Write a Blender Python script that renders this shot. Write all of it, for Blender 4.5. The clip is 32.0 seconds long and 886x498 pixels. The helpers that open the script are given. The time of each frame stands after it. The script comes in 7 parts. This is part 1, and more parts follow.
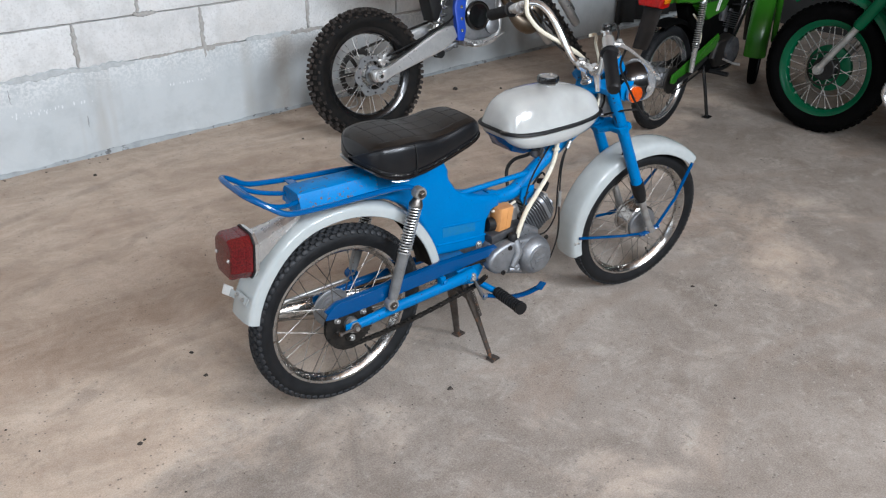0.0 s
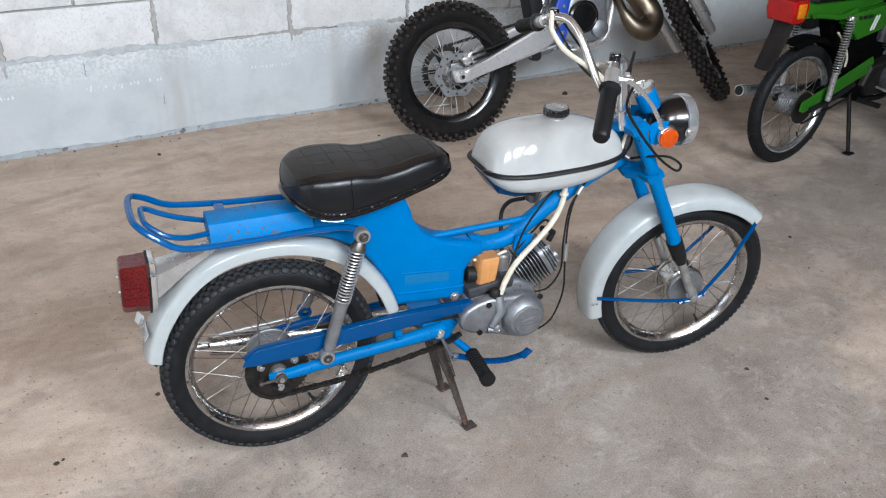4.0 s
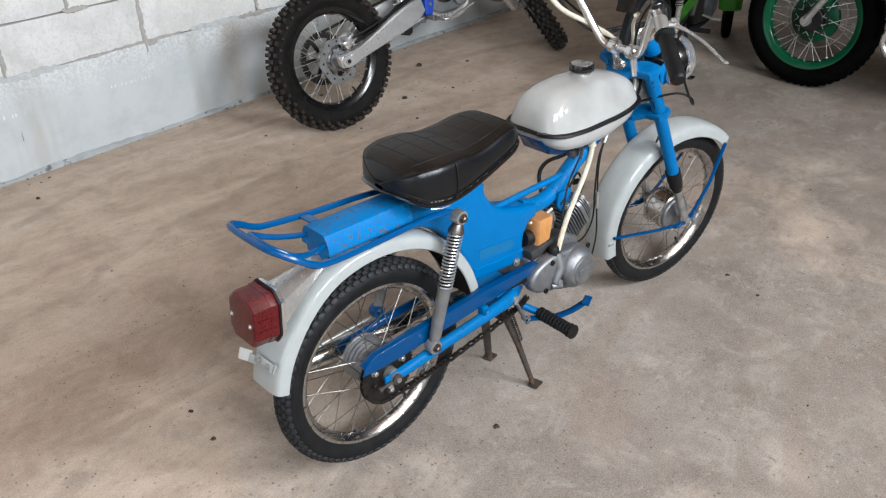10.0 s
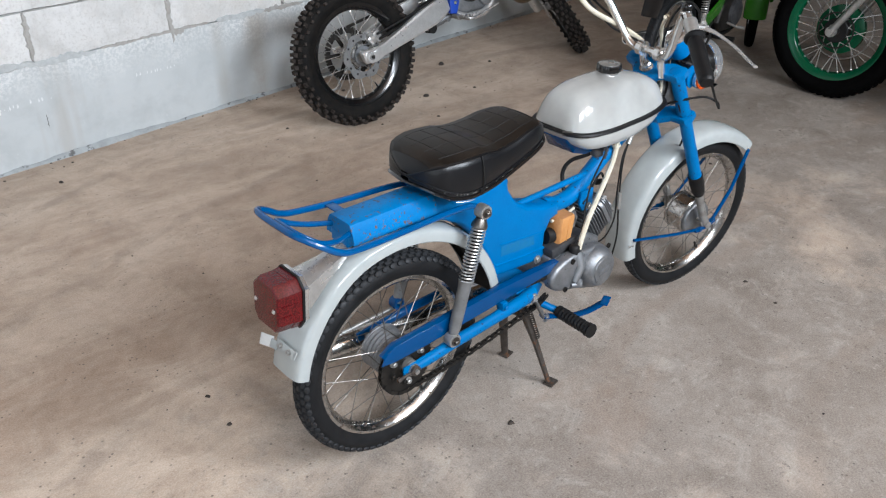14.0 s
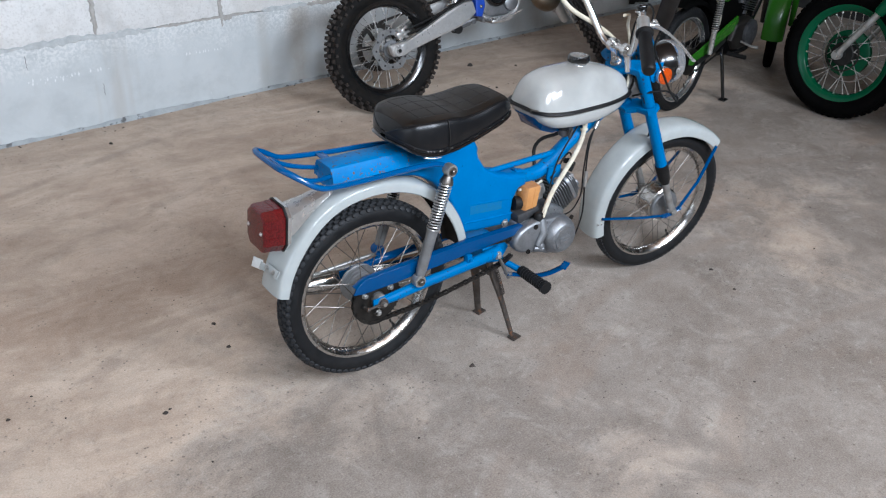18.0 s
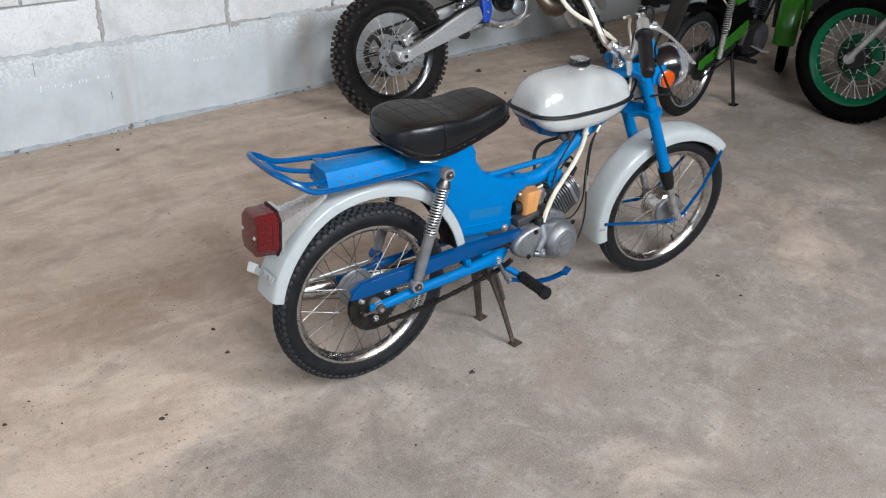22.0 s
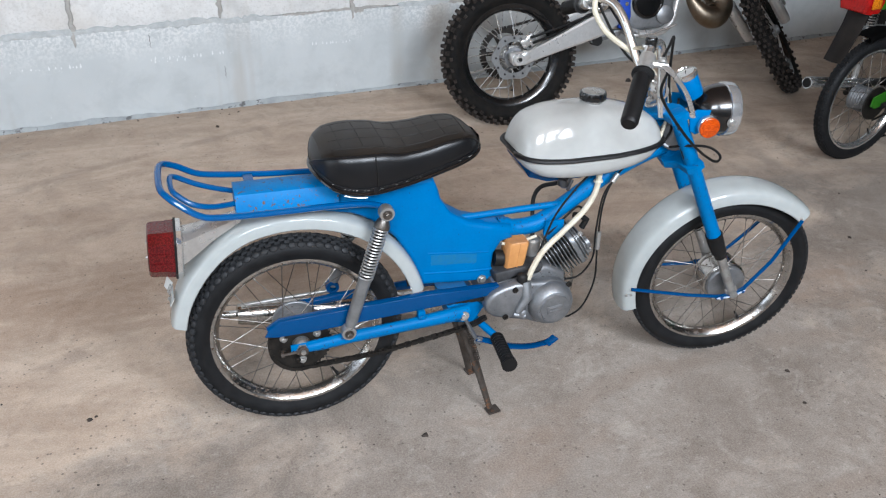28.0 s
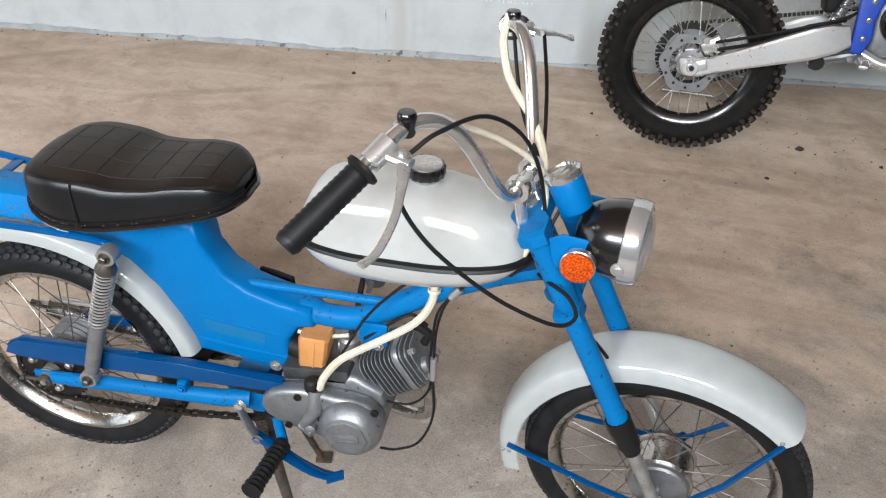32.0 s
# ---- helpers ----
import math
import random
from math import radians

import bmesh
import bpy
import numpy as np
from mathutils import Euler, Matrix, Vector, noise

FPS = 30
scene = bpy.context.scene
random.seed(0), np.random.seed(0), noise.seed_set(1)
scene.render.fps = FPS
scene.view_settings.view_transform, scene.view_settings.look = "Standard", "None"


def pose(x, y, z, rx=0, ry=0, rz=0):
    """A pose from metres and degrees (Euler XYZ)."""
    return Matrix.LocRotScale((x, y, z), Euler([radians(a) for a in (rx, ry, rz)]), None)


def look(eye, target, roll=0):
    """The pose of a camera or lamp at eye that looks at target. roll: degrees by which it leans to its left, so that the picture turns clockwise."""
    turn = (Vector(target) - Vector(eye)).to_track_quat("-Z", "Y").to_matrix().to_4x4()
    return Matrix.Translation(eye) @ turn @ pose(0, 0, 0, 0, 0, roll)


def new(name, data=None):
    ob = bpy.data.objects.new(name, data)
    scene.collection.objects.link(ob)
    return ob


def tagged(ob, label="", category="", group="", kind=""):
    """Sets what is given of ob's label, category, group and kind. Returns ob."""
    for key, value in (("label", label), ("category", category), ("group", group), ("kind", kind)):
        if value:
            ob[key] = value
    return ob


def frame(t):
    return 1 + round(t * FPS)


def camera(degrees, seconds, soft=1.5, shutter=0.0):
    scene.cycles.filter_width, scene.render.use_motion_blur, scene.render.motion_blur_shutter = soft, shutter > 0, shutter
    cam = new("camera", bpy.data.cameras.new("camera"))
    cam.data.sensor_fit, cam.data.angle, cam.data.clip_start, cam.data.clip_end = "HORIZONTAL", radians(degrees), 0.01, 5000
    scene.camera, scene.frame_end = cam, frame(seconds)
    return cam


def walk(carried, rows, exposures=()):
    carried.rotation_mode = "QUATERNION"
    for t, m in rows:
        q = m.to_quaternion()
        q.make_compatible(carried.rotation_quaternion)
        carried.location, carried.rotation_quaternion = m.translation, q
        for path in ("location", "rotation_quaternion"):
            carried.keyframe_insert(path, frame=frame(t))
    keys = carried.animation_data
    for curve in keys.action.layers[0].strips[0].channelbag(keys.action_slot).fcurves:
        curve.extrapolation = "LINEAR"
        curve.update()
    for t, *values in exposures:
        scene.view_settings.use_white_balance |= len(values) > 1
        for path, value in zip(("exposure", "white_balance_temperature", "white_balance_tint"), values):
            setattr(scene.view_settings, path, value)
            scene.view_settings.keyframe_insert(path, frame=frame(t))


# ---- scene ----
cam = camera(55.4, 32.0, 1.2)
PATH = [
    (0, (-0.976, -1.755, 1.531), (0.097, -0.338, 0.615), 0.9),
    (0.5, (-0.873, -1.699, 1.522), (0.198, -0.283, 0.602), 0.6),
    (1, (-0.749, -1.585, 1.538), (0.311, -0.163, 0.613), 0.2),
    (1.5, (-0.625, -1.519, 1.534), (0.43, -0.096, 0.605), 0.2),
    (2, (-0.484, -1.587, 1.541), (0.433, -0.078, 0.603), 1.3),
    (2.5, (-0.327, -1.671, 1.531), (0.506, -0.126, 0.572), 1.9),
    (3, (-0.308, -1.691, 1.533), (0.461, -0.115, 0.571), 0.8),
    (3.5, (-0.301, -1.693, 1.534), (0.425, -0.096, 0.574), 1.2),
    (5.5, (-0.32, -1.689, 1.519), (0.345, -0.071, 0.55), 1.2),
    (6, (-0.429, -1.635, 1.526), (0.244, -0.026, 0.546), 0.8),
    (6.5, (-0.562, -1.548, 1.524), (0.169, 0.001, 0.49), -0.6),
    (7, (-0.584, -1.442, 1.508), (0.195, 0.07, 0.456), 0.3),
    (7.5, (-0.556, -1.28, 1.51), (0.395, 0.14, 0.471), 0.4),
    (8, (-0.583, -1.216, 1.505), (0.442, 0.154, 0.47), 1.1),
    (8.5, (-0.758, -1.268, 1.529), (0.368, 0.033, 0.509), -2.0),
    (9, (-0.955, -1.306, 1.536), (0.201, -0.029, 0.52), -2.2),
    (9.5, (-0.982, -1.305, 1.528), (0.18, -0.026, 0.521), -2.0),
    (10, (-0.946, -1.306, 1.528), (0.216, -0.021, 0.528), -1.6),
    (10.5, (-0.933, -1.312, 1.527), (0.226, -0.021, 0.532), -1.2),
    (11, (-0.937, -1.307, 1.513), (0.22, -0.014, 0.52), -0.7),
    (11.5, (-0.946, -1.301, 1.517), (0.207, -0.006, 0.521), -0.8),
    (12, (-0.951, -1.289, 1.513), (0.201, 0.007, 0.516), -0.9),
    (12.5, (-0.96, -1.293, 1.514), (0.188, 0.007, 0.519), -1.0),
    (13, (-0.975, -1.302, 1.519), (0.172, -0.002, 0.522), -0.9),
    (13.5, (-0.972, -1.297, 1.513), (0.173, 0.005, 0.516), -0.5),
    (14, (-0.978, -1.302, 1.516), (0.166, 0.002, 0.521), 0.0),
    (14.5, (-0.975, -1.315, 1.512), (0.169, -0.012, 0.516), 0.3),
    (15, (-0.989, -1.346, 1.516), (0.188, -0.066, 0.528), 0.9),
    (15.5, (-1.014, -1.407, 1.518), (0.195, -0.15, 0.538), 1.4),
    (17.5, (-1.044, -1.707, 1.531), (0.031, -0.329, 0.558), 2.1),
    (18, (-1.044, -1.705, 1.533), (0.02, -0.314, 0.567), 2.4),
    (18.5, (-1.053, -1.702, 1.535), (0.01, -0.306, 0.575), 3.0),
    (19, (-1.051, -1.699, 1.533), (0.011, -0.296, 0.582), 3.5),
    (19.5, (-1.031, -1.694, 1.523), (0.03, -0.287, 0.577), 3.5),
    (20, (-1.014, -1.693, 1.526), (0.04, -0.284, 0.577), 3.1),
    (20.5, (-1.006, -1.699, 1.521), (0.047, -0.287, 0.574), 2.8),
    (21, (-0.99, -1.701, 1.515), (0.06, -0.285, 0.57), 2.4),
    (21.5, (-0.987, -1.7, 1.515), (0.063, -0.284, 0.569), 2.2),
    (22, (-0.992, -1.722, 1.517), (0.044, -0.301, 0.566), 1.8),
    (22.5, (-0.966, -1.731, 1.504), (0.041, -0.327, 0.497), 0.4),
    (23, (-0.853, -1.679, 1.49), (0.141, -0.272, 0.473), -0.1),
    (23.5, (-0.67, -1.617, 1.516), (0.312, -0.206, 0.494), -0.5),
    (24, (-0.475, -1.612, 1.507), (0.504, -0.201, 0.483), -1.6),
    (24.5, (-0.271, -1.656, 1.518), (0.604, -0.186, 0.483), -0.7),
    (25, (-0.188, -1.665, 1.524), (0.509, -0.101, 0.49), -1.3),
    (25.5, (-0.175, -1.67, 1.525), (0.457, -0.078, 0.494), 1.0),
    (27.5, (-0.199, -1.725, 1.525), (0.355, -0.091, 0.513), 1.7),
    (28, (-0.199, -1.722, 1.522), (0.34, -0.075, 0.522), 1.7),
    (28.5, (-0.192, -1.714, 1.519), (0.333, -0.061, 0.523), 1.6),
    (29, (-0.165, -1.716, 1.517), (0.358, -0.06, 0.524), 1.5),
    (29.5, (-0.082, -1.68, 1.504), (0.472, -0.054, 0.48), 0.2),
    (30, (0.088, -1.543, 1.497), (0.639, 0.065, 0.443), -1.5),
    (30.5, (0.273, -1.403, 1.528), (0.773, 0.218, 0.47), -2.4),
    (31, (0.513, -1.324, 1.510), (0.795, 0.349, 0.448), -2.0),
    (31.5, (0.778, -1.259, 1.527), (0.626, 0.395, 0.412), 1.1),
    (31.7, (0.841, -1.214, 1.524), (0.655, 0.420, 0.386), 0.5),
    (32, (0.969, -1.131, 1.511), (0.672, 0.474, 0.355), 2.5),
]
walk(cam, [(t, look(eye, target, roll)) for t, eye, target, roll in PATH],
     [(0, -0.07, 6150, 10), (1, 0.0, 6100, 10), (3, 0.0, 6050, 10), (6, -0.02, 6200, 10), (7, 0.06, 6200, 10), (9, 0.03, 6380, 10), (10, 0.03, 6400, 10), (13, 0.0, 6150, 10), (15, 0.03, 6300, 10),
      (18, -0.11, 5920, 10), (20, -0.05, 6050, 10), (22, -0.03, 6200, 10), (24, 0.13, 5980, 10), (25, 0.09, 5950, 10), (28, -0.05, 6150, 10), (30, 0.08, 6150, 10), (31, 0.02, 6230, 10), (32, 0.12, 6500, 10)])

# ---- world and light ----
world = bpy.data.worlds.new("sky")
scene.world = world
world.use_nodes = True
wn = world.node_tree.nodes
sky = wn.new("ShaderNodeTexSky")
sky.sky_type, sky.sun_disc = "NISHITA", False
sky.sun_elevation, sky.sun_rotation = radians(38), radians(215)
wn["Background"].inputs[1].default_value = 0.10
world.node_tree.links.new(sky.outputs[0], wn["Background"].inputs[0])


def area_lamp(name, eye, target, sx, sy, power, colour):
    data = bpy.data.lights.new(name, "AREA")
    data.shape, data.size, data.size_y, data.energy, data.color = "RECTANGLE", sx, sy, power, colour
    ob = new(name, data)
    ob.matrix_world = look(eye, target)
    return ob


# daylight through the west gateway and the two high south windows
area_lamp("gateway_daylight", (-4.95, -1.3, 1.45), (3.0, -1.3, 1.45), 3.8, 2.6, 52.0, (0.86, 0.92, 0.985))
area_lamp("window_daylight", (-1.2, -3.55, 2.95), (-1.2, 1.0, 2.85), 1.7, 1.1, 200.0, (0.87, 0.925, 0.985))
area_lamp("window_daylight", (1.2, -3.55, 2.95), (1.2, 1.0, 2.85), 1.7, 1.1, 290.0, (0.87, 0.925, 0.985))


# ---- materials ----
def ramp(nt, fac, stops):
    r = nt.nodes.new("ShaderNodeValToRGB")
    e = r.color_ramp.elements
    while len(e) < len(stops):
        e.new(0.5)
    for el, (pos, c) in zip(e, stops):
        el.position, el.color = pos, (*c, 1) if len(c) == 3 else c
    nt.links.new(fac, r.inputs[0])
    return r.outputs[0]


def blend(nt, fac, a, b, mode="MIX"):
    m = nt.nodes.new("ShaderNodeMix")
    m.data_type, m.blend_type = "RGBA", mode
    for sock, v in ((m.inputs[0], fac), (m.inputs[6], a), (m.inputs[7], b)):
        if isinstance(v, (int, float)):
            sock.default_value = v
        elif isinstance(v, tuple):
            sock.default_value = (*v, 1)
        else:
            nt.links.new(v, sock)
    return m.outputs[2]


def noise_tex(nt, co, scale, detail=4.0, rough=0.55, distort=0.0):
    n = nt.nodes.new("ShaderNodeTexNoise")
    n.inputs["Scale"].default_value, n.inputs["Detail"].default_value = scale, detail
    n.inputs["Roughness"].default_value, n.inputs["Distortion"].default_value = rough, distort
    nt.links.new(co, n.inputs["Vector"])
    return n.outputs["Fac"]


def start(name):
    m = bpy.data.materials.new(name)
    m.use_nodes = True
    nt = m.node_tree
    tc = nt.nodes.new("ShaderNodeTexCoord")
    return m, nt, nt.nodes["Principled BSDF"], tc.outputs["Object"]


def bump(nt, bsdf, height, strength, dist):
    b = nt.nodes.new("ShaderNodeBump")
    b.inputs["Strength"].default_value, b.inputs["Distance"].default_value = strength, dist
    nt.links.new(height, b.inputs["Height"])
    nt.links.new(b.outputs[0], bsdf.inputs["Normal"])


def material(name, c, c2=None, rough=0.4, rough2=None, metal=0.0, scale=14.0, fine=160.0, relief=0.0, dist=0.001,
             wear=None, wear_at=0.68, wear_scale=30.0, coat=0.0, spec=0.5):
    """Colour with slow variation, fine grain, optional worn spots in another colour."""
    m, nt, b, co = start(name)
    c2 = c2 or tuple(v * 0.8 for v in c)
    slow = noise_tex(nt, co, scale, 5.0, 0.6)
    grain = noise_tex(nt, co, fine, 3.0, 0.5)
    col = ramp(nt, slow, [(0.36, c2), (0.62, c)])
    col = blend(nt, 0.25, col, ramp(nt, grain, [(0.3, tuple(v * 0.7 for v in c)), (0.7, c)]))
    r = ramp(nt, slow, [(0.3, ((rough2 or rough * 1.35),) * 3), (0.7, (rough,) * 3)])
    if wear:
        spots = ramp(nt, noise_tex(nt, co, wear_scale, 6.0, 0.68), [(wear_at, (0, 0, 0)), (min(wear_at + 0.04, 1), (1, 1, 1))])
        col = blend(nt, spots, col, wear)
        r = blend(nt, spots, r, (0.75, 0.75, 0.75))
    nt.links.new(col, b.inputs["Base Color"])
    nt.links.new(r, b.inputs["Roughness"])
    b.inputs["Metallic"].default_value = metal
    b.inputs["Specular IOR Level"].default_value = spec
    b.inputs["Coat Weight"].default_value = coat
    b.inputs["Coat Roughness"].default_value = 0.08
    if relief:
        bump(nt, b, grain, relief, dist)
    return m


BLUE = material("blue_enamel", (0.000, 0.132, 0.365), (0.000, 0.110, 0.31), 0.30, 0.40, spec=0.14, scale=7, wear=(0.02, 0.014, 0.012), wear_at=0.662, wear_scale=110, relief=0.06)
BLUE_WORN = material("chipped_blue_enamel", (0.000, 0.138, 0.37), (0.001, 0.115, 0.31), 0.40, 0.50, spec=0.12, scale=9, wear=(0.030, 0.020, 0.016), wear_at=0.61, wear_scale=120, relief=0.15)
# deep blue paint; on tank bracket and far swing arm it paints in shade
BLUE_DEEP_SHADED = material("deep_and_shaded_blue_enamel", (0.000, 0.050, 0.165), (0.000, 0.042, 0.14), 0.12, 0.20, spec=0.25, scale=6)
BLUE_MID = material("blue_rack_enamel", (0.000, 0.070, 0.22), (0.000, 0.058, 0.185), 0.14, 0.20, spec=0.40, scale=8, wear=(0.06, 0.04, 0.03), wear_at=0.68, wear_scale=90)
BLUE_RUSTED = material("rust_flaked_blue_enamel", (0.000, 0.150, 0.40), (0.002, 0.120, 0.33), 0.40, 0.55, spec=0.15, scale=8, wear=(0.100, 0.074, 0.064), wear_at=0.575, wear_scale=85, relief=0.2)
GREY_WHITE = material("grey_white_enamel", (0.365, 0.388, 0.380), (0.342, 0.364, 0.356), 0.10, 0.15, scale=3, fine=30, coat=0.15)
TANK_WHITE = material("cream_white_enamel", (0.405, 0.41, 0.393), (0.382, 0.387, 0.37), 0.09, 0.13, scale=3, fine=30, coat=0.3)
RUBBER = material("tyre_rubber", (0.006, 0.0063, 0.007), (0.013, 0.0133, 0.014), 0.5, 0.7, scale=30, relief=0.3, dist=0.0008, spec=0.2)
TREAD = material("dusty_tread_rubber", (0.022, 0.023, 0.025), (0.010, 0.0105, 0.0115), 0.55, 0.72, scale=60, relief=0.3, spec=0.3)
# blacker copy of the tyre rubber, dimness of the far bikes in its colour
RUBBER_DIMMED = material("dimmed_tyre_rubber", (0.0016, 0.0016, 0.0016), (0.003, 0.003, 0.003), 0.65, 0.8, scale=24, relief=0.3, spec=0.03)
RUBBER_MUD = material("black_knobbly_rubber", (0.004, 0.004, 0.004), (0.014, 0.012, 0.010), 0.68, 0.82, scale=30, relief=0.4, spec=0.15)
KNOB = material("dusty_knob_rubber", (0.042, 0.034, 0.029), (0.014, 0.012, 0.011), 0.75, 0.85, scale=40, relief=0.3, spec=0.2)
GRIP = material("black_grip_rubber", (0.006, 0.006, 0.0065), (0.010, 0.010, 0.010), 0.42, 0.52, scale=30, relief=0.3, spec=0.25)
VINYL = material("black_vinyl", (0.0030, 0.0033, 0.0042), (0.0052, 0.0055, 0.0065), 0.30, 0.40, spec=0.42, scale=9, fine=300, relief=0.16, dist=0.0007)
# worn vinyl; its brown base stands in for the ceiling's warm reflection
VINYL_SHEEN = material("worn_brown_sheen_vinyl", (0.0085, 0.0066, 0.0052), (0.018, 0.0125, 0.0085), 0.36, 0.46, spec=0.24, scale=14, fine=400, relief=0.15, dist=0.0007)
CHROME = material("chrome", (0.70, 0.70, 0.69), (0.58, 0.57, 0.555), 0.10, 0.20, 0.88, scale=30, wear=(0.22, 0.14, 0.09), wear_at=0.74, wear_scale=60)
RIM_BRIGHT = material("polished_rim_chrome", (0.56, 0.565, 0.57), (0.46, 0.465, 0.465), 0.10, 0.18, 0.75, scale=30)
RIM_CHROME = material("dulled_chrome", (0.56, 0.55, 0.53), (0.38, 0.355, 0.33), 0.13, 0.30, 1.0, scale=40, wear=(0.10, 0.062, 0.042), wear_at=0.60, wear_scale=85, relief=0.15)
SPRING_STEEL = material("dull_chromed_wire", (0.36, 0.355, 0.35), (0.17, 0.165, 0.16), 0.24, 0.38, 1.0, scale=60)
SPOKE = material("dull_spoke_steel", (0.20, 0.19, 0.175), (0.12, 0.10, 0.085), 0.35, 0.5, 1.0, scale=40)
STEEL = material("dull_steel", (0.40, 0.395, 0.38), (0.28, 0.265, 0.24), 0.36, 0.5, 0.7, scale=30, wear=(0.14, 0.08, 0.05), wear_at=0.66, wear_scale=70)
ALLOY = material("cast_aluminium", (0.285, 0.295, 0.305), (0.185, 0.19, 0.198), 0.42, 0.56, 0.8, scale=22, fine=260, relief=0.4, wear=(0.05, 0.046, 0.042), wear_at=0.635, wear_scale=60)
ALLOY_DARK = material("dark_cast_aluminium", (0.095, 0.096, 0.10), (0.045, 0.045, 0.047), 0.42, 0.55, 0.7, scale=26, relief=0.3)
ALLOY_BRIGHT = material("brushed_aluminium", (0.54, 0.53, 0.51), (0.42, 0.41, 0.39), 0.22, 0.34, 0.7, scale=20)
SHOCK = material("weathered_grey_steel", (0.22, 0.224, 0.225), (0.15, 0.15, 0.147), 0.34, 0.48, 0.45, scale=26, wear=(0.10, 0.07, 0.05), wear_at=0.66, wear_scale=70)
GREASE = material("oily_black_steel", (0.012, 0.011, 0.010), (0.035, 0.03, 0.025), 0.48, 0.65, 0.6, scale=50, relief=0.3)
BLACK = material("black_paint", (0.004, 0.004, 0.0045), (0.006, 0.006, 0.006), 0.18, 0.26, scale=12, coat=0.4)
BLACK_MATT = material("matt_black_plastic", (0.007, 0.007, 0.007), (0.013, 0.012, 0.011), 0.5, 0.65, scale=18, relief=0.1, spec=0.25)
RUSTY = material("rusty_stand_steel", (0.045, 0.034, 0.027), (0.09, 0.078, 0.068), 0.6, 0.75, 0.35, scale=45, relief=0.4, wear=(0.15, 0.07, 0.035), wear_at=0.57, wear_scale=30)
CABLE = material("black_cable", (0.007, 0.007, 0.007), None, 0.5, scale=40, spec=0.25)
CREAM = material("cream_sleeve", (0.62, 0.57, 0.45), (0.50, 0.45, 0.34), 0.5, 0.6, scale=40)
TAN = material("tan_plastic", (0.50, 0.235, 0.075), (0.40, 0.17, 0.05), 0.45, 0.55, scale=25)
FADED = material("faded_sticker", (0.003, 0.122, 0.305), (0.012, 0.132, 0.26), 0.5, 0.6, scale=60, spec=0.2)
BROWN_PIPE = material("heat_browned_steel", (0.16, 0.125, 0.088), (0.24, 0.20, 0.155), 0.34, 0.45, 1.0, scale=14)
SIDE_BLUE = material("royal_blue_plastic", (0.012, 0.06, 0.40), (0.010, 0.05, 0.33), 0.38, 0.45, scale=12)
WHITE_PLASTIC = material("white_plastic", (0.62, 0.62, 0.60), (0.54, 0.54, 0.52), 0.4, 0.5, scale=12)
SATIN = material("satin_silver_alloy", (0.74, 0.74, 0.73), (0.60, 0.60, 0.59), 0.26, 0.36, 0.7, scale=24)
FLAP = material("dusty_brown_black_plastic", (0.009, 0.0075, 0.0065), (0.018, 0.0145, 0.012), 0.38, 0.5, spec=0.2, scale=16)
GREEN = material("leaf_green_enamel", (0.024, 0.125, 0.009), (0.019, 0.105, 0.007), 0.20, 0.28, scale=8, spec=0.3)
GREEN_DEEP = material("emerald_enamel", (0.0012, 0.066, 0.027), (0.0012, 0.054, 0.022), 0.15, 0.25, scale=8, spec=0.3)
WOOD = material("brown_ceiling_board", (0.27, 0.15, 0.08), (0.20, 0.11, 0.055), 0.6, 0.7, scale=5, fine=60, relief=0.2)
MORTAR = material("grey_mortar", (0.43, 0.42, 0.395), (0.33, 0.315, 0.29), 0.9, 0.95, scale=30, fine=190, relief=0.7, dist=0.004)
MORTAR_PALE = material("lime_washed_mortar", (0.52, 0.545, 0.545), (0.40, 0.42, 0.42), 0.9, 0.95, scale=26, fine=190, relief=0.7, dist=0.004)
MORTAR_WHITE = material("flaking_whitewash", (0.42, 0.45, 0.455), (0.30, 0.32, 0.325), 0.9, 0.95, scale=11, fine=150, relief=0.8, dist=0.005, wear=(0.13, 0.13, 0.128), wear_at=0.58, wear_scale=20)
LIME = material("white_lime", (0.74, 0.76, 0.76), (0.62, 0.64, 0.64), 0.85, 0.9, scale=60)
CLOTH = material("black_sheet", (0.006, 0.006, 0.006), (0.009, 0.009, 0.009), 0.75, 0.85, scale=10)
DARK_WALL = material("grey_render", (0.15, 0.15, 0.145), (0.11, 0.11, 0.105), 0.85, 0.9, scale=4, fine=90, relief=0.4, dist=0.003)
PALE_WALL = material("pale_render", (0.38, 0.38, 0.37), (0.30, 0.30, 0.29), 0.85, 0.9, scale=4, fine=90, relief=0.4, dist=0.003)
# near-black render: the gloom of the far end put into the colour
SHADE_WALL = material("shade_black_render", (0.022, 0.022, 0.021), (0.012, 0.012, 0.012), 0.9, 0.95, scale=3, fine=80, relief=0.3, dist=0.003)
CRUMB = material("dark_crumb", (0.03, 0.024, 0.02), (0.06, 0.045, 0.035), 0.8, 0.9, scale=60)


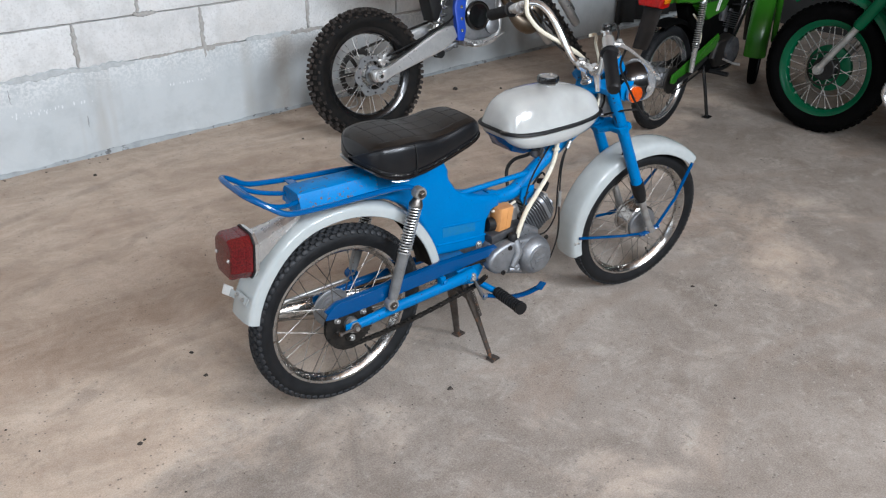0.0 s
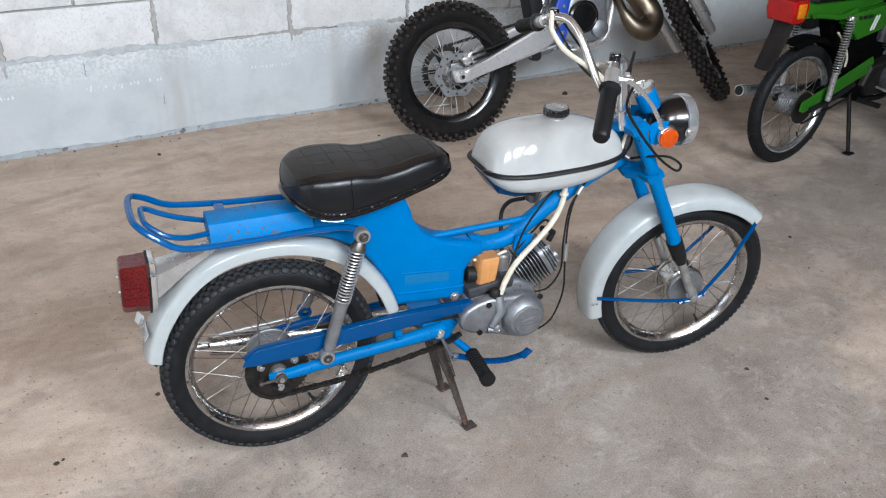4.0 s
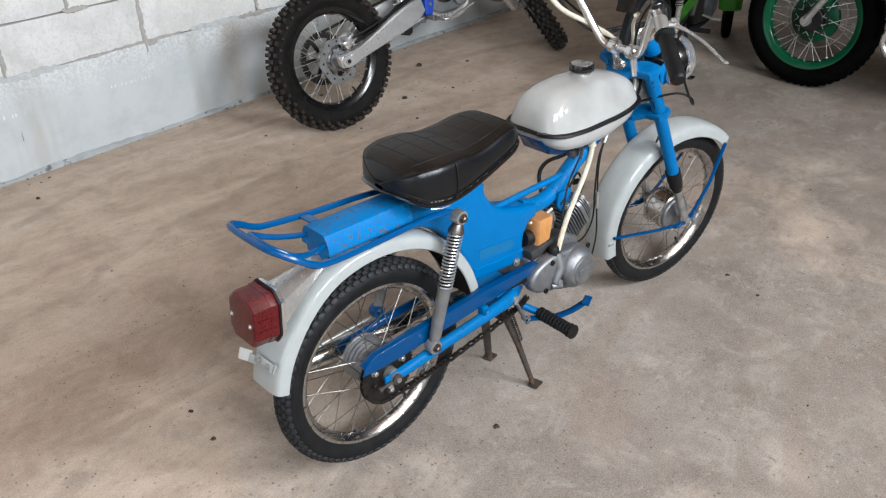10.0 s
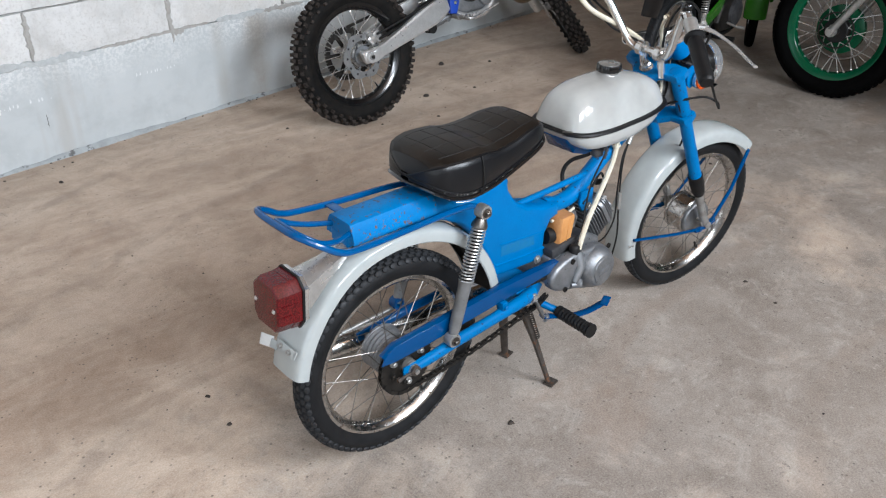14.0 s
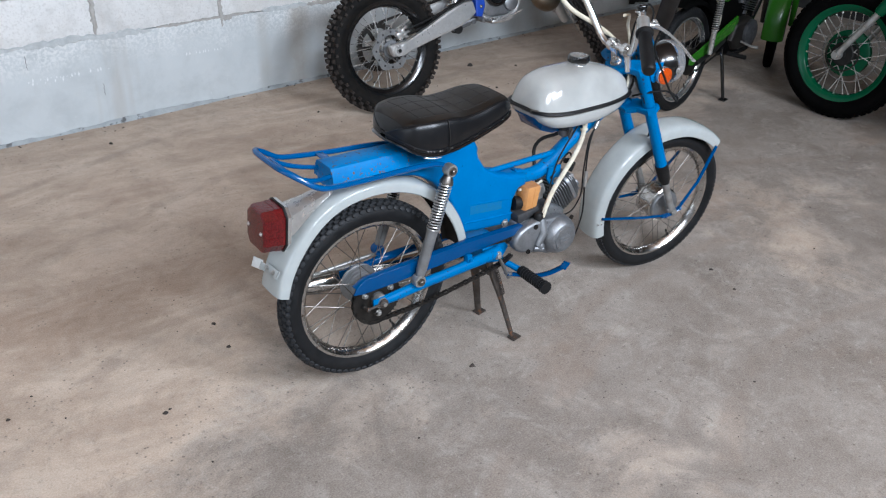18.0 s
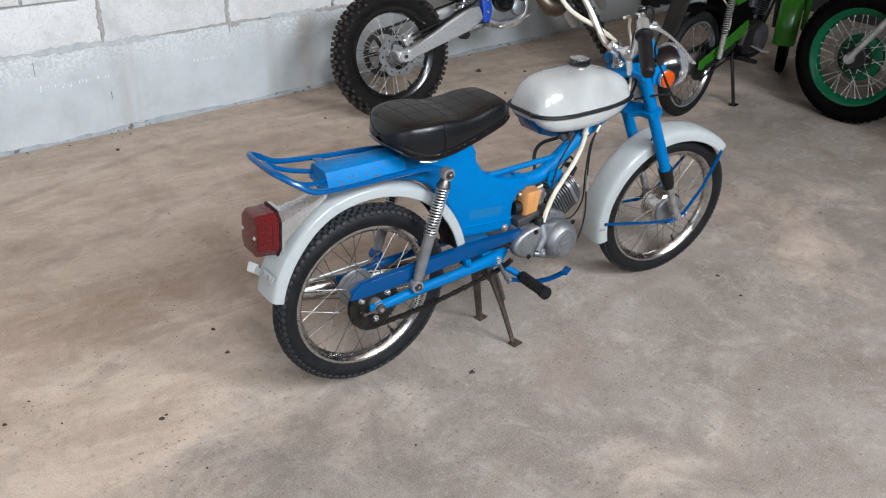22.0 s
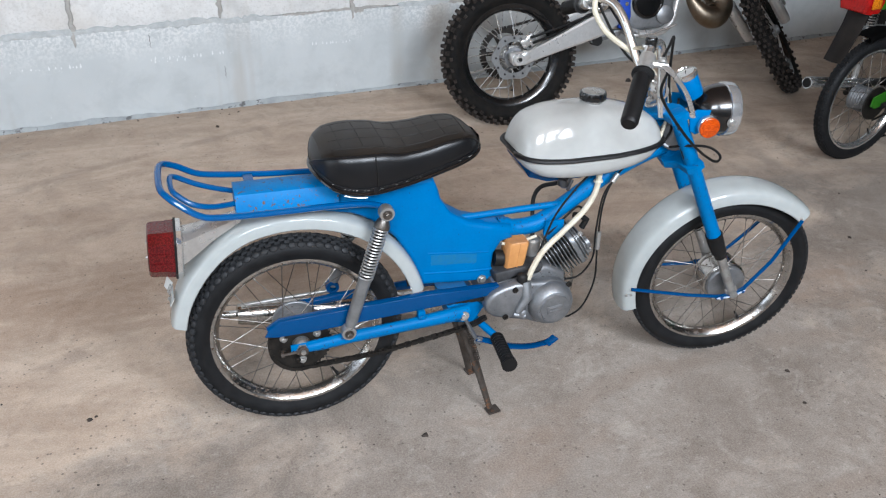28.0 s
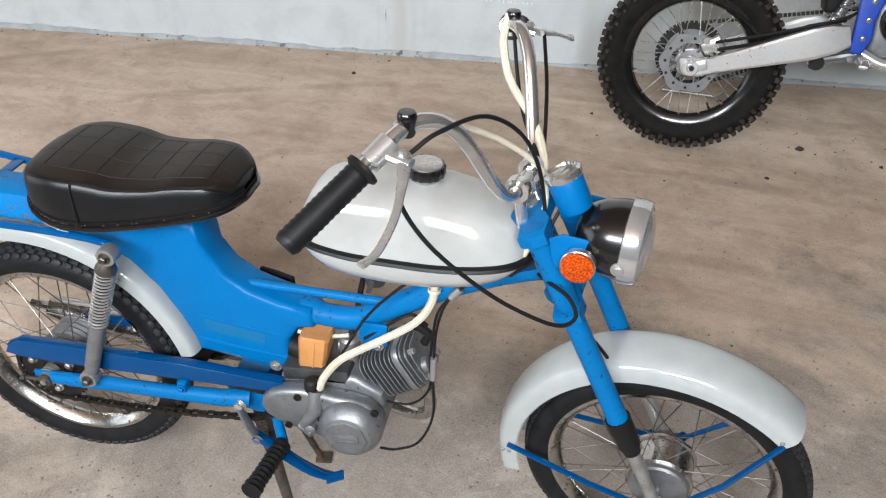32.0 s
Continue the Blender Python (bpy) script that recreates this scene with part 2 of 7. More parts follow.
def lens_material(name, c, ribs, rough=0.12):
    m, nt, b, co = start(name)
    v = noise_tex(nt, co, 18, 3)
    b.inputs["Roughness"].default_value = rough
    b.inputs["Specular IOR Level"].default_value = 0.45
    w = nt.nodes.new("ShaderNodeTexVoronoi")
    w.inputs["Scale"].default_value = ribs
    nt.links.new(co, w.inputs["Vector"])
    body = ramp(nt, v, [(0.3, tuple(k * 0.7 for k in c)), (0.7, c)])
    facets = ramp(nt, w.outputs["Distance"], [(0.25, (1, 1, 1)), (0.62, (0.45, 0.40, 0.40))])
    nt.links.new(blend(nt, 1.0, body, facets, "MULTIPLY"), b.inputs["Base Color"])
    bump(nt, b, w.outputs["Distance"], 0.5, 0.001)
    return m


RED_LENS = lens_material("red_lens", (0.145, 0.006, 0.008), 300, 0.08)
RED_BRIGHT = lens_material("bright_red_lens", (0.55, 0.010, 0.008), 240)
AMBER_LENS = lens_material("amber_lens", (0.95, 0.30, 0.010), 240)
ORANGE_LENS = lens_material("orange_reflector", (0.75, 0.10, 0.006), 330)
CLEAR_LENS = material("headlamp_glass", (0.62, 0.64, 0.65), (0.5, 0.52, 0.54), 0.06, 0.1, 0.7, scale=20)


def concrete_floor():
    m, nt, b, co = start("worn_concrete_floor")

    def calc(op, a, c=None, d=None):
        n = nt.nodes.new("ShaderNodeMath")
        n.operation = op
        for k, v in enumerate((a, c, d)):
            if v is None:
                continue
            if isinstance(v, (int, float)):
                n.inputs[k].default_value = v
            else:
                nt.links.new(v, n.inputs[k])
        return n.outputs[0]

    def grey(lo, v0, hi, v1):
        return [(lo, (v0,) * 3), (hi, (v1,) * 3)]

    def both(p, q):
        return blend(nt, 1.0, p, q, "MULTIPLY")

    def stretched(turn, sx, sy):
        mp = nt.nodes.new("ShaderNodeMapping")
        mp.inputs["Rotation"].default_value, mp.inputs["Scale"].default_value = (0, 0, radians(turn)), (sx, sy, 1)
        nt.links.new(co, mp.inputs["Vector"])
        return mp.outputs[0]

    sep = nt.nodes.new("ShaderNodeSeparateXYZ")
    nt.links.new(co, sep.inputs[0])
    X, Y = sep.outputs["X"], sep.outputs["Y"]
    big = noise_tex(nt, co, 0.8, 5, 0.6, 0.7)
    mid = noise_tex(nt, co, 3.4, 9, 0.70, 0.5)
    small = noise_tex(nt, co, 6.5, 11, 0.76, 1.2)
    tiny = noise_tex(nt, co, 48.0, 7, 0.74, 0.3)
    grit = noise_tex(nt, co, 210.0, 3, 0.6)
    # bare grey concrete
    col = ramp(nt, mid, [(0.34, (0.172, 0.140, 0.114)), (0.50, (0.246, 0.209, 0.176)), (0.66, (0.322, 0.284, 0.247))])
    # brown soil film, thick behind the moped up to the wall and towards the gateway, thin in front
    # this spread also darkens the near floor in colour, in place of weaker light
    place = nt.nodes.new("ShaderNodeMapRange")
    place.inputs[1].default_value, place.inputs[2].default_value = -0.35, 0.75
    place.inputs[3].default_value, place.inputs[4].default_value = -0.22, 0.30
    nt.links.new(calc("MULTIPLY_ADD", X, -0.35, Y), place.inputs[0])
    cover = calc("ADD", calc("ADD", big, place.outputs[0]), calc("MULTIPLY", calc("SUBTRACT", mid, 0.5), 0.9))
    film = ramp(nt, cover, grey(0.36, 0.06, 0.66, 0.94))
    lane = blend(nt, 0.45, noise_tex(nt, stretched(-8, 0.5, 1.9), 2.2, 8, 0.68, 0.9), noise_tex(nt, co, 5.0, 10, 0.76, 0.8))
    soil = ramp(nt, lane, [(0.38, (0.405, 0.292, 0.206)), (0.49, (0.53, 0.406, 0.302)), (0.59, (0.66, 0.530, 0.412))])
    col = blend(nt, film, col, soil)
    # one broad brown drag mark that runs in from the gateway and fades behind the moped
    off = calc("ABSOLUTE", calc("SUBTRACT", calc("MULTIPLY_ADD", big, 0.5, Y), 1.02))
    fade = nt.nodes.new("ShaderNodeMapRange")
    fade.inputs[1].default_value, fade.inputs[2].default_value = -0.30, 0.45
    fade.inputs[3].default_value, fade.inputs[4].default_value = 0.85, 0.0
    nt.links.new(X, fade.inputs[0])
    drag = both(ramp(nt, off, grey(0.05, 1.0, 0.26, 0.0)), fade.outputs[0])
    drag = both(drag, ramp(nt, lane, grey(0.34, 1.0, 0.60, 0.35)))
    col = blend(nt, drag, col, (0.33, 0.212, 0.135))
    # rusty spots where wheels have stood
    rust = noise_tex(nt, stretched(-24, 0.6, 1.7), 1.3, 6, 0.62, 0.6)
    col = blend(nt, ramp(nt, rust, grey(0.58, 0.0, 0.72, 0.5)), col, (0.345, 0.225, 0.150))
    # pale chalky scuffs and dark damp mottles on the bare parts, fewer on the film
    bare = ramp(nt, cover, grey(0.42, 1.0, 0.74, 0.38))
    worn = both(bare, ramp(nt, noise_tex(nt, co, 1.9, 6, 0.66, 0.6), grey(0.40, 0.35, 0.56, 1.0)))
    col = blend(nt, both(worn, ramp(nt, small, grey(0.52, 0.0, 0.63, 0.42))), col, (0.50, 0.452, 0.395))
    col = blend(nt, both(worn, ramp(nt, small, grey(0.37, 0.55, 0.46, 0.0))), col, (0.185, 0.148, 0.116))
    col = blend(nt, both(worn, ramp(nt, tiny, grey(0.36, 0.75, 0.44, 0.0))), col, (0.155, 0.126, 0.102))
    col = blend(nt, both(worn, ramp(nt, tiny, grey(0.58, 0.0, 0.66, 0.5))), col, (0.54, 0.50, 0.445))
    # long faint tyre and trowel arcs
    ring = nt.nodes.new("ShaderNodeTexWave")
    ring.wave_type, ring.rings_direction = "RINGS", "Z"
    for key, v in (("Scale", 0.55), ("Distortion", 5.0), ("Detail", 3.0), ("Detail Scale", 0.7)):
        ring.inputs[key].default_value = v
    shift = nt.nodes.new("ShaderNodeMapping")
    shift.inputs["Location"].default_value = (-1.6, 2.6, 0)
    nt.links.new(co, shift.inputs["Vector"])
    nt.links.new(shift.outputs[0], ring.inputs["Vector"])
    arcs = both(ramp(nt, ring.outputs["Fac"], grey(0.955, 0.0, 0.995, 0.42)), ramp(nt, mid, grey(0.42, 0.0, 0.58, 1.0)))
    col = blend(nt, arcs, col, (0.235, 0.170, 0.125))
    # grain and clouding
    col = blend(nt, 0.22, col, ramp(nt, grit, [(0.34, (0.14, 0.122, 0.104)), (0.66, (0.60, 0.56, 0.51))]))
    cloud = noise_tex(nt, co, 5.5, 9, 0.74, 0.7)
    col = both(col, ramp(nt, cloud, [(0.36, (0.84, 0.83, 0.82)), (0.50, (0.95, 0.95, 0.95)), (0.62, (1, 1, 1))]))
    # pits
    v = nt.nodes.new("ShaderNodeTexVoronoi")
    v.inputs["Scale"].default_value, v.inputs["Randomness"].default_value = 40, 1
    nt.links.new(co, v.inputs["Vector"])
    keep = ramp(nt, noise_tex(nt, co, 4.0, 6, 0.65), grey(0.46, 0.0, 0.54, 1.0))
    pits = both(ramp(nt, v.outputs["Distance"], grey(0.08, 1.0, 0.17, 0.0)), keep)
    col = blend(nt, both(pits, (0.7, 0.7, 0.7)), col, (0.10, 0.084, 0.07))
    nt.links.new(col, b.inputs["Base Color"])
    nt.links.new(ramp(nt, mid, grey(0.3, 0.55, 0.7, 0.75)), b.inputs["Roughness"])
    b.inputs["Specular IOR Level"].default_value = 0.3
    h = blend(nt, 0.5, tiny, grit)
    h = blend(nt, 0.3, h, small)
    h = blend(nt, pits, h, (0.0, 0.0, 0.0))
    bump(nt, b, h, 0.40, 0.005)
    return m


def block_material(name, light, dark, washed):
    m, nt, b, co = start(name)
    info = nt.nodes.new("ShaderNodeObjectInfo")
    geo = nt.nodes.new("ShaderNodeNewGeometry")
    co = geo.outputs["Position"]
    mid = noise_tex(nt, co, 7.0, 6, 0.65, 0.3)
    fine = noise_tex(nt, co, 90.0, 5, 0.7)
    big = noise_tex(nt, co, 1.3, 4, 0.6)
    col = ramp(nt, mid, [(0.32, dark), (0.55, light)])
    if washed:
        col = blend(nt, ramp(nt, big, [(0.4, (0, 0, 0)), (0.7, (0.7, 0.7, 0.7))]), col, (0.43, 0.46, 0.465))
        spots = ramp(nt, noise_tex(nt, co, 38, 4, 0.7), [(0.66, (0, 0, 0)), (0.74, (0.45, 0.45, 0.45))])
        col = blend(nt, spots, col, (0.70, 0.72, 0.72))
        # the wash thins out below the second bed joint and the rough block shows through in flecks
        axes = nt.nodes.new("ShaderNodeSeparateXYZ")
        nt.links.new(co, axes.inputs[0])
        rise = nt.nodes.new("ShaderNodeMath")
        rise.operation = "MULTIPLY_ADD"
        rise.inputs[1].default_value = 0.30
        nt.links.new(noise_tex(nt, co, 4.5, 6, 0.65), rise.inputs[0])
        nt.links.new(axes.outputs["Z"], rise.inputs[2])
        thin = ramp(nt, rise.outputs[0], [(0.42, (0, 0, 0)), (0.58, (0.9, 0.9, 0.9))])
        flecks = ramp(nt, noise_tex(nt, co, 75, 5, 0.7), [(0.44, (0, 0, 0)), (0.58, (1, 1, 1))])
        col = blend(nt, blend(nt, 1.0, thin, flecks, "MULTIPLY"), col, (0.69, 0.70, 0.69))
        # brown water stains running down by the parked dirt bike
        for centre, half, amount in ((1.125, 0.095, 0.55), (0.90, 0.05, 0.28), (1.62, 0.12, 0.30)):
            shift = nt.nodes.new("ShaderNodeMath")
            shift.operation = "SUBTRACT"
            shift.inputs[1].default_value = centre
            nt.links.new(axes.outputs["X"], shift.inputs[0])
            gap = nt.nodes.new("ShaderNodeMath")
            gap.operation = "ABSOLUTE"
            nt.links.new(shift.outputs[0], gap.inputs[0])
            mask = ramp(nt, gap.outputs[0], [(half * 0.25, (amount,) * 3), (half, (0, 0, 0))])
            mask = blend(nt, 1.0, mask, ramp(nt, mid, [(0.34, (0.35, 0.35, 0.35)), (0.56, (1, 1, 1))]), "MULTIPLY")
            col = blend(nt, mask, col, (0.27, 0.225, 0.175))
    else:
        col = blend(nt, ramp(nt, fine, [(0.36, (0.6, 0.6, 0.6)), (0.50, (0, 0, 0))]), col, (0.50, 0.49, 0.47))
        col = blend(nt, ramp(nt, big, [(0.52, (0, 0, 0)), (0.7, (0.5, 0.5, 0.5))]), col, (0.55, 0.51, 0.46))
    # brown drips
    mp = nt.nodes.new("ShaderNodeMapping")
    mp.inputs["Scale"].default_value = (1.0, 1.0, 0.12)
    nt.links.new(co, mp.inputs["Vector"])
    drip = noise_tex(nt, mp.outputs[0], 3.2, 4, 0.6)
    col = blend(nt, ramp(nt, drip, [(0.60, (0, 0, 0)), (0.74, (0.45, 0.45, 0.45))]), col, (0.33, 0.27, 0.21))
    tone = nt.nodes.new("ShaderNodeMapRange")
    tone.inputs[3].default_value, tone.inputs[4].default_value = (0.99, 1.01) if washed else (0.94, 1.04)
    nt.links.new(info.outputs["Random"], tone.inputs[0])
    hsv = nt.nodes.new("ShaderNodeHueSaturation")
    nt.links.new(tone.outputs[0], hsv.inputs["Value"])
    nt.links.new(col, hsv.inputs["Color"])
    nt.links.new(hsv.outputs[0], b.inputs["Base Color"])
    b.inputs["Roughness"].default_value = 0.9
    bump(nt, b, blend(nt, 0.5, fine, mid), 0.35 if washed else 0.75, 0.005)
    return m


FLOOR = concrete_floor()
BLOCK = block_material("rough_white_block", (0.69, 0.69, 0.675), (0.565, 0.565, 0.55), False)
BLOCK_WASHED = block_material("cement_washed_block", (0.535, 0.565, 0.57), (0.455, 0.485, 0.49), True)


# ---- mesh tools: a geometry is (vertices, faces) ----
def xf(geo, m):
    return [tuple(m @ Vector(v)) for v in geo[0]], geo[1]


def join(*geos):
    vs, fs = [], []
    for v, f in geos:
        n = len(vs)
        vs += v
        fs += [tuple(i + n for i in face) for face in f]
    return vs, fs


def mesh_of(name, geo, mat, angle=35):
    me = bpy.data.meshes.new(name)
    me.from_pydata([tuple(v) for v in geo[0]], [], geo[1])
    bm = bmesh.new()
    bm.from_mesh(me)
    bmesh.ops.recalc_face_normals(bm, faces=bm.faces)
    bm.to_mesh(me)
    bm.free()
    me.shade_smooth()
    me.set_sharp_from_angle(angle=radians(angle))
    me.materials.append(mat)
    return me


def part(name, geo, mat, parent=None, label="", m=None, angle=35):
    me = geo if isinstance(geo, bpy.types.Mesh) else mesh_of(name, geo, mat, angle)
    ob = new(name, me)
    ob.parent = parent
    if m is not None:
        ob.matrix_basis = m
    return tagged(ob, label)


def thing(name, m, label, category, group="", kind=""):
    ob = new(name)
    ob.matrix_basis = m
    ob.empty_display_size = 0.1
    return tagged(ob, label, category, group, kind)


def smooth_path(pts, n=6, closed=False):
    """Catmull-Rom through the points."""
    p = [Vector(q) for q in pts]
    out, k = [], len(p)
    for i in range(k if closed else k - 1):
        a, b = p[i], p[(i + 1) % k]
        pre = p[i - 1] if (i or closed) else 2 * a - b
        post = p[(i + 2) % k] if (closed or i + 2 < k) else 2 * b - a
        for j in range(n):
            t = j / n
            out.append(0.5 * ((2 * a) + (b - pre) * t + (2 * pre - 5 * a + 4 * b - post) * t * t + (3 * a - pre - 3 * b + post) * t**3))
    if not closed:
        out.append(p[-1])
    return out


def tube(pts, r, seg=10, closed=False, flat=1.0, up=None):
    """A swept tube; r is one radius or one a point; flat squeezes it across."""
    p = [Vector(q) for q in pts]
    k = len(p)
    rs = r if isinstance(r, (list, tuple)) else [r] * k
    vs, fs, side = [], [], None
    for i in range(k):
        a = p[i - 1] if (i or closed) else p[i]
        b = p[(i + 1) % k] if (closed or i + 1 < k) else p[i]
        t = (b - a).normalized()
        if side is None:
            side = t.cross(Vector(up or (0, 0, 1)))
            if side.length < 1e-3:
                side = t.cross(Vector((0, 1, 0)))
        side = (side - t * side.dot(t)).normalized()
        over = t.cross(side)
        for j in range(seg):
            an = 2 * math.pi * j / seg
            vs.append(tuple(p[i] + rs[i] * (math.cos(an) * side + flat * math.sin(an) * over)))
    rings = k if closed else k - 1
    for i in range(rings):
        for j in range(seg):
            a, b = i * seg + j, i * seg + (j + 1) % seg
            c, d = ((i + 1) % k) * seg + (j + 1) % seg, ((i + 1) % k) * seg + j
            fs.append((a, b, c, d))
    if not closed:
        fs += [tuple(range(seg)), tuple(range((k - 1) * seg, k * seg))]
    return vs, fs


def rod(a, b, r, r2=None, seg=12):
    return tube([a, b], [r, r2 if r2 is not None else r], seg)


def lathe(profile, seg=32, closed=False):
    """Turns (radius, y) round the y axis; closed joins the last to the first."""
    vs = [(r * math.cos(2 * math.pi * j / seg), y, r * math.sin(2 * math.pi * j / seg)) for r, y in profile for j in range(seg)]
    fs, k = [], len(profile)
    for i in range(k if closed else k - 1):
        for j in range(seg):
            n = (i + 1) % k
            fs.append((i * seg + j, i * seg + (j + 1) % seg, n * seg + (j + 1) % seg, n * seg + j))
    if not closed:
        for i in (0, k - 1):
            if profile[i][0] > 1e-5:
                fs.append(tuple(range(i * seg, (i + 1) * seg)))
    return vs, fs


def box(sx, sy, sz, at=(0, 0, 0), rot=(0, 0, 0), r=0.003, taper=1.0):
    """A box with chamfered edges; taper scales its top."""
    bm = bmesh.new()
    bmesh.ops.create_cube(bm, size=1)
    for v in bm.verts:
        k = taper if v.co.z > 0 else 1.0
        v.co = Vector((v.co.x * sx * k, v.co.y * sy * k, v.co.z * sz))
    if r:
        bmesh.ops.bevel(bm, geom=bm.edges[:], offset=r, segments=2, profile=0.5, affect="EDGES")
    bm.verts.ensure_lookup_table()
    geo = [tuple(v.co) for v in bm.verts], [tuple(v.index for v in f.verts) for f in bm.faces]
    bm.verts.index_update()
    geo = [tuple(v.co) for v in bm.verts], [tuple(v.index for v in f.verts) for f in bm.faces]
    bm.free()
    return xf(geo, pose(*at, *rot))


def plate(outline, y0, y1, r=0.004):
    """A side profile in x and z, given thickness in y, with rounded edges."""
    bm = bmesh.new()
    f = bm.faces.new([bm.verts.new((x, y0, z)) for x, z in outline])
    ex = bmesh.ops.extrude_face_region(bm, geom=[f])
    for v in ex["geom"]:
        if isinstance(v, bmesh.types.BMVert):
            v.co.y = y1
    if r:
        rim = [e for e in bm.edges if abs(e.verts[0].co.y - e.verts[1].co.y) < 1e-6]
        bmesh.ops.bevel(bm, geom=rim, offset=r, segments=3, profile=0.5, affect="EDGES")
    bmesh.ops.recalc_face_normals(bm, faces=bm.faces)
    bm.verts.index_update()
    geo = [tuple(v.co) for v in bm.verts], [tuple(v.index for v in f.verts) for f in bm.faces]
    bm.free()
    return geo


def loft(rings, caps=True):
    k = len(rings[0])
    vs = [tuple(p) for ring in rings for p in ring]
    fs = [(i * k + j, i * k + (j + 1) % k, (i + 1) * k + (j + 1) % k, (i + 1) * k + j) for i in range(len(rings) - 1) for j in range(k)]
    if caps:
        fs += [tuple(range(k)), tuple(range(len(vs) - k, len(vs)))]
    return vs, fs


def bolt(at, axis, r=0.007, h=0.006):
    """A hexagon head on a washer."""
    g = join(lathe([(r * 1.5, 0), (r * 1.5, 0.0015), (r * 1.05, 0.0016)], 14), lathe([(r, 0.0016), (r, h), (r * 0.8, h + 0.001)], 6))
    q = Vector((0, 1, 0)).rotation_difference(Vector(axis)).to_matrix().to_4x4()
    return xf(g, Matrix.Translation(at) @ q)


def spring(a, b, r, wire, turns, seg=6):
    a, b = Vector(a), Vector(b)
    t = (b - a).normalized()
    s = t.cross(Vector((0, 1, 0))).normalized()
    o = t.cross(s)
    n = int(turns * 14)
    return tube([a + (b - a) * (i / n) + r * (math.cos(2 * math.pi * turns * i / n) * s + math.sin(2 * math.pi * turns * i / n) * o) for i in range(n + 1)], wire, seg)


def curve_at(table, x):
    """Smooth interpolation without overshoot in a table of (x, value)."""
    n = len(table)
    if x <= table[0][0]:
        return table[0][1]
    if x >= table[-1][0]:
        return table[-1][1]
    i = max(k for k in range(n - 1) if table[k][0] <= x)
    step = [table[k + 1][0] - table[k][0] for k in range(n - 1)]
    rise = [(table[k + 1][1] - table[k][1]) / step[k] for k in range(n - 1)]

    def slope(k):
        if k == 0 or k == n - 1:
            return rise[0] if k == 0 else rise[-1]
        a, c = rise[k - 1], rise[k]
        if a * c <= 0:
            return 0.0
        w1, w2 = 2 * step[k] + step[k - 1], step[k] + 2 * step[k - 1]
        return (w1 + w2) / (w1 / a + w2 / c)

    h, t = step[i], (x - table[i][0]) / step[i]
    return ((1 + 2 * t) * (1 - t) ** 2 * table[i][1] + t * (1 - t) ** 2 * h * slope(i) + t * t * (3 - 2 * t) * table[i + 1][1] + t * t * (t - 1) * h * slope(i + 1))


# ---- wheels ----
def lugs(rows, count, radius):
    """Tread blocks: rows of (y, drop, length, width, height, shift, tilt) and, for domed ones, True."""
    geos = []
    for row in rows:
        y, drop, ln, wd, ht, shift, tilt = row[:7]
        if len(row) > 7:
            k8 = [(math.cos(math.pi * (q + 0.5) / 4), math.sin(math.pi * (q + 0.5) / 4)) for q in range(8)]
            vs = [(c * ln / 2 * k, n * wd / 2 * k, z) for z, k in ((-0.003, 1.08), (ht * 0.6, 0.94), (ht, 0.62)) for c, n in k8]
            fs = [(r * 8 + q, r * 8 + (q + 1) % 8, r * 8 + 8 + (q + 1) % 8, r * 8 + 8 + q) for r in range(2) for q in range(8)] + [tuple(range(16, 24))]
        else:
            vs = [(sx * ln / 2 * k, sy * wd / 2 * k, z) for z, k in ((-0.004, 1.0), (ht, 0.72)) for sx, sy in ((-1, -1), (1, -1), (1, 1), (-1, 1))]
            fs = [(0, 1, 5, 4), (1, 2, 6, 5), (2, 3, 7, 6), (3, 0, 4, 7), (4, 5, 6, 7)]
        for i in range(count):
            a = 2 * math.pi * (i + shift) / count
            m = Matrix.Rotation(-a, 4, "Y") @ Matrix.Translation((0, y, radius - drop)) @ Matrix.Rotation(tilt, 4, "X")
            geos.append(xf((vs, fs), m))
    return join(*geos)


def tyre_geo(R, w, tread):
    """w: half width. The carcass is an ellipse round the rim, the tread stands on it."""
    ry, h = w, 2 * w * 0.92
    prof = []
    for i in range(17):
        a = math.pi * (i / 16) * 1.30 - 0.15 * math.pi
        prof.append((R - tread - h / 2 + h / 2 * math.sin(a), ry * -math.cos(a)))
    bead = R - tread - h
    prof = [(bead - 0.002, -w * 0.62)] + prof + [(bead - 0.002, w * 0.62)]
    return lathe(prof, 72, True)


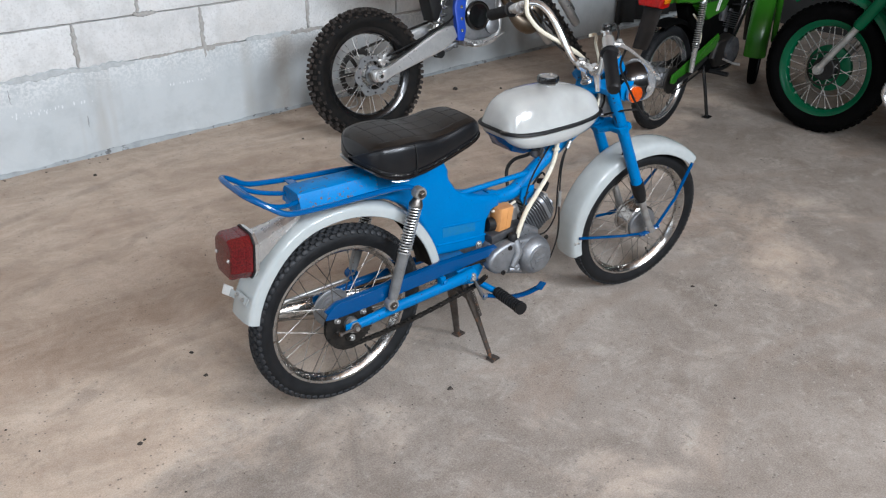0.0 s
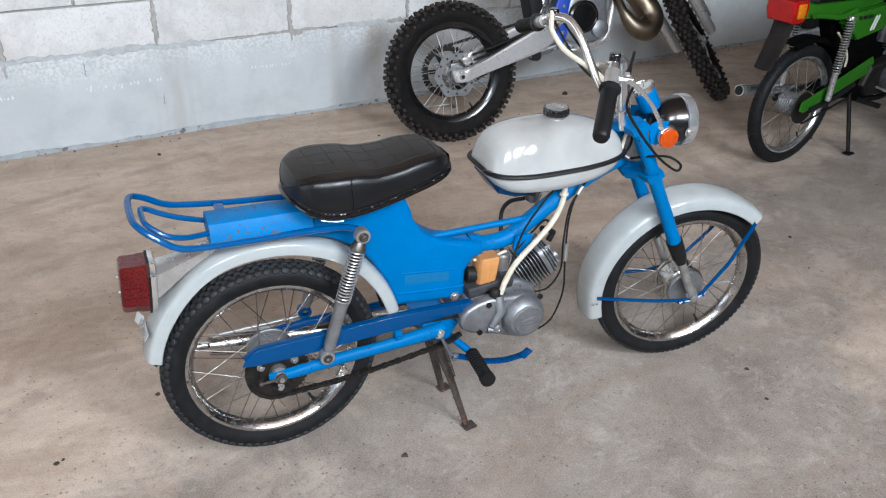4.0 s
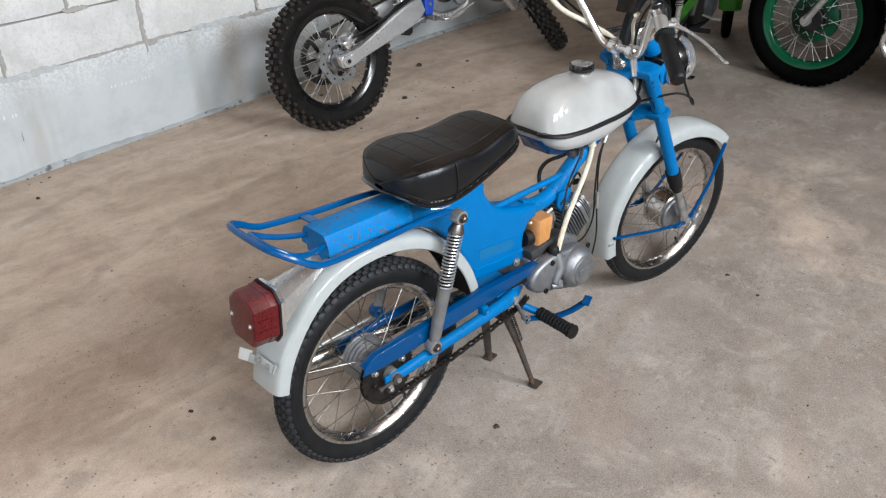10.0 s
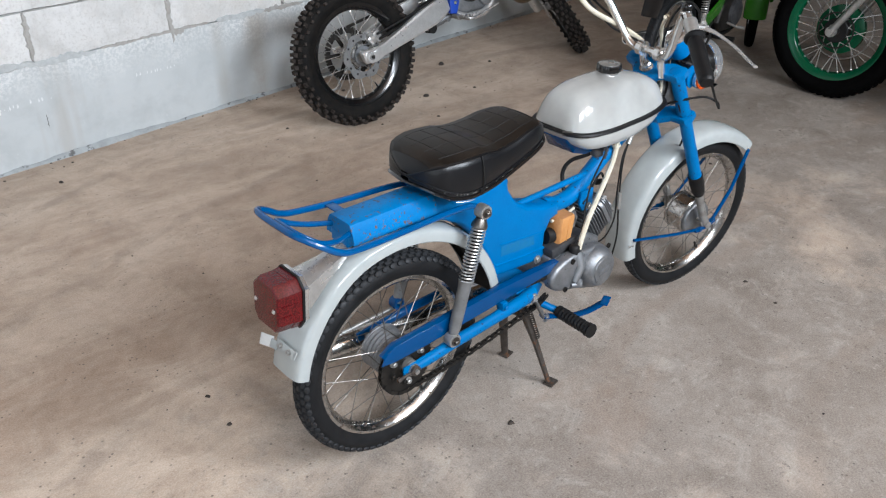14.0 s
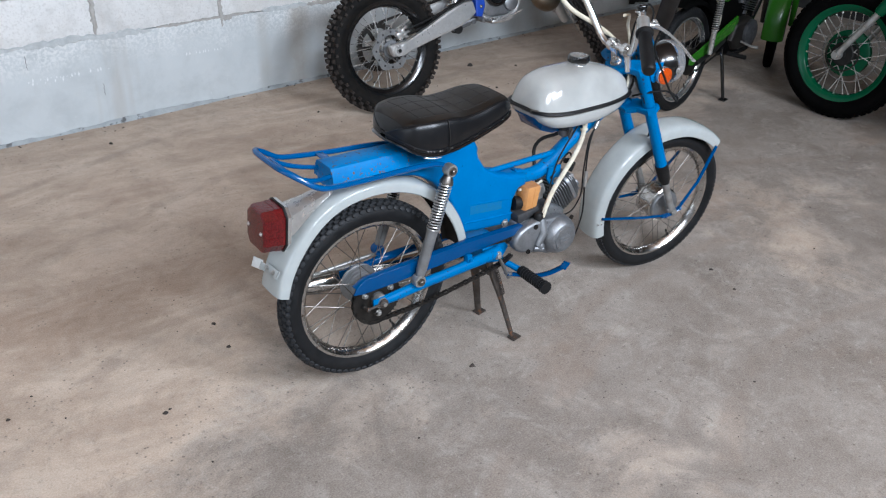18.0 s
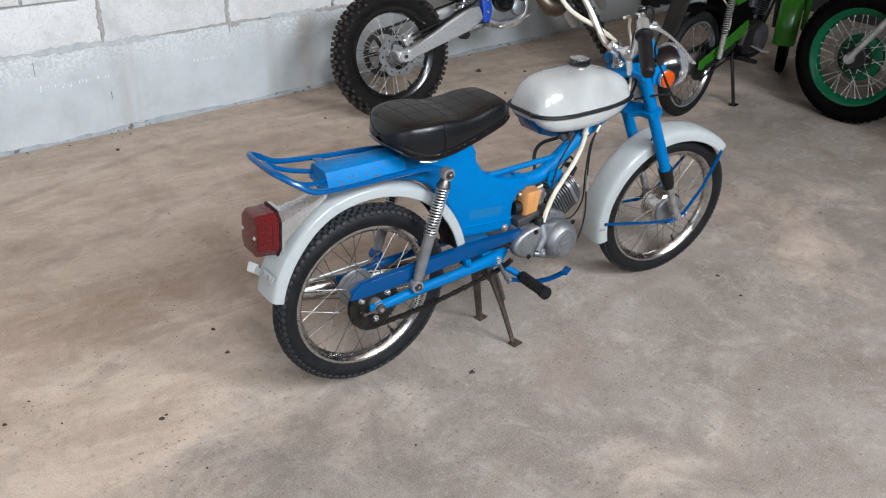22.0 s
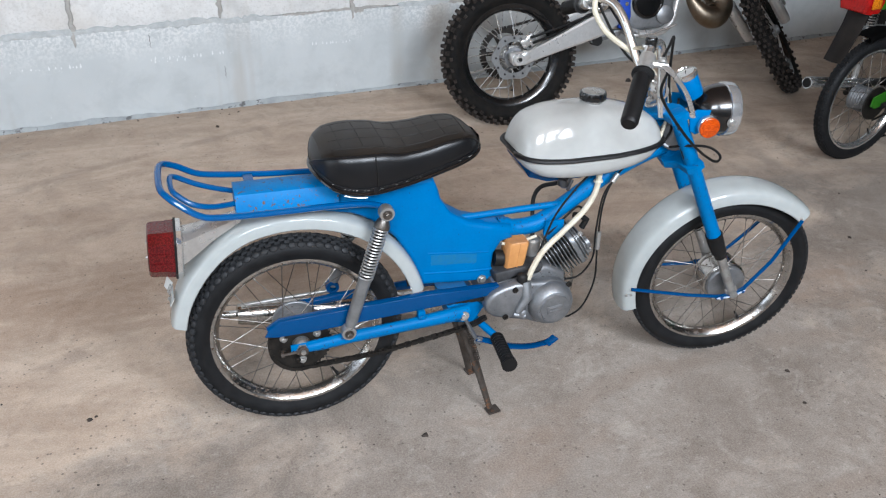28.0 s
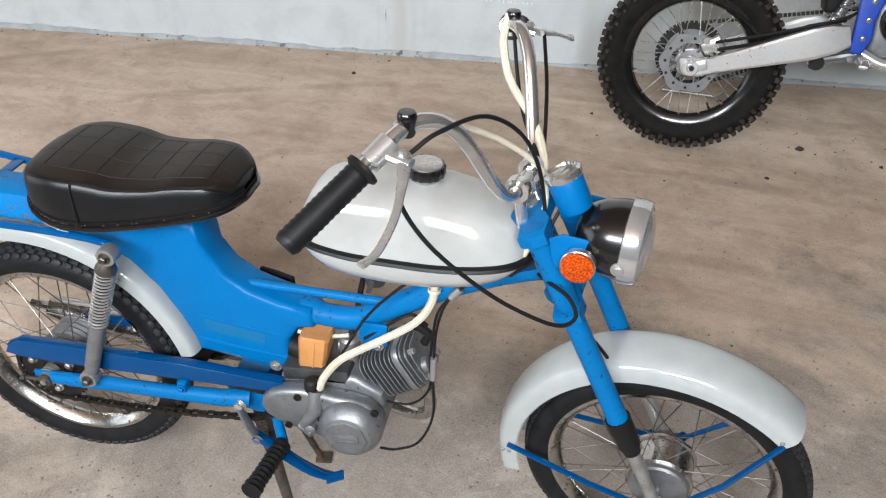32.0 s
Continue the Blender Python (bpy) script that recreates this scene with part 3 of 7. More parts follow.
def wheel(name, parent, m, R, w, tread, rows, count, tyre_mat, rim_mat, hub, hub_mat, spokes=36, spoke_r=0.0012, label="", spoke_mat=None, rim_h=0.016, ribs=True, tread_mat=None):
    """Rim with tyre, hub and spokes. hub: (radius, half width)."""
    bead = R - tread - 2 * w * 0.92
    rw = w * 0.70
    rim = lathe([(bead + 0.008, -rw), (bead + 0.008, -rw * 0.86), (bead - 0.001, -rw * 0.8), (bead - rim_h * 0.75, -rw * 0.5), (bead - rim_h, 0), (bead - rim_h * 0.75, rw * 0.5),
                 (bead - 0.001, rw * 0.8), (bead + 0.008, rw * 0.86), (bead + 0.008, rw), (bead - 0.004, rw), (bead - rim_h * 0.9, rw * 0.55), (bead - rim_h - 0.003, 0), (bead - rim_h * 0.9, -rw * 0.55), (bead - 0.004, -rw)], 64, True)
    root = part(name, rim, rim_mat, parent, label, m)
    part("tyre", tyre_geo(R, w, tread), tyre_mat, root)
    part("tread", lugs(rows, count, R - tread), tread_mat or tyre_mat, root)
    hr, hw = hub
    part("hub", lathe([(0.010, -hw - 0.012), (0.022, -hw - 0.010), (0.024, -hw), (hr * 0.92, -hw), (hr, -hw + 0.004), (hr, -hw + 0.010), (hr * 0.93, -hw + 0.012)] +
                      [(hr * (0.93 if k % 2 or not ribs else 0.985), -hw + 0.014 + (2 * hw - 0.028) * k / 10) for k in range(11)] +
                      [(hr * 0.93, hw - 0.012), (hr, hw - 0.010), (hr, hw - 0.004), (hr * 0.92, hw), (0.024, hw), (0.022, hw + 0.010), (0.010, hw + 0.012)], 36), hub_mat, root)
    kinds = []
    for side in (-1, 1):
        for cross in (-1, 1):
            a = cross * 0.62
            start_p = Vector((hr * 0.96 * math.cos(a), side * (hw - 0.006), hr * 0.96 * math.sin(a)))
            end_p = Vector((bead - rim_h * 0.8, side * rw * 0.16, 0))
            nip = start_p.lerp(end_p, 0.93)
            kinds.append(mesh_of("spoke", join(rod(start_p, end_p, spoke_r, None, 5), rod(nip, end_p, spoke_r * 2.1, None, 6)), spoke_mat or SPOKE))
    for i in range(spokes):
        k = (i % 2) * 2 + (i // 2) % 2
        part("spoke", kinds[k], None, root, "", Matrix.Rotation(2 * math.pi * (i + (0.25 if k % 2 else 0.0)) / spokes, 4, "Y"))
    part("valve", xf(join(rod((0, 0, 0), (0, 0, 0.03), 0.0035, None, 8), rod((0, 0, 0.018), (0, 0, 0.032), 0.0048, None, 8)), Matrix.Rotation(2.6, 4, "Y") @ Matrix.Translation((0, 0, bead - rim_h - 0.03))), BLACK_MATT, root)
    return root


def arc_fender(centre, table, a0, a1, half, drop, n=40, lip=0.006, square=0.7):
    """A mudguard round centre: table of (angle, radius), half width, side drop."""
    rings = []
    for i in range(n + 1):
        a = radians(a0 + (a1 - a0) * i / n)
        r = curve_at(table, math.degrees(a))
        prof = []
        for j in range(17):
            b = math.pi * j / 16
            y = -half * math.copysign(abs(math.cos(b)) ** square, math.cos(b))
            prof.append((r - drop * (1 - math.sin(b) ** 0.55), y))
        prof = [(prof[0][0] - lip, prof[0][1])] + prof + [(prof[-1][0] - lip, prof[-1][1])]
        inner = [(rr - 0.0025, yy * 0.955) for rr, yy in reversed(prof)]
        rings.append([(centre[0] + rr * math.cos(a), centre[1] + yy, centre[2] + rr * math.sin(a)) for rr, yy in prof + inner])
    return loft(rings)


# ---- structure ----
WALL = pose(0, 2.415, 0, 0, 0, 6.45)
floor = part("floor", box(11.0, 7.3, 0.2, (0.35, -0.25, -0.1), r=0), FLOOR)
tagged(floor, "worn brown-grey concrete floor with stains and pits", "floor", kind="structure")
ceiling = part("ceiling", join(*[box(11.0, 0.19, 0.03, (0.35, -3.75 + 0.2 * i, 3.615), r=0.004) for i in range(36)], box(11.0, 7.3, 0.04, (0.35, -0.25, 3.66), r=0)), WOOD)
tagged(ceiling, "brown wooden board ceiling", "ceiling", kind="structure")
wall_north = part("wall_north", box(11.2, 0.16, 3.6, (0.2, 0.105, 1.8), r=0), MORTAR, m=WALL)
tagged(wall_north, "whitewashed concrete block wall with grey mortar joints", "wall", kind="structure")
# east wall is painted near-black to keep the far end dim
wall_east = part("wall_east", box(0.2, 9.0, 3.6, (5.75, -1.2, 1.8), r=0), SHADE_WALL)
tagged(wall_east, "rendered wall coloured near-black for the dim far end", "wall", kind="structure")
wall_west = part("wall_west", join(box(0.2, 3.2, 3.6, (-5.1, 2.2, 1.8), r=0), box(0.2, 0.6, 3.6, (-5.1, -3.5, 1.8), r=0), box(0.2, 3.8, 0.85, (-5.1, -1.3, 3.175), r=0)), DARK_WALL)
tagged(wall_west, "grey rendered wall with an open gateway", "wall", kind="structure")
wall_south = part("wall_south", join(box(11.2, 0.2, 2.4, (0.2, -3.7, 1.2), r=0), box(11.2, 0.2, 0.1, (0.2, -3.7, 3.55), r=0), box(3.35, 0.2, 1.1, (-3.725, -3.7, 2.95), r=0),
                                     box(0.7, 0.2, 1.1, (0.0, -3.7, 2.95), r=0), box(3.75, 0.2, 1.1, (3.925, -3.7, 2.95), r=0)), PALE_WALL)
tagged(wall_south, "pale grey rendered wall with two high window openings", "wall", kind="structure")


# ---- the blue moped ----
moped = thing("moped", pose(0, 0, 0), "blue moped with white tank and mudguards on its centre stand", "moped")
RC, FC = Vector((-0.008, -0.006, 0.309)), Vector((1.196, -0.003, 0.271))
AXIS = Vector((-0.446, 0, 0.895)).normalized()
STEER = Matrix.Translation((1.197, 0, 0.266)) @ Matrix.Rotation(radians(-8.5), 4, AXIS) @ Matrix.Translation((-1.197, 0, -0.266))
ROAD_ROWS = [(-0.0062, 0.0, 0.0175, 0.0105, 0.0036, 0.0, 0.12), (0.0062, 0.0, 0.0175, 0.0105, 0.0036, 0.5, -0.12), (-0.0165, 0.0032, 0.0170, 0.0100, 0.0034, 0.5, 0.55), (0.0165, 0.0032, 0.0170, 0.0100, 0.0034, 0.0, -0.55),
             (-0.0243, 0.0095, 0.0185, 0.0135, 0.0032, 0.0, 0.98, True), (0.0243, 0.0095, 0.0185, 0.0135, 0.0032, 0.5, -0.98, True)]
FRONT_ROWS = [(q[0], q[1], q[2] * 0.86, q[3], q[4] * 0.42, q[5], q[6]) for q in ROAD_ROWS[:4]]
rear = wheel("rear_wheel", moped, Matrix.Translation(RC), 0.262, 0.0290, 0.0038, ROAD_ROWS, 74, RUBBER, RIM_CHROME, (0.056, 0.045), ALLOY, tread_mat=TREAD, label="chromed spoked rear wheel with a block-tread tyre")
part("sprocket", join(lathe([(0.022, -0.064), (0.071, -0.064), (0.071, -0.060), (0.022, -0.060)], 48, True),
                      *[box(0.005, 0.0035, 0.005, (0.0725 * math.cos(a), -0.062, 0.0725 * math.sin(a)), (0, -math.degrees(a), 0), r=0.001) for a in [2 * math.pi * i / 40 for i in range(40)]],
                      *[bolt((0.045 * math.cos(a), -0.064, 0.045 * math.sin(a)), (0, -1, 0), 0.006) for a in [math.pi / 3 * i + 0.3 for i in range(6)]]), GREASE, rear)
part("axle_nut", join(rod((0, -0.06, 0), (0, -0.104, 0), 0.006, None, 10), lathe([(0.015, -0.092), (0.015, -0.084)], 6), lathe([(0.020, -0.084), (0.020, -0.081)], 16), lathe([(0.011, -0.064), (0.019, -0.066), (0.019, -0.078), (0.012, -0.081)], 18)), STEEL, rear)
for k in range(3):
    a = 2 * math.pi * k / 3 + 0.55
    part("sprocket_bolt", bolt((0.046 * math.cos(a), -0.0645, 0.046 * math.sin(a)), (0, -1, 0), 0.0065, 0.008), STEEL, rear)
part("chain_adjuster", join(rod((-0.052, -0.094, -0.004), (0.004, -0.094, 0.0), 0.0035, None, 8), rod((-0.052, -0.094, -0.004), (-0.044, -0.094, -0.003), 0.0065, None, 6), lathe([(0.006, -0.099), (0.013, -0.098), (0.013, -0.088), (0.006, -0.087)], 18, True)), RUSTY, rear, "rusty chain adjuster")
part("axle_end", rod((0, 0.05, 0), (0, 0.1, 0), 0.006, None, 10), STEEL, rear)
front = wheel("front_wheel", moped, STEER @ Matrix.Translation(FC), 0.263, 0.0275, 0.002, FRONT_ROWS, 90, RUBBER, RIM_CHROME, (0.062, 0.036), RIM_CHROME, spoke_r=0.001, ribs=False, tread_mat=TREAD, label="chromed spoked front wheel with drum hub")
part("axle_nut", join(rod((0, -0.1, 0), (0, 0.1, 0), 0.006, None, 10), lathe([(0.012, -0.098), (0.012, -0.090)], 6), lathe([(0.012, 0.098), (0.012, 0.090)], 6)), STEEL, front)
part("drum_plate", lathe([(0.012, -0.050), (0.053, -0.048), (0.056, -0.044), (0.056, -0.034)], 30), ALLOY, front)

# mudguards
rear_guard = part("rear_mudguard", arc_fender(RC, [(16, 0.328), (60, 0.336), (105, 0.336), (140, 0.314), (172, 0.295)], 17, 163, 0.053, 0.020, lip=0.013), GREY_WHITE, moped, "grey-white enamelled rear mudguard")
def on_rear_guard(a, r, y):
    return RC + Vector((r * math.cos(radians(a)), y, r * math.sin(radians(a))))


tab = part("plate_bracket", join(*[box(0.0025, w, 0.019, on_rear_guard(152 + da, 0.3135, y), (0, 28 - da, rz), r=0.0008) for da, y, w, rz in ((0, -0.006, 0.062, 0), (1.5, 0.034, 0.022, 10), (-0.5, -0.040, 0.012, -14))]), GREY_WHITE, rear_guard, "small bent number plate bracket painted like the mudguard")
for y in (-0.022, 0.010):
    part("bracket_bolt", bolt(on_rear_guard(152, 0.315, y), (-0.88, 0, 0.47), 0.0045), STEEL, tab)
part("plate_remnant", xf(box(0.0015, 0.034, 0.026, (0, 0, 0), r=0.0004), Matrix.Translation(on_rear_guard(154, 0.315, 0.060)) @ Matrix.Rotation(radians(20), 4, "Z") @ Matrix.Rotation(radians(24), 4, "Y")), WHITE_PLASTIC, tab, "broken scrap of white plastic plate")
part("inner_splash_guard", arc_fender(RC, [(8, 0.316), (60, 0.318)], 9, 46, 0.046, 0.012, 16, 0.006), GREASE, moped, "dark dirty splash guard under the mudguard")
front_guard = part("front_mudguard", arc_fender(FC, [(36, 0.302), (60, 0.302), (90, 0.308), (120, 0.316), (160, 0.316), (194, 0.308)], 49, 193, 0.052, 0.030, lip=0.012, square=0.9), GREY_WHITE, moped, "grey-white enamelled front mudguard", STEER)
for a, r in ((51.5, 0.268), (182, 0.282), (182, 0.294)):
    p = FC + Vector((r * math.cos(radians(a)), -0.052, r * math.sin(radians(a))))
    part("rivet", lathe([(0.0045, 0), (0.0035, -0.002), (0.001, -0.003)], 10), ALLOY_BRIGHT, front_guard, m=Matrix.Translation(p))
for s in (-1, 1):
    y = s * 0.068
    part("mudguard_stay", join(tube([FC + Vector((-0.285, y * 0.82, 0.012)), FC + Vector((-0.12, y * 1.12, -0.006)), FC + Vector((-0.035, y * 1.22, -0.012))], 0.0058, 8, flat=0.75),
                               tube([FC + Vector((0.170, y * 0.8, 0.206)), FC + Vector((0.100, y * 1.1, 0.092)), FC + Vector((0.03, y * 1.22, 0.006))], 0.0058, 8, flat=0.75),
                               tube([FC + Vector((-0.045, y * 1.24, -0.014)), FC + Vector((0.0, y * 1.27, -0.008)), FC + Vector((0.035, y * 1.24, 0.009))], 0.010, 8, flat=0.5),
                               bolt(FC + Vector((-0.03, y * 1.3, -0.012)), (0, s, 0), 0.005), bolt(FC + Vector((0.028, y * 1.3, 0.006)), (0, s, 0), 0.005)), BLUE_DEEP_SHADED, moped, m=STEER)

# fork, in straight-ahead coordinates
def on_axis(h, y=0.0, fwd=0.0):
    """A point h metres above the axle along the fork, y to the side, fwd ahead of it."""
    return FC + AXIS * h + Vector((AXIS.z * fwd, y, -AXIS.x * fwd))


def side(s, y):
    """The far leg stands a little closer to the wheel than the near one."""
    return -y if s < 0 else y * 0.86


for s in (-1, 1):
    leg = part("fork_leg", tube([on_axis(0.215, side(s, 0.079)), on_axis(0.23, side(s, 0.079)), on_axis(0.44, side(s, 0.079)), on_axis(0.46, side(s, 0.079)), on_axis(0.614, side(s, 0.079))], [0.0195, 0.0180, 0.0178, 0.0190, 0.0190], 18), BLUE_WORN, moped, m=STEER)
    part("fork_boot", tube([on_axis(h, side(s, 0.079)) for h in (0.135, 0.145, 0.155, 0.17, 0.185, 0.20, 0.218)], [0.0155, 0.0165, 0.0205, 0.0205, 0.022, 0.022, 0.0225], 16), GRIP, leg, "black rubber fork boot")
    part("fork_slider", join(tube([on_axis(0.0, side(s, 0.080)), on_axis(0.02, side(s, 0.080)), on_axis(0.14, side(s, 0.079))], [0.015, 0.0125, 0.0125], 14), box(0.034, 0.008, 0.036, on_axis(0.0, side(s, 0.082)), (0, -26, 0), r=0.003)), STEEL, leg)
for h, name, fw in ((0.455, "lower_fork_clamp", 0.0), (0.606, "upper_fork_clamp", 0.0)):
    ring = []
    for k, (yy, ff) in enumerate([(-0.108, 0.0), (-0.1, 0.022), (-0.06, 0.02), (-0.03, 0.004), (0.03, 0.004), (0.06, 0.02), (0.1, 0.022), (0.108, 0.0), (0.1, -0.022), (0.055, -0.03), (0.03, -0.056), (-0.03, -0.056), (-0.055, -0.03), (-0.1, -0.022)]):
        ring.append((yy if yy < 0 else yy * 0.87, ff))
    rings = [[on_axis(h + dz, yy * k, ff * k) for yy, ff in ring] for dz, k in ((-0.011, 0.95), (-0.008, 1.0), (0.008, 1.0), (0.011, 0.95))]
    part(name, loft(rings), BLUE_WORN, moped, m=STEER)
part("stem_nut", xf(join(lathe([(0.019, 0.0), (0.019, -0.003), (0.001, -0.003)], 24), lathe([(0.0145, -0.003), (0.0145, -0.013), (0.012, -0.016), (0.001, -0.0165)], 6)), Matrix.Translation(on_axis(0.617, 0, -0.030)) @ Matrix.Rotation(radians(-26.5), 4, "Y") @ Matrix.Rotation(radians(-90), 4, "X")), CHROME, moped, "large chromed stem nut", m=STEER)
for s in (-1, 1):
    part("fork_cap", tube([on_axis(0.612, side(s, 0.079)), on_axis(0.618, side(s, 0.079)), on_axis(0.6195, side(s, 0.079))], [0.0165, 0.0160, 0.008], 16), BLUE, moped, m=STEER)
part("head_tube", tube([on_axis(0.44, 0, -0.03), on_axis(0.452, 0, -0.03), on_axis(0.46, 0, -0.03), on_axis(0.596, 0, -0.03)], [0.026, 0.026, 0.022, 0.022], 18), BLUE, moped, m=STEER)
part("horn", xf(join(lathe([(0.012, -0.03), (0.034, -0.022), (0.038, -0.012), (0.040, -0.008), (0.040, 0.0), (0.034, 0.004), (0.03, 0.002), (0.012, 0.006), (0.001, 0.008)], 28)), Matrix.Translation((0.938, -0.048, 0.742)) @ Matrix.Rotation(radians(-40), 4, "Z") @ Matrix.Rotation(radians(180), 4, "Z")), ALLOY, moped, "dull silver round horn")

# frame
body_line = [(0.10, 0.700), (0.325, 0.690), (0.336, 0.660), (0.346, 0.630), (0.372, 0.592), (0.415, 0.564), (0.470, 0.548), (0.530, 0.538), (0.535, 0.502), (0.506, 0.495), (0.487, 0.465), (0.484, 0.430), (0.500, 0.385), (0.300, 0.402), (0.294, 0.430), (0.272, 0.480),
             (0.237, 0.540), (0.190, 0.590), (0.150, 0.614), (0.100, 0.636)]
body = part("frame_body", plate(body_line, -0.038, 0.038, 0.013), BLUE, moped, "pressed steel frame in chipped blue enamel", angle=50)
part("sticker", plate([(0.322, 0.458), (0.440, 0.448), (0.440, 0.474), (0.322, 0.486)], -0.0386, -0.0375, 0), FADED, body, "faded rest of a sticker")
part("pressed_rib", join(tube([(0.305, -0.036, 0.437), (0.40, -0.037, 0.428), (0.485, -0.036, 0.423)], 0.004, 8), tube([(0.315, -0.036, 0.492), (0.40, -0.037, 0.482), (0.47, -0.036, 0.474)], 0.003, 8)), BLUE, body)
part("body_bolt", bolt((0.456, -0.039, 0.398), (0, -1, 0), 0.008), STEEL, body)
part("main_tube", tube(smooth_path([(0.50, -0.004, 0.522), (0.56, -0.004, 0.514), (0.615, -0.004, 0.521), (0.665, -0.004, 0.552), (0.77, -0.004, 0.622), (0.86, -0.003, 0.668), (0.945, -0.002, 0.70)]), [0.026] * 4 + [0.022] * 33, 16), BLUE_WORN, moped)
part("brace_tube", rod((0.405, -0.006, 0.562), (0.685, -0.006, 0.568), 0.0085), BLUE_WORN, moped)
part("engine_hanger", plate([(0.622, 0.535), (0.672, 0.535), (0.672, 0.49), (0.655, 0.472), (0.632, 0.478), (0.618, 0.5)], -0.034, -0.026, 0.002), BLUE, moped)
part("hanger_bolt", bolt((0.655, -0.034, 0.487), (0, -1, 0), 0.007), STEEL, moped)
part("rear_frame", plate([(-0.125, 0.648), (-0.125, 0.672), (0.12, 0.690), (0.3, 0.69), (0.3, 0.64), (0.16, 0.618), (0.06, 0.638)], -0.034, 0.030, 0.005), BLUE, moped)
rings = [[(x, y - 0.004, z) for y, z in ((-0.050, 0.660), (-0.046, 0.682), (-0.036, 0.702), (-0.030, 0.705), (0.030, 0.705), (0.036, 0.702), (0.046, 0.682), (0.050, 0.660))] for x in (-0.124, -0.121, 0.0, 0.1)]
part("tool_tray", loft(rings), BLUE_RUSTED, moped, "blue sheet-metal carrier box with rust-brown paint chips")

# luggage rack
outer = smooth_path([(0.192, -0.078, 0.657), (0.150, -0.092, 0.674), (0.07, -0.100, 0.682), (-0.05, -0.108, 0.686), (-0.16, -0.116, 0.693), (-0.200, -0.116, 0.702), (-0.235, -0.106, 0.724), (-0.260, -0.088, 0.740), (-0.272, -0.060, 0.746),
                     (-0.275, 0.0, 0.747), (-0.273, 0.05, 0.746), (-0.262, 0.080, 0.740), (-0.235, 0.095, 0.724), (-0.20, 0.102, 0.702), (-0.16, 0.102, 0.693), (-0.05, 0.094, 0.686), (0.07, 0.088, 0.682), (0.150, 0.080, 0.674), (0.192, 0.070, 0.657)], 5)
inner = smooth_path([(-0.115, -0.034, 0.682), (-0.17, -0.056, 0.690), (-0.21, -0.064, 0.704), (-0.237, -0.056, 0.722), (-0.25, -0.038, 0.731), (-0.252, 0.02, 0.732), (-0.24, 0.040, 0.724), (-0.21, 0.048, 0.704), (-0.17, 0.042, 0.690), (-0.115, 0.024, 0.682)], 5)
part("luggage_rack", join(tube(outer, 0.0072, 10), tube(inner, 0.0062, 10), box(0.022, 0.075, 0.004, (-0.085, 0.062, 0.690), r=0.001)), BLUE_MID, moped, "blue tubular luggage rack with a raised rear hoop")

# saddle
SW = [(0.046, 0.012), (0.049, 0.034), (0.055, 0.056), (0.066, 0.079), (0.090, 0.100), (0.14, 0.112), (0.20, 0.109), (0.26, 0.100), (0.32, 0.093), (0.37, 0.085), (0.40, 0.073), (0.42, 0.053), (0.432, 0.025)]
ST = [(0.046, 0.768), (0.050, 0.780), (0.058, 0.790), (0.072, 0.798), (0.09, 0.804), (0.14, 0.807), (0.19, 0.805), (0.235, 0.798), (0.29, 0.802), (0.34, 0.811), (0.38, 0.813), (0.41, 0.801), (0.432, 0.780)]
SB = [(0.050, 0.735), (0.10, 0.712), (0.156, 0.706), (0.24, 0.714), (0.33, 0.733), (0.432, 0.758)]


def saddle_ring(x, grow=0.0):
    w, t, b = curve_at(SW, x) + grow, curve_at(ST, x), curve_at(SB, x)
    e = t - 0.013
    half = [(0.93 * w, b), (0.985 * w, b + 0.008), (0.99 * w, b + 0.018), (1.005 * w, b + 0.028), (1.010 * w, (b + e) / 2), (0.990 * w, e - 0.010), (0.960 * w, e - 0.001), (0.905 * w, e + 0.0055), (0.76 * w, e + 0.0095), (0.55 * w, t - 0.0015), (0.28 * w, t), (0, t + 0.0005)]
    return [(x, -y - 0.010, z) for y, z in half] + [(x, y - 0.010, z) for y, z in reversed(half[:-1])]


sx = [0.046 + (0.432 - 0.046) * (0.5 - 0.5 * math.cos(math.pi * i / 34)) for i in range(35)]
saddle = part("saddle", loft([saddle_ring(x) for x in sx]), VINYL, moped, "black vinyl saddle with quilted top", angle=60)
panel = []
for x in [0.062 + 0.360 * i / 28 for i in range(29)]:
    top = saddle_ring(x)[7:16]
    panel.append([(px, py, pz + 0.0014) for px, py, pz in top] + [(px, py, pz - 0.003) for px, py, pz in reversed(top)])
part("top_panel", loft(panel), VINYL_SHEEN, saddle, "worn top panel of the saddle with a brown sheen in its colour", angle=60)
edge = [(x, -curve_at(SW, x) * 0.932, curve_at(ST, x) - 0.0098) for x in sx]
part("piping", tube([(x, y - 0.010, z) for x, y, z in edge] + [(x, -y - 0.010, z) for x, y, z in reversed(edge)], 0.0017, 6, True), VINYL, saddle)
skirt = [(x, -curve_at(SW, x) * 0.985, curve_at(SB, x) + 0.006) for x in sx]
part("skirt", tube([(x, y - 0.010, z) for x, y, z in skirt] + [(x, -y - 0.010, z) for x, y, z in reversed(skirt)], 0.0055, 8, True, 0.8), BLACK, saddle)
welt = [(x, -curve_at(SW, x) * 0.995 - 0.0004, curve_at(SB, x) + 0.019) for x in sx]
part("welt", tube([(x, y - 0.010, z) for x, y, z in welt] + [(x, -y - 0.010, z) for x, y, z in reversed(welt)], 0.0016, 6, True), VINYL, saddle)
hem = [(x, -curve_at(SW, x) * 0.992 - 0.0012, curve_at(SB, x) + 0.0145) for x in [0.062 + 0.008 * k for k in range(42)]]
random.seed(17)
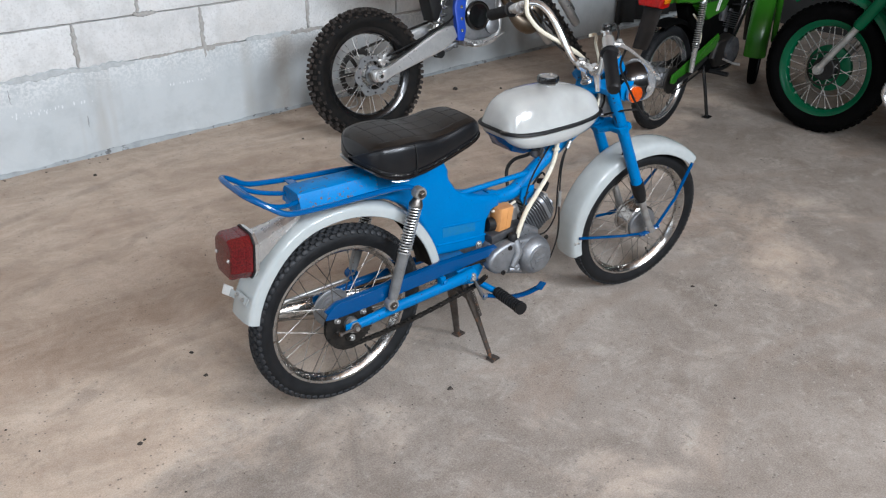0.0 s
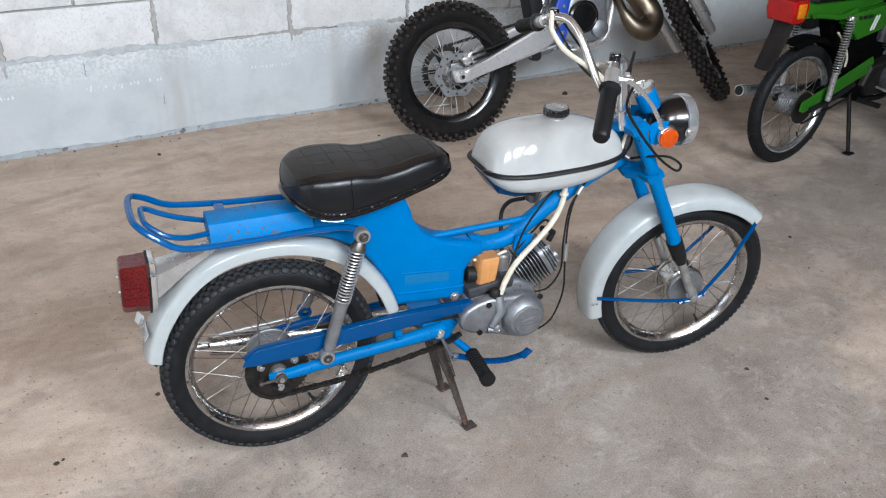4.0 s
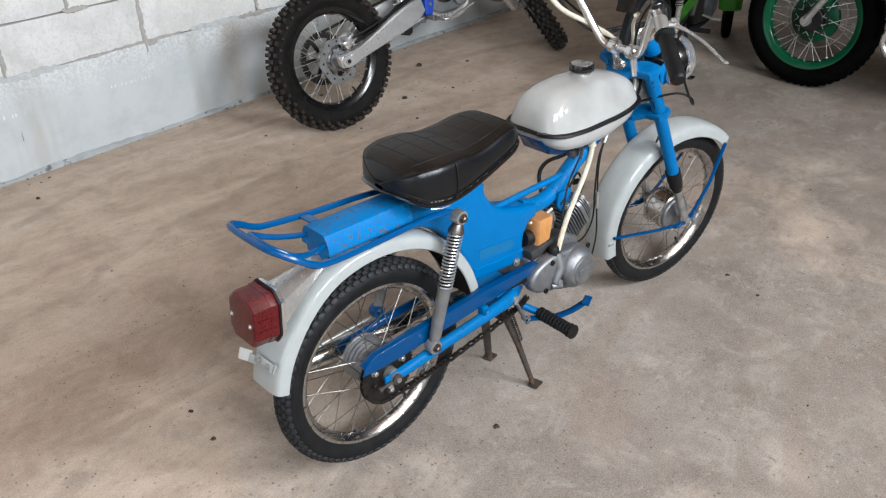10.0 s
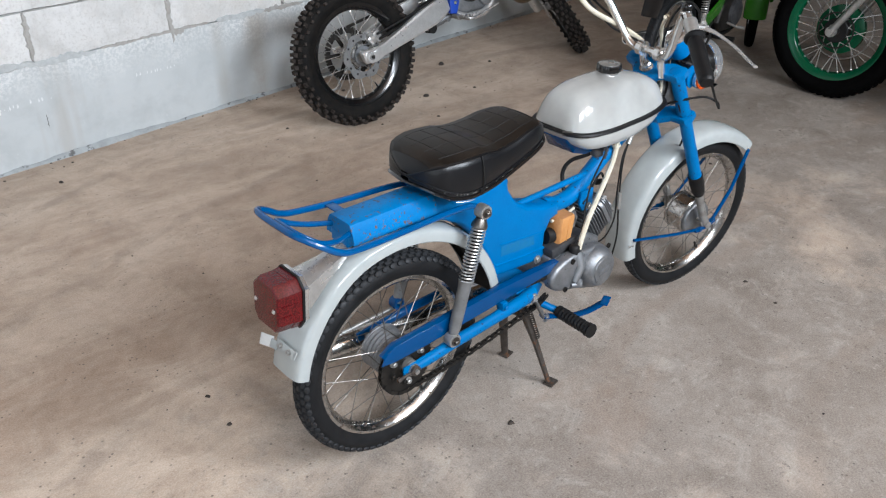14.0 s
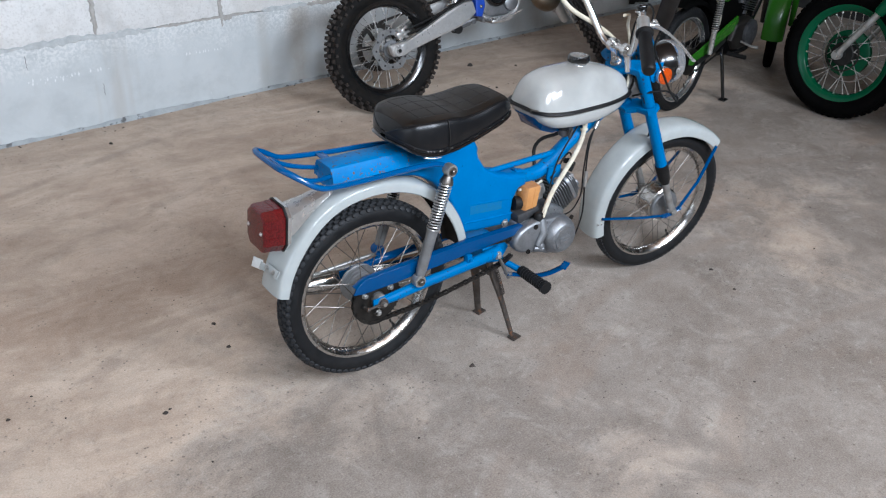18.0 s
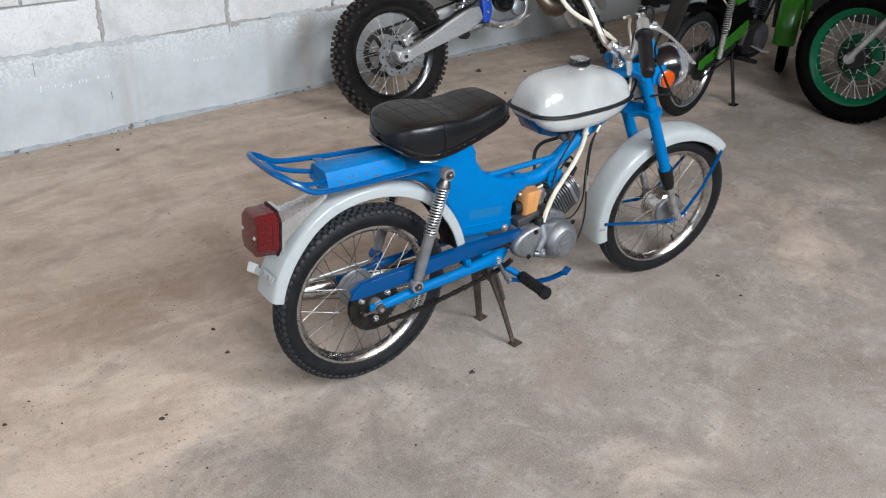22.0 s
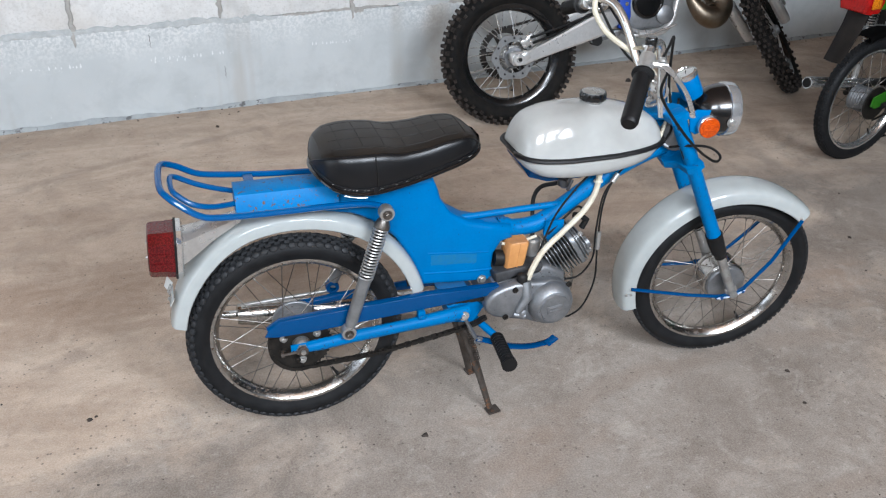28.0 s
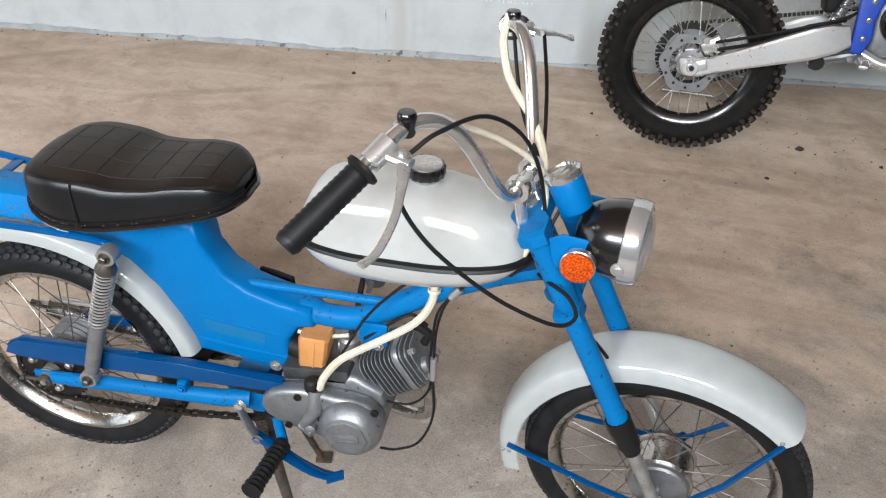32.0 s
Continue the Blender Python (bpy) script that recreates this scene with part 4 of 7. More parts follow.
for x, y, z in hem:
    if random.random() < (0.6 if x < 0.18 else 0.25):
        part("hem_stitch", tube([(x, y - 0.0102, z), (x + random.uniform(0.002, 0.0045), y - 0.0104, z + 0.0004)], 0.00045, 5), STEEL, saddle)
part("worn_trim", tube([(x, y - 0.0085, z - 0.017) for x, y, z in hem if 0.10 < x < 0.155], 0.0011, 6), ALLOY_BRIGHT, saddle, "bare metal trim under the saddle edge")
part("side_seam", tube([(0.172, -0.1222, 0.716), (0.174, -0.1242, 0.735), (0.173, -0.1240, 0.765), (0.171, -0.1215, 0.786), (0.171, -0.1165, 0.797)], 0.0013, 6), BLACK_MATT, saddle)
part("seam_tab", box(0.012, 0.003, 0.016, (0.171, -0.1215, 0.718), (0, 8, 0), r=0.001), VINYL, saddle)


def on_saddle(x, f):
    """A place on the top, f from -1 to 1 across."""
    ring = saddle_ring(x)[6:17]
    ys = [q[1] for q in ring]
    y = f * curve_at(SW, x) * 0.94 - 0.010
    return (x, y, float(np.interp(y, ys, [q[2] for q in ring])) + 0.0012)


for i in range(7):
    x = 0.105 + 0.047 * i
    part("quilt_seam", tube([on_saddle(x, -0.72 + 1.44 * k / 12) for k in range(13)], 0.0010, 5), BLACK_MATT, saddle)
for f in (-0.72, -0.25, 0.25, 0.72):
    part("quilt_seam", tube([on_saddle(0.085 + 0.315 * k / 16, f) for k in range(17)], 0.0010, 5), BLACK_MATT, saddle)

# tank
TW = [(0.526, 0.044), (0.531, 0.059), (0.545, 0.077), (0.58, 0.093), (0.65, 0.101), (0.74, 0.101), (0.81, 0.096), (0.86, 0.083), (0.89, 0.064), (0.903, 0.044), (0.908, 0.024)]
TT = [(0.526, 0.750), (0.531, 0.766), (0.541, 0.789), (0.56, 0.811), (0.585, 0.822), (0.62, 0.830), (0.68, 0.833), (0.74, 0.832), (0.80, 0.822), (0.85, 0.807), (0.885, 0.787), (0.903, 0.765), (0.908, 0.755)]
TS = [(0.526, 0.735), (0.58, 0.733), (0.64, 0.732), (0.74, 0.733), (0.84, 0.737), (0.908, 0.740)]
TB = [(0.526, 0.720), (0.548, 0.696), (0.60, 0.673), (0.70, 0.666), (0.78, 0.674), (0.86, 0.694), (0.908, 0.728)]


def tank_ring(x):
    w, t, s, b = (curve_at(q, x) for q in (TW, TT, TS, TB))
    flank = [(1.0, 0.0), (0.98, 0.08), (0.93, 0.24), (0.862, 0.42), (0.79, 0.59), (0.70, 0.745), (0.60, 0.855), (0.47, 0.93), (0.31, 0.976), (0.15, 0.995), (0.0, 1.0)]
    belly = [(0.985, 0.25), (0.95, 0.55), (0.86, 0.82), (0.70, 0.95), (0.40, 1.0), (0.0, 1.0)]
    half = [(w * a, s + (t - s) * c) for a, c in reversed(flank)] + [(w * a, s - (s - b) * c) for a, c in belly]
    return [(x, -y - 0.002, z) for y, z in half] + [(x, y - 0.002, z) for y, z in reversed(half[1:-1])]


tx = [0.526 + 0.382 * (0.5 - 0.5 * math.cos(math.pi * i / 36)) for i in range(37)]
tank = part("fuel_tank", loft([tank_ring(x) for x in tx]), TANK_WHITE, moped, "glossy off-white fuel tank", angle=70)
side = [(x, curve_at(TW, x) + 0.002, curve_at(TS, x) - 0.002) for x in tx]
part("rubber_strap", tube([(x, -y - 0.002, z) for x, y, z in side] + [(x, y - 0.002, z) for x, y, z in reversed(side)], 0.0095, 8, True, 0.55), GRIP, tank, "black rubber band round the tank seam")
part("filler_neck", xf(lathe([(0.024, 0.0), (0.024, 0.012)], 28), Matrix.Translation((0.727, -0.003, 0.828)) @ Matrix.Rotation(radians(90), 4, "X")), CHROME, tank)
cap_ring = []
for dz, k in ((0.0, 0.97), (0.003, 1.0), (0.014, 1.0), (0.018, 0.95)):
    cap_ring.append([(0.727 + (0.0325 - 0.002 * (0.5 + 0.5 * math.cos(14 * a))) * k * math.cos(a), -0.002 + (0.0325 - 0.002 * (0.5 + 0.5 * math.cos(14 * a))) * k * math.sin(a), 0.838 + dz) for a in [2 * math.pi * i / 84 for i in range(84)]])
cap = part("filler_cap", loft(cap_ring), BLACK, tank, "black ribbed filler cap with a worn metal top")
part("cap_disc", xf(lathe([(0.027, 0), (0.027, 0.001), (0.024, 0.0022), (0.001, 0.0026)], 32), Matrix.Translation((0.727, -0.002, 0.856)) @ Matrix.Rotation(radians(90), 4, "X")), ALLOY_BRIGHT, cap)
# bracket in the darker blue: the shade under the tank is in its colour
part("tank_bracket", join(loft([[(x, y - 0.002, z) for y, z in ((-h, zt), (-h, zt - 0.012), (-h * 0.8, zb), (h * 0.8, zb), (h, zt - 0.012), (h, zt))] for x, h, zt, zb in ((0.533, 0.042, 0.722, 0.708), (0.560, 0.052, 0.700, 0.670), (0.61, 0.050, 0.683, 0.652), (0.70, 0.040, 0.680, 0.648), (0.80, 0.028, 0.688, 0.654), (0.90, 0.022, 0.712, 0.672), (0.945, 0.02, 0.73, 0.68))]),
                          box(0.008, 0.07, 0.024, (0.538, -0.002, 0.714), (0, -24, 0), r=0.003)), BLUE_DEEP_SHADED, moped)
part("strap_buckle", box(0.004, 0.026, 0.014, (0.5240, -0.052, 0.7335), (0, 0, 27), r=0.0015), SPOKE, tank)
part("fuel_tap", join(xf(lathe([(0.012, 0), (0.012, 0.03), (0.017, 0.031), (0.017, 0.048), (0.008, 0.055)], 14), Matrix.Translation((0.655, -0.045, 0.688)) @ Matrix.Rotation(radians(-90), 4, "X")), rod((0.655, -0.045, 0.664), (0.655, -0.072, 0.664), 0.007), box(0.008, 0.006, 0.03, (0.655, -0.074, 0.652), (0, 20, 0), r=0.002)), ALLOY_DARK, moped)

# engine
cover_line = [(0.446, 0.352), (0.450, 0.372), (0.466, 0.390), (0.492, 0.402), (0.525, 0.409), (0.558, 0.408), (0.590, 0.404), (0.622, 0.404), (0.652, 0.396), (0.675, 0.376), (0.683, 0.345), (0.675, 0.310), (0.655, 0.286), (0.622, 0.276), (0.590, 0.281), (0.555, 0.296), (0.515, 0.306), (0.475, 0.318), (0.454, 0.333)]
engine = part("engine_case", plate([(0.46, 0.335), (0.475, 0.40), (0.53, 0.425), (0.62, 0.43), (0.672, 0.40), (0.682, 0.34), (0.668, 0.285), (0.62, 0.264), (0.53, 0.284)], -0.07, 0.085, 0.012), ALLOY, moped, "dull cast aluminium engine")
part("side_cover", plate(cover_line, -0.104, -0.068, 0.011), ALLOY, engine, "cast aluminium clutch side cover", angle=60)
part("clutch_dome", xf(join(lathe([(0.0605, 0.0), (0.0600, -0.007), (0.0565, -0.016), (0.0465, -0.0295), (0.0435, -0.0315), (0.001, -0.032)], 48), lathe([(0.0405, -0.0315), (0.039, -0.0345), (0.001, -0.0350)], 8)), Matrix.Translation((0.621, -0.100, 0.341))), ALLOY, engine, "domed cast clutch cover", angle=50)
badge = part("badge", box(0.046, 0.002, 0.020, (0.622, -0.1355, 0.341), (0, -8, 0), r=0.0008), ALLOY, engine)
for k, w in ((-1, 0.030), (1, 0.036)):
    part("raised_bar", box(w, 0.0016, 0.0035, (0.622, -0.137, 0.341 + 0.0045 * k), (0, -8, 0), r=0.0005), ALLOY, badge)
part("cover_boss", join(tube([(0.553, -0.09, 0.405), (0.555, -0.106, 0.37), (0.532, -0.108, 0.33)], [0.016, 0.014, 0.010], 12), xf(lathe([(0.012, 0), (0.012, -0.014), (0.006, -0.018)], 14), Matrix.Translation((0.545, -0.102, 0.325)) @ Matrix.Rotation(radians(90), 4, "Y")), rod((0.522, -0.104, 0.322), (0.55, -0.112, 0.318), 0.008, 0.011)), ALLOY, engine)
for x, z in ((0.522, 0.394), (0.565, 0.35), (0.500, 0.318), (0.667, 0.389)):
    part("cover_screw", xf(join(lathe([(0.0075, 0.0), (0.0075, -0.004), (0.004, -0.0042), (0.004, -0.002)], 12)), Matrix.Translation((x, -0.1035, z))), GREASE, engine)
part("cable_socket", xf(lathe([(0.014, 0), (0.014, 0.02), (0.010, 0.026), (0.006, 0.028)], 14), Matrix.Translation((0.545, -0.088, 0.402)) @ Matrix.Rotation(radians(90), 4, "X")), BLACK_MATT, engine)
CY = Matrix.Translation((0.640, -0.004, 0.405)) @ Matrix.Rotation(radians(58), 4, "Y")  # cylinder axis is local z
part("barrel", xf(rod((0, 0, -0.02), (0, 0, 0.085), 0.034, None, 20), CY), GREASE, engine)
def rounded_plate(sx, sy, th, z, r):
    """A fin with rounded corners, square to the local z axis."""
    ring = []
    for cx, cy, a0 in ((1, 1, 0), (-1, 1, 90), (-1, -1, 180), (1, -1, 270)):
        for k in range(5):
            a = radians(a0 + 22.5 * k)
            ring.append((cx * (sx / 2 - r) + r * math.cos(a), cy * (sy / 2 - r) + r * math.sin(a)))
    return loft([[(x * q, y * q, z + dz) for x, y in ring] for dz, q in ((-th / 2, 0.985), (-th / 4, 1.0), (th / 4, 1.0), (th / 2, 0.985))])


for i in range(8):
    part("fin", xf(rounded_plate(0.100 - 0.0015 * abs(i - 4), 0.104, 0.0026, 0.006 + 0.0092 * i, 0.022), CY), ALLOY, engine)
head = part("cylinder_head", xf(join(rounded_plate(0.102, 0.106, 0.012, 0.083, 0.024), rounded_plate(0.078, 0.082, 0.016, 0.096, 0.020)), CY), ALLOY, engine)
for i in range(3):
    part("head_fin", xf(rounded_plate(0.100 - 0.008 * i, 0.104 - 0.008 * i, 0.003, 0.094 + 0.0082 * i, 0.024), CY), ALLOY, head)
part("plug_boss", xf(rod((0.012, -0.022, 0.10), (0.012, -0.022, 0.122), 0.017, 0.015, 20), CY), ALLOY, head)
for sx_, sy_ in ((-1, -1), (1, -1), (-1, 1), (1, 1)):
    part("head_nut", xf(rod((sx_ * 0.031, sy_ * 0.033, 0.105), (sx_ * 0.031, sy_ * 0.033, 0.117), 0.006, None, 6), CY), STEEL, head)
part("crankcase_top", box(0.13, 0.10, 0.035, (0.545, -0.02, 0.418), (0, -6, 0), r=0.008), ALLOY_DARK, engine)
part("plug_cap", tube([(0.735, -0.01, 0.492), (0.745, -0.012, 0.515), (0.728, -0.012, 0.528), (0.708, -0.012, 0.532)], 0.0085, 10), BLACK_MATT, moped)
part("carburettor", join(rod((0.575, -0.01, 0.455), (0.625, -0.01, 0.455), 0.015), xf(lathe([(0.017, 0), (0.019, 0.022), (0.019, 0.055), (0.014, 0.06)], 16), Matrix.Translation((0.597, -0.018, 0.425)) @ Matrix.Rotation(radians(90), 4, "X")), box(0.03, 0.02, 0.026, (0.597, -0.018, 0.42), r=0.004)), STEEL, moped)
air = part("air_filter_box", loft([[(0.538 + dx * w + sl, -0.038 + dy * d, z) for dx, dy in ((-1, -0.75), (-0.8, -1), (0.8, -1), (1, -0.75), (1, 0.75), (0.8, 1), (-0.8, 1), (-1, 0.75))] for z, w, d, sl in ((0.404, 0.020, 0.020, -0.006), (0.407, 0.0235, 0.0235, -0.006), (0.450, 0.0265, 0.025, -0.001), (0.497, 0.0285, 0.026, 0.004), (0.502, 0.025, 0.023, 0.004))]), TAN, moped, "tan plastic air filter box", angle=40)
part("box_joint", box(0.0030, 0.0535, 0.090, (0.541, -0.038, 0.453), (0, 6, 0), r=0.001), TAN, air)
part("intake_hose", rod((0.49, -0.03, 0.450), (0.518, -0.034, 0.447), 0.021), BLACK_MATT, moped)
exhaust = part("exhaust", join(tube(smooth_path([(0.70, 0.03, 0.40), (0.735, 0.035, 0.33), (0.735, 0.045, 0.26), (0.68, 0.07, 0.225), (0.55, 0.10, 0.235)]), 0.013, 12), tube([(0.56, 0.10, 0.235), (0.52, 0.105, 0.237), (0.45, 0.11, 0.243), (-0.10, 0.125, 0.285), (-0.14, 0.126, 0.288), (-0.145, 0.126, 0.288)], [0.013, 0.024, 0.031, 0.031, 0.026, 0.011], 20), rod((-0.14, 0.126, 0.288), (-0.19, 0.127, 0.292), 0.010)), RIM_CHROME, moped, "dulled chromed exhaust silencer")
part("exhaust_stay", join(rod((-0.13, 0.118, 0.318), (0.10, 0.112, 0.330), 0.005), rod((-0.16, 0.122, 0.300), (0.06, 0.112, 0.306), 0.004)), STEEL, moped)

# chain and guard
guard_line = [(-0.092, 0.353), (-0.082, 0.372), (-0.055, 0.390), (0.086, 0.397), (0.294, 0.405), (0.487, 0.402), (0.478, 0.378), (0.223, 0.362), (0.03, 0.350), (-0.06, 0.348)]
part("chain_guard", join(plate(guard_line, -0.087, -0.083, 0.0015), tube([(-0.085, -0.076, 0.370), (-0.055, -0.076, 0.389), (0.086, -0.076, 0.396), (0.294, -0.076, 0.404), (0.485, -0.076, 0.401)], 0.010, 6, flat=0.25, up=(0, 0, 1))), BLUE_DEEP_SHADED, moped, "deep blue sheet-metal chain guard")
low = [Vector((-0.012, -0.068, 0.236)), Vector((0.18, -0.072, 0.248)), Vector((0.40, -0.078, 0.286)), Vector((0.455, -0.078, 0.306))]
high = [Vector((-0.01, -0.068, 0.383)), Vector((0.2, -0.072, 0.376)), Vector((0.46, -0.078, 0.366))]
wrap = [RC + Vector((0.0745 * math.cos(radians(a)), -0.062, 0.0745 * math.sin(radians(a)))) for a in range(92, 271, 22)]
for run in (low, high, wrap):
    links = []
    pts = smooth_path(run, 14 if run is not wrap else 2)
    for k in range(len(pts) - 1):
        a, b = pts[k], pts[k + 1]
        n = max(1, round((b - a).length / 0.0125))
        for j in range(n):
            c, d = a.lerp(b, j / n), a.lerp(b, (j + 1) / n)
            t = -math.degrees(math.atan2((d - c).z, (d - c).x))
            mid, wide = (c + d) / 2, 0.009 if (len(links) % 2) else 0.012
            links += [box(0.0145, 0.0015, 0.0085, mid + Vector((0, s * wide / 2, 0)), (0, t, 0), r=0) for s in (-1, 1)] + [rod(c + Vector((0, -0.005, 0)), c + Vector((0, 0.005, 0)), 0.0038, None, 6)]
    part("chain_run", join(*links), GREASE, moped, "oily black drive chain")
for s in (-1, 1):
    # far arm takes the darker blue as painted shade, near arm the lit blue
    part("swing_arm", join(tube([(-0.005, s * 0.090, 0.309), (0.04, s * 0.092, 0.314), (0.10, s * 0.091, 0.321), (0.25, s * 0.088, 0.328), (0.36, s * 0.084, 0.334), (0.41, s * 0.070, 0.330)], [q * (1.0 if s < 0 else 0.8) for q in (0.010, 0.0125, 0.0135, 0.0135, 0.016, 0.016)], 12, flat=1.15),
                           plate([(-0.035, 0.297), (-0.035, 0.322), (0.05, 0.330), (0.05, 0.300)], s * 0.090 - 0.003, s * 0.090 + 0.003, 0.001)), BLUE_WORN if s < 0 else BLUE_DEEP_SHADED, moped, "" if s > 0 else "blue swing arm with worn paint")
part("guard_bracket", join(box(0.018, 0.02, 0.03, (0.285, -0.086, 0.350), r=0.002), bolt((0.285, -0.097, 0.352), (0, -1, 0), 0.006)), BLUE, moped)
part("pivot_bolt", join(bolt((0.396, -0.088, 0.328), (0, -1, 0), 0.009, 0.009), rod((0.396, -0.086, 0.328), (0.396, 0.086, 0.328), 0.012)), ALLOY_BRIGHT, moped)
part("pivot_plate", plate([(0.36, 0.345), (0.43, 0.36), (0.46, 0.33), (0.43, 0.285), (0.37, 0.295)], -0.062, 0.062, 0.004), BLUE, moped)

# suspension units
for s in (-1, 1):
    lo, hi = Vector((0.101, s * 0.104, 0.348)), Vector((0.197, s * 0.098, 0.650))
    at = lambda f: lo.lerp(hi, f)
    unit = part("shock_absorber", tube([at(f) for f in (0.0, 0.05, 0.10, 0.44, 0.47)], [0.010, 0.012, 0.0145, 0.0155, 0.0185], 16), SHOCK, moped, "" if s > 0 else "steel shock absorber with a chromed spring")
    part("spring_cup", tube([at(0.88), at(0.90), at(0.95)], [0.019, 0.019, 0.012], 16), SPOKE, unit)
    part("damper_rod", rod(at(0.46), at(0.95), 0.0105), GREASE, unit)
    part("spring", spring(at(0.47), at(0.89), 0.0166, 0.0021, 17), ALLOY_BRIGHT, unit)
    for f in (0.0, 1.0):
        part("eye", xf(lathe([(0.008, -0.012), (0.0165, -0.012), (0.0175, -0.009), (0.0175, 0.009), (0.0165, 0.012), (0.008, 0.012)], 22, True), Matrix.Translation(at(f))), BLUE_DEEP_SHADED if s > 0 and not f else STEEL, unit)
        part("nut", bolt(at(f) + Vector((0, s * 0.013, 0)), (0, s, 0), 0.0075, 0.009), SPOKE, unit)

# centre stand, pedal and footrest
part("centre_stand", join(*[join(tube([(0.405, s * 0.030, 0.296), (0.42, s * 0.045, 0.235), (0.445, s * 0.062, 0.15), (0.482, s * 0.086, 0.012)], [0.013, 0.017, 0.0125, 0.010], 10, flat=0.7), box(0.036, 0.03, 0.006, (0.490, s * 0.089, 0.005), (0, 0, 10), r=0.002)) for s in (-1, 1)],
                          tube([(0.412, -0.048, 0.245), (0.412, 0.048, 0.245)], 0.013, 10)), RUSTY, moped, "rusty steel centre stand, folded down")
part("stand_spring", spring((0.418, -0.052, 0.275), (0.448, -0.068, 0.165), 0.006, 0.0014, 16), RUSTY, moped)
part("footrest_hanger", join(tube([(0.398, -0.094, 0.322), (0.415, -0.098, 0.285), (0.427, -0.098, 0.262)], [0.008, 0.011, 0.009], 10, flat=0.5), bolt((0.432, -0.104, 0.258), (0, -1, 0), 0.008)), ALLOY, moped)
part("brake_pedal", join(tube(smooth_path([(0.425, -0.098, 0.262), (0.46, -0.102, 0.250), (0.51, -0.118, 0.236), (0.56, -0.138, 0.240), (0.60, -0.156, 0.258)]), 0.0135, 8, flat=0.35), box(0.034, 0.022, 0.005, (0.606, -0.160, 0.264), (0, -16, 20), r=0.002)), BLUE_DEEP_SHADED, moped, "blue steel brake pedal")
part("footrest_bar", join(rod((0.43, -0.02, 0.29), (0.482, -0.098, 0.256), 0.010), rod((0.482, -0.09, 0.256), (0.47, -0.218, 0.262), 0.007)), BLUE, moped)
peg = []
for i in range(22):
    f = i / 21
    c = Vector((0.482, -0.104, 0.256)).lerp(Vector((0.469, -0.226, 0.263)), f)
    peg.append((c, 0.0175 if i in (0, 1) else 0.0165 + (0.0012 if i % 2 else -0.0012) + (0.002 if f > 0.9 else 0)))
part("footrest_rubber", tube([p for p, _ in peg], [r for _, r in peg], 16), GRIP, moped, "black ribbed footrest rubber")
part("kick_pedal", join(tube([(0.455, 0.07, 0.40), (0.455, 0.078, 0.48), (0.452, 0.08, 0.513)], 0.006, 8), tube([(0.455, 0.078, 0.515), (0.42, 0.082, 0.519), (0.388, 0.085, 0.522)], [0.007, 0.0085, 0.008], 10)), BLACK_MATT, moped)

# lights
lens_rings = []
hexa = [(-0.030, 0.056), (0.030, 0.056), (0.050, 0.036), (0.050, -0.033), (0.034, -0.055), (-0.034, -0.055), (-0.050, -0.033), (-0.050, 0.036)]
for d, k in ((0.0, 1.0), (0.020, 0.985), (0.0205, 0.965), (0.050, 0.955), (0.056, 0.92), (0.0585, 0.85), (0.0595, 0.60)):
    lens_rings.append([(-d, y * k, z * k) for y, z in hexa])
TL = Matrix.Translation((-0.260, -0.012, 0.578)) @ Matrix.Rotation(radians(4), 4, "Y")
tail = part("tail_lamp", xf(join(loft([[(x, y * k, z * k) for y, z in hexa] for x, k in ((0.016, 0.86), (0.012, 1.02), (0.002, 1.04))])), TL), CHROME, moped, "red faceted tail lamp on a chromed bracket")
part("tail_lens", xf(loft(lens_rings), TL), RED_LENS, tail, angle=20)
for z in (0.012, -0.012):
    part("lens_rib", xf(box(0.046, 0.1005, 0.0022, (-0.026, 0, z), r=0.0008), TL), RED_LENS, tail)
for y, z in ((-0.034, 0.0), (0.034, 0.0)):
    part("lens_screw", xf(bolt((-0.059, y, z), (-1, 0, 0), 0.0035, 0.003), TL), STEEL, tail)
part("gasket", xf(loft([[(x, y * k, z * k) for y, z in hexa] for x, k in ((0.002, 1.06), (-0.003, 1.06))]), TL), GRIP, tail)
part("lamp_bracket", loft([[(x, y - 0.012, z + dz) for y, dz in ((-w, -h), (-w * 0.96, 0.004), (-w * 0.55, 0.012), (0, 0.014), (w * 0.55, 0.012), (w * 0.96, 0.004), (w, -h))] for x, w, z, h in ((-0.252, 0.046, 0.606, 0.050), (-0.236, 0.042, 0.608, 0.045), (-0.18, 0.030, 0.622, 0.022), (-0.115, 0.018, 0.640, 0.006))]), ALLOY_BRIGHT, moped, "pressed bare-metal tail lamp bracket")
HL = Matrix.Translation((1.054, -0.060, 0.805)) @ Matrix.Rotation(radians(-9.5), 4, "Z") @ Matrix.Rotation(radians(-90), 4, "Z")
lamp = part("headlamp", xf(lathe([(0.006, -0.082), (0.028, -0.078), (0.045, -0.066), (0.056, -0.046), (0.061, -0.022), (0.062, -0.006)], 36), HL), BLACK, moped, "black round headlamp with a chromed rim")
part("lamp_rim", xf(lathe([(0.062, -0.008), (0.066, -0.006), (0.066, 0.012), (0.063, 0.020), (0.057, 0.022), (0.057, 0.016)], 40), HL), RIM_BRIGHT, lamp)
part("lamp_glass", xf(lathe([(0.058, 0.018), (0.045, 0.026), (0.025, 0.031), (0.001, 0.033)], 36), HL), CLEAR_LENS, lamp)
part("lamp_screw", bolt((1.040, -0.121, 0.794), (0, -1, 0), 0.008), STEEL, lamp)
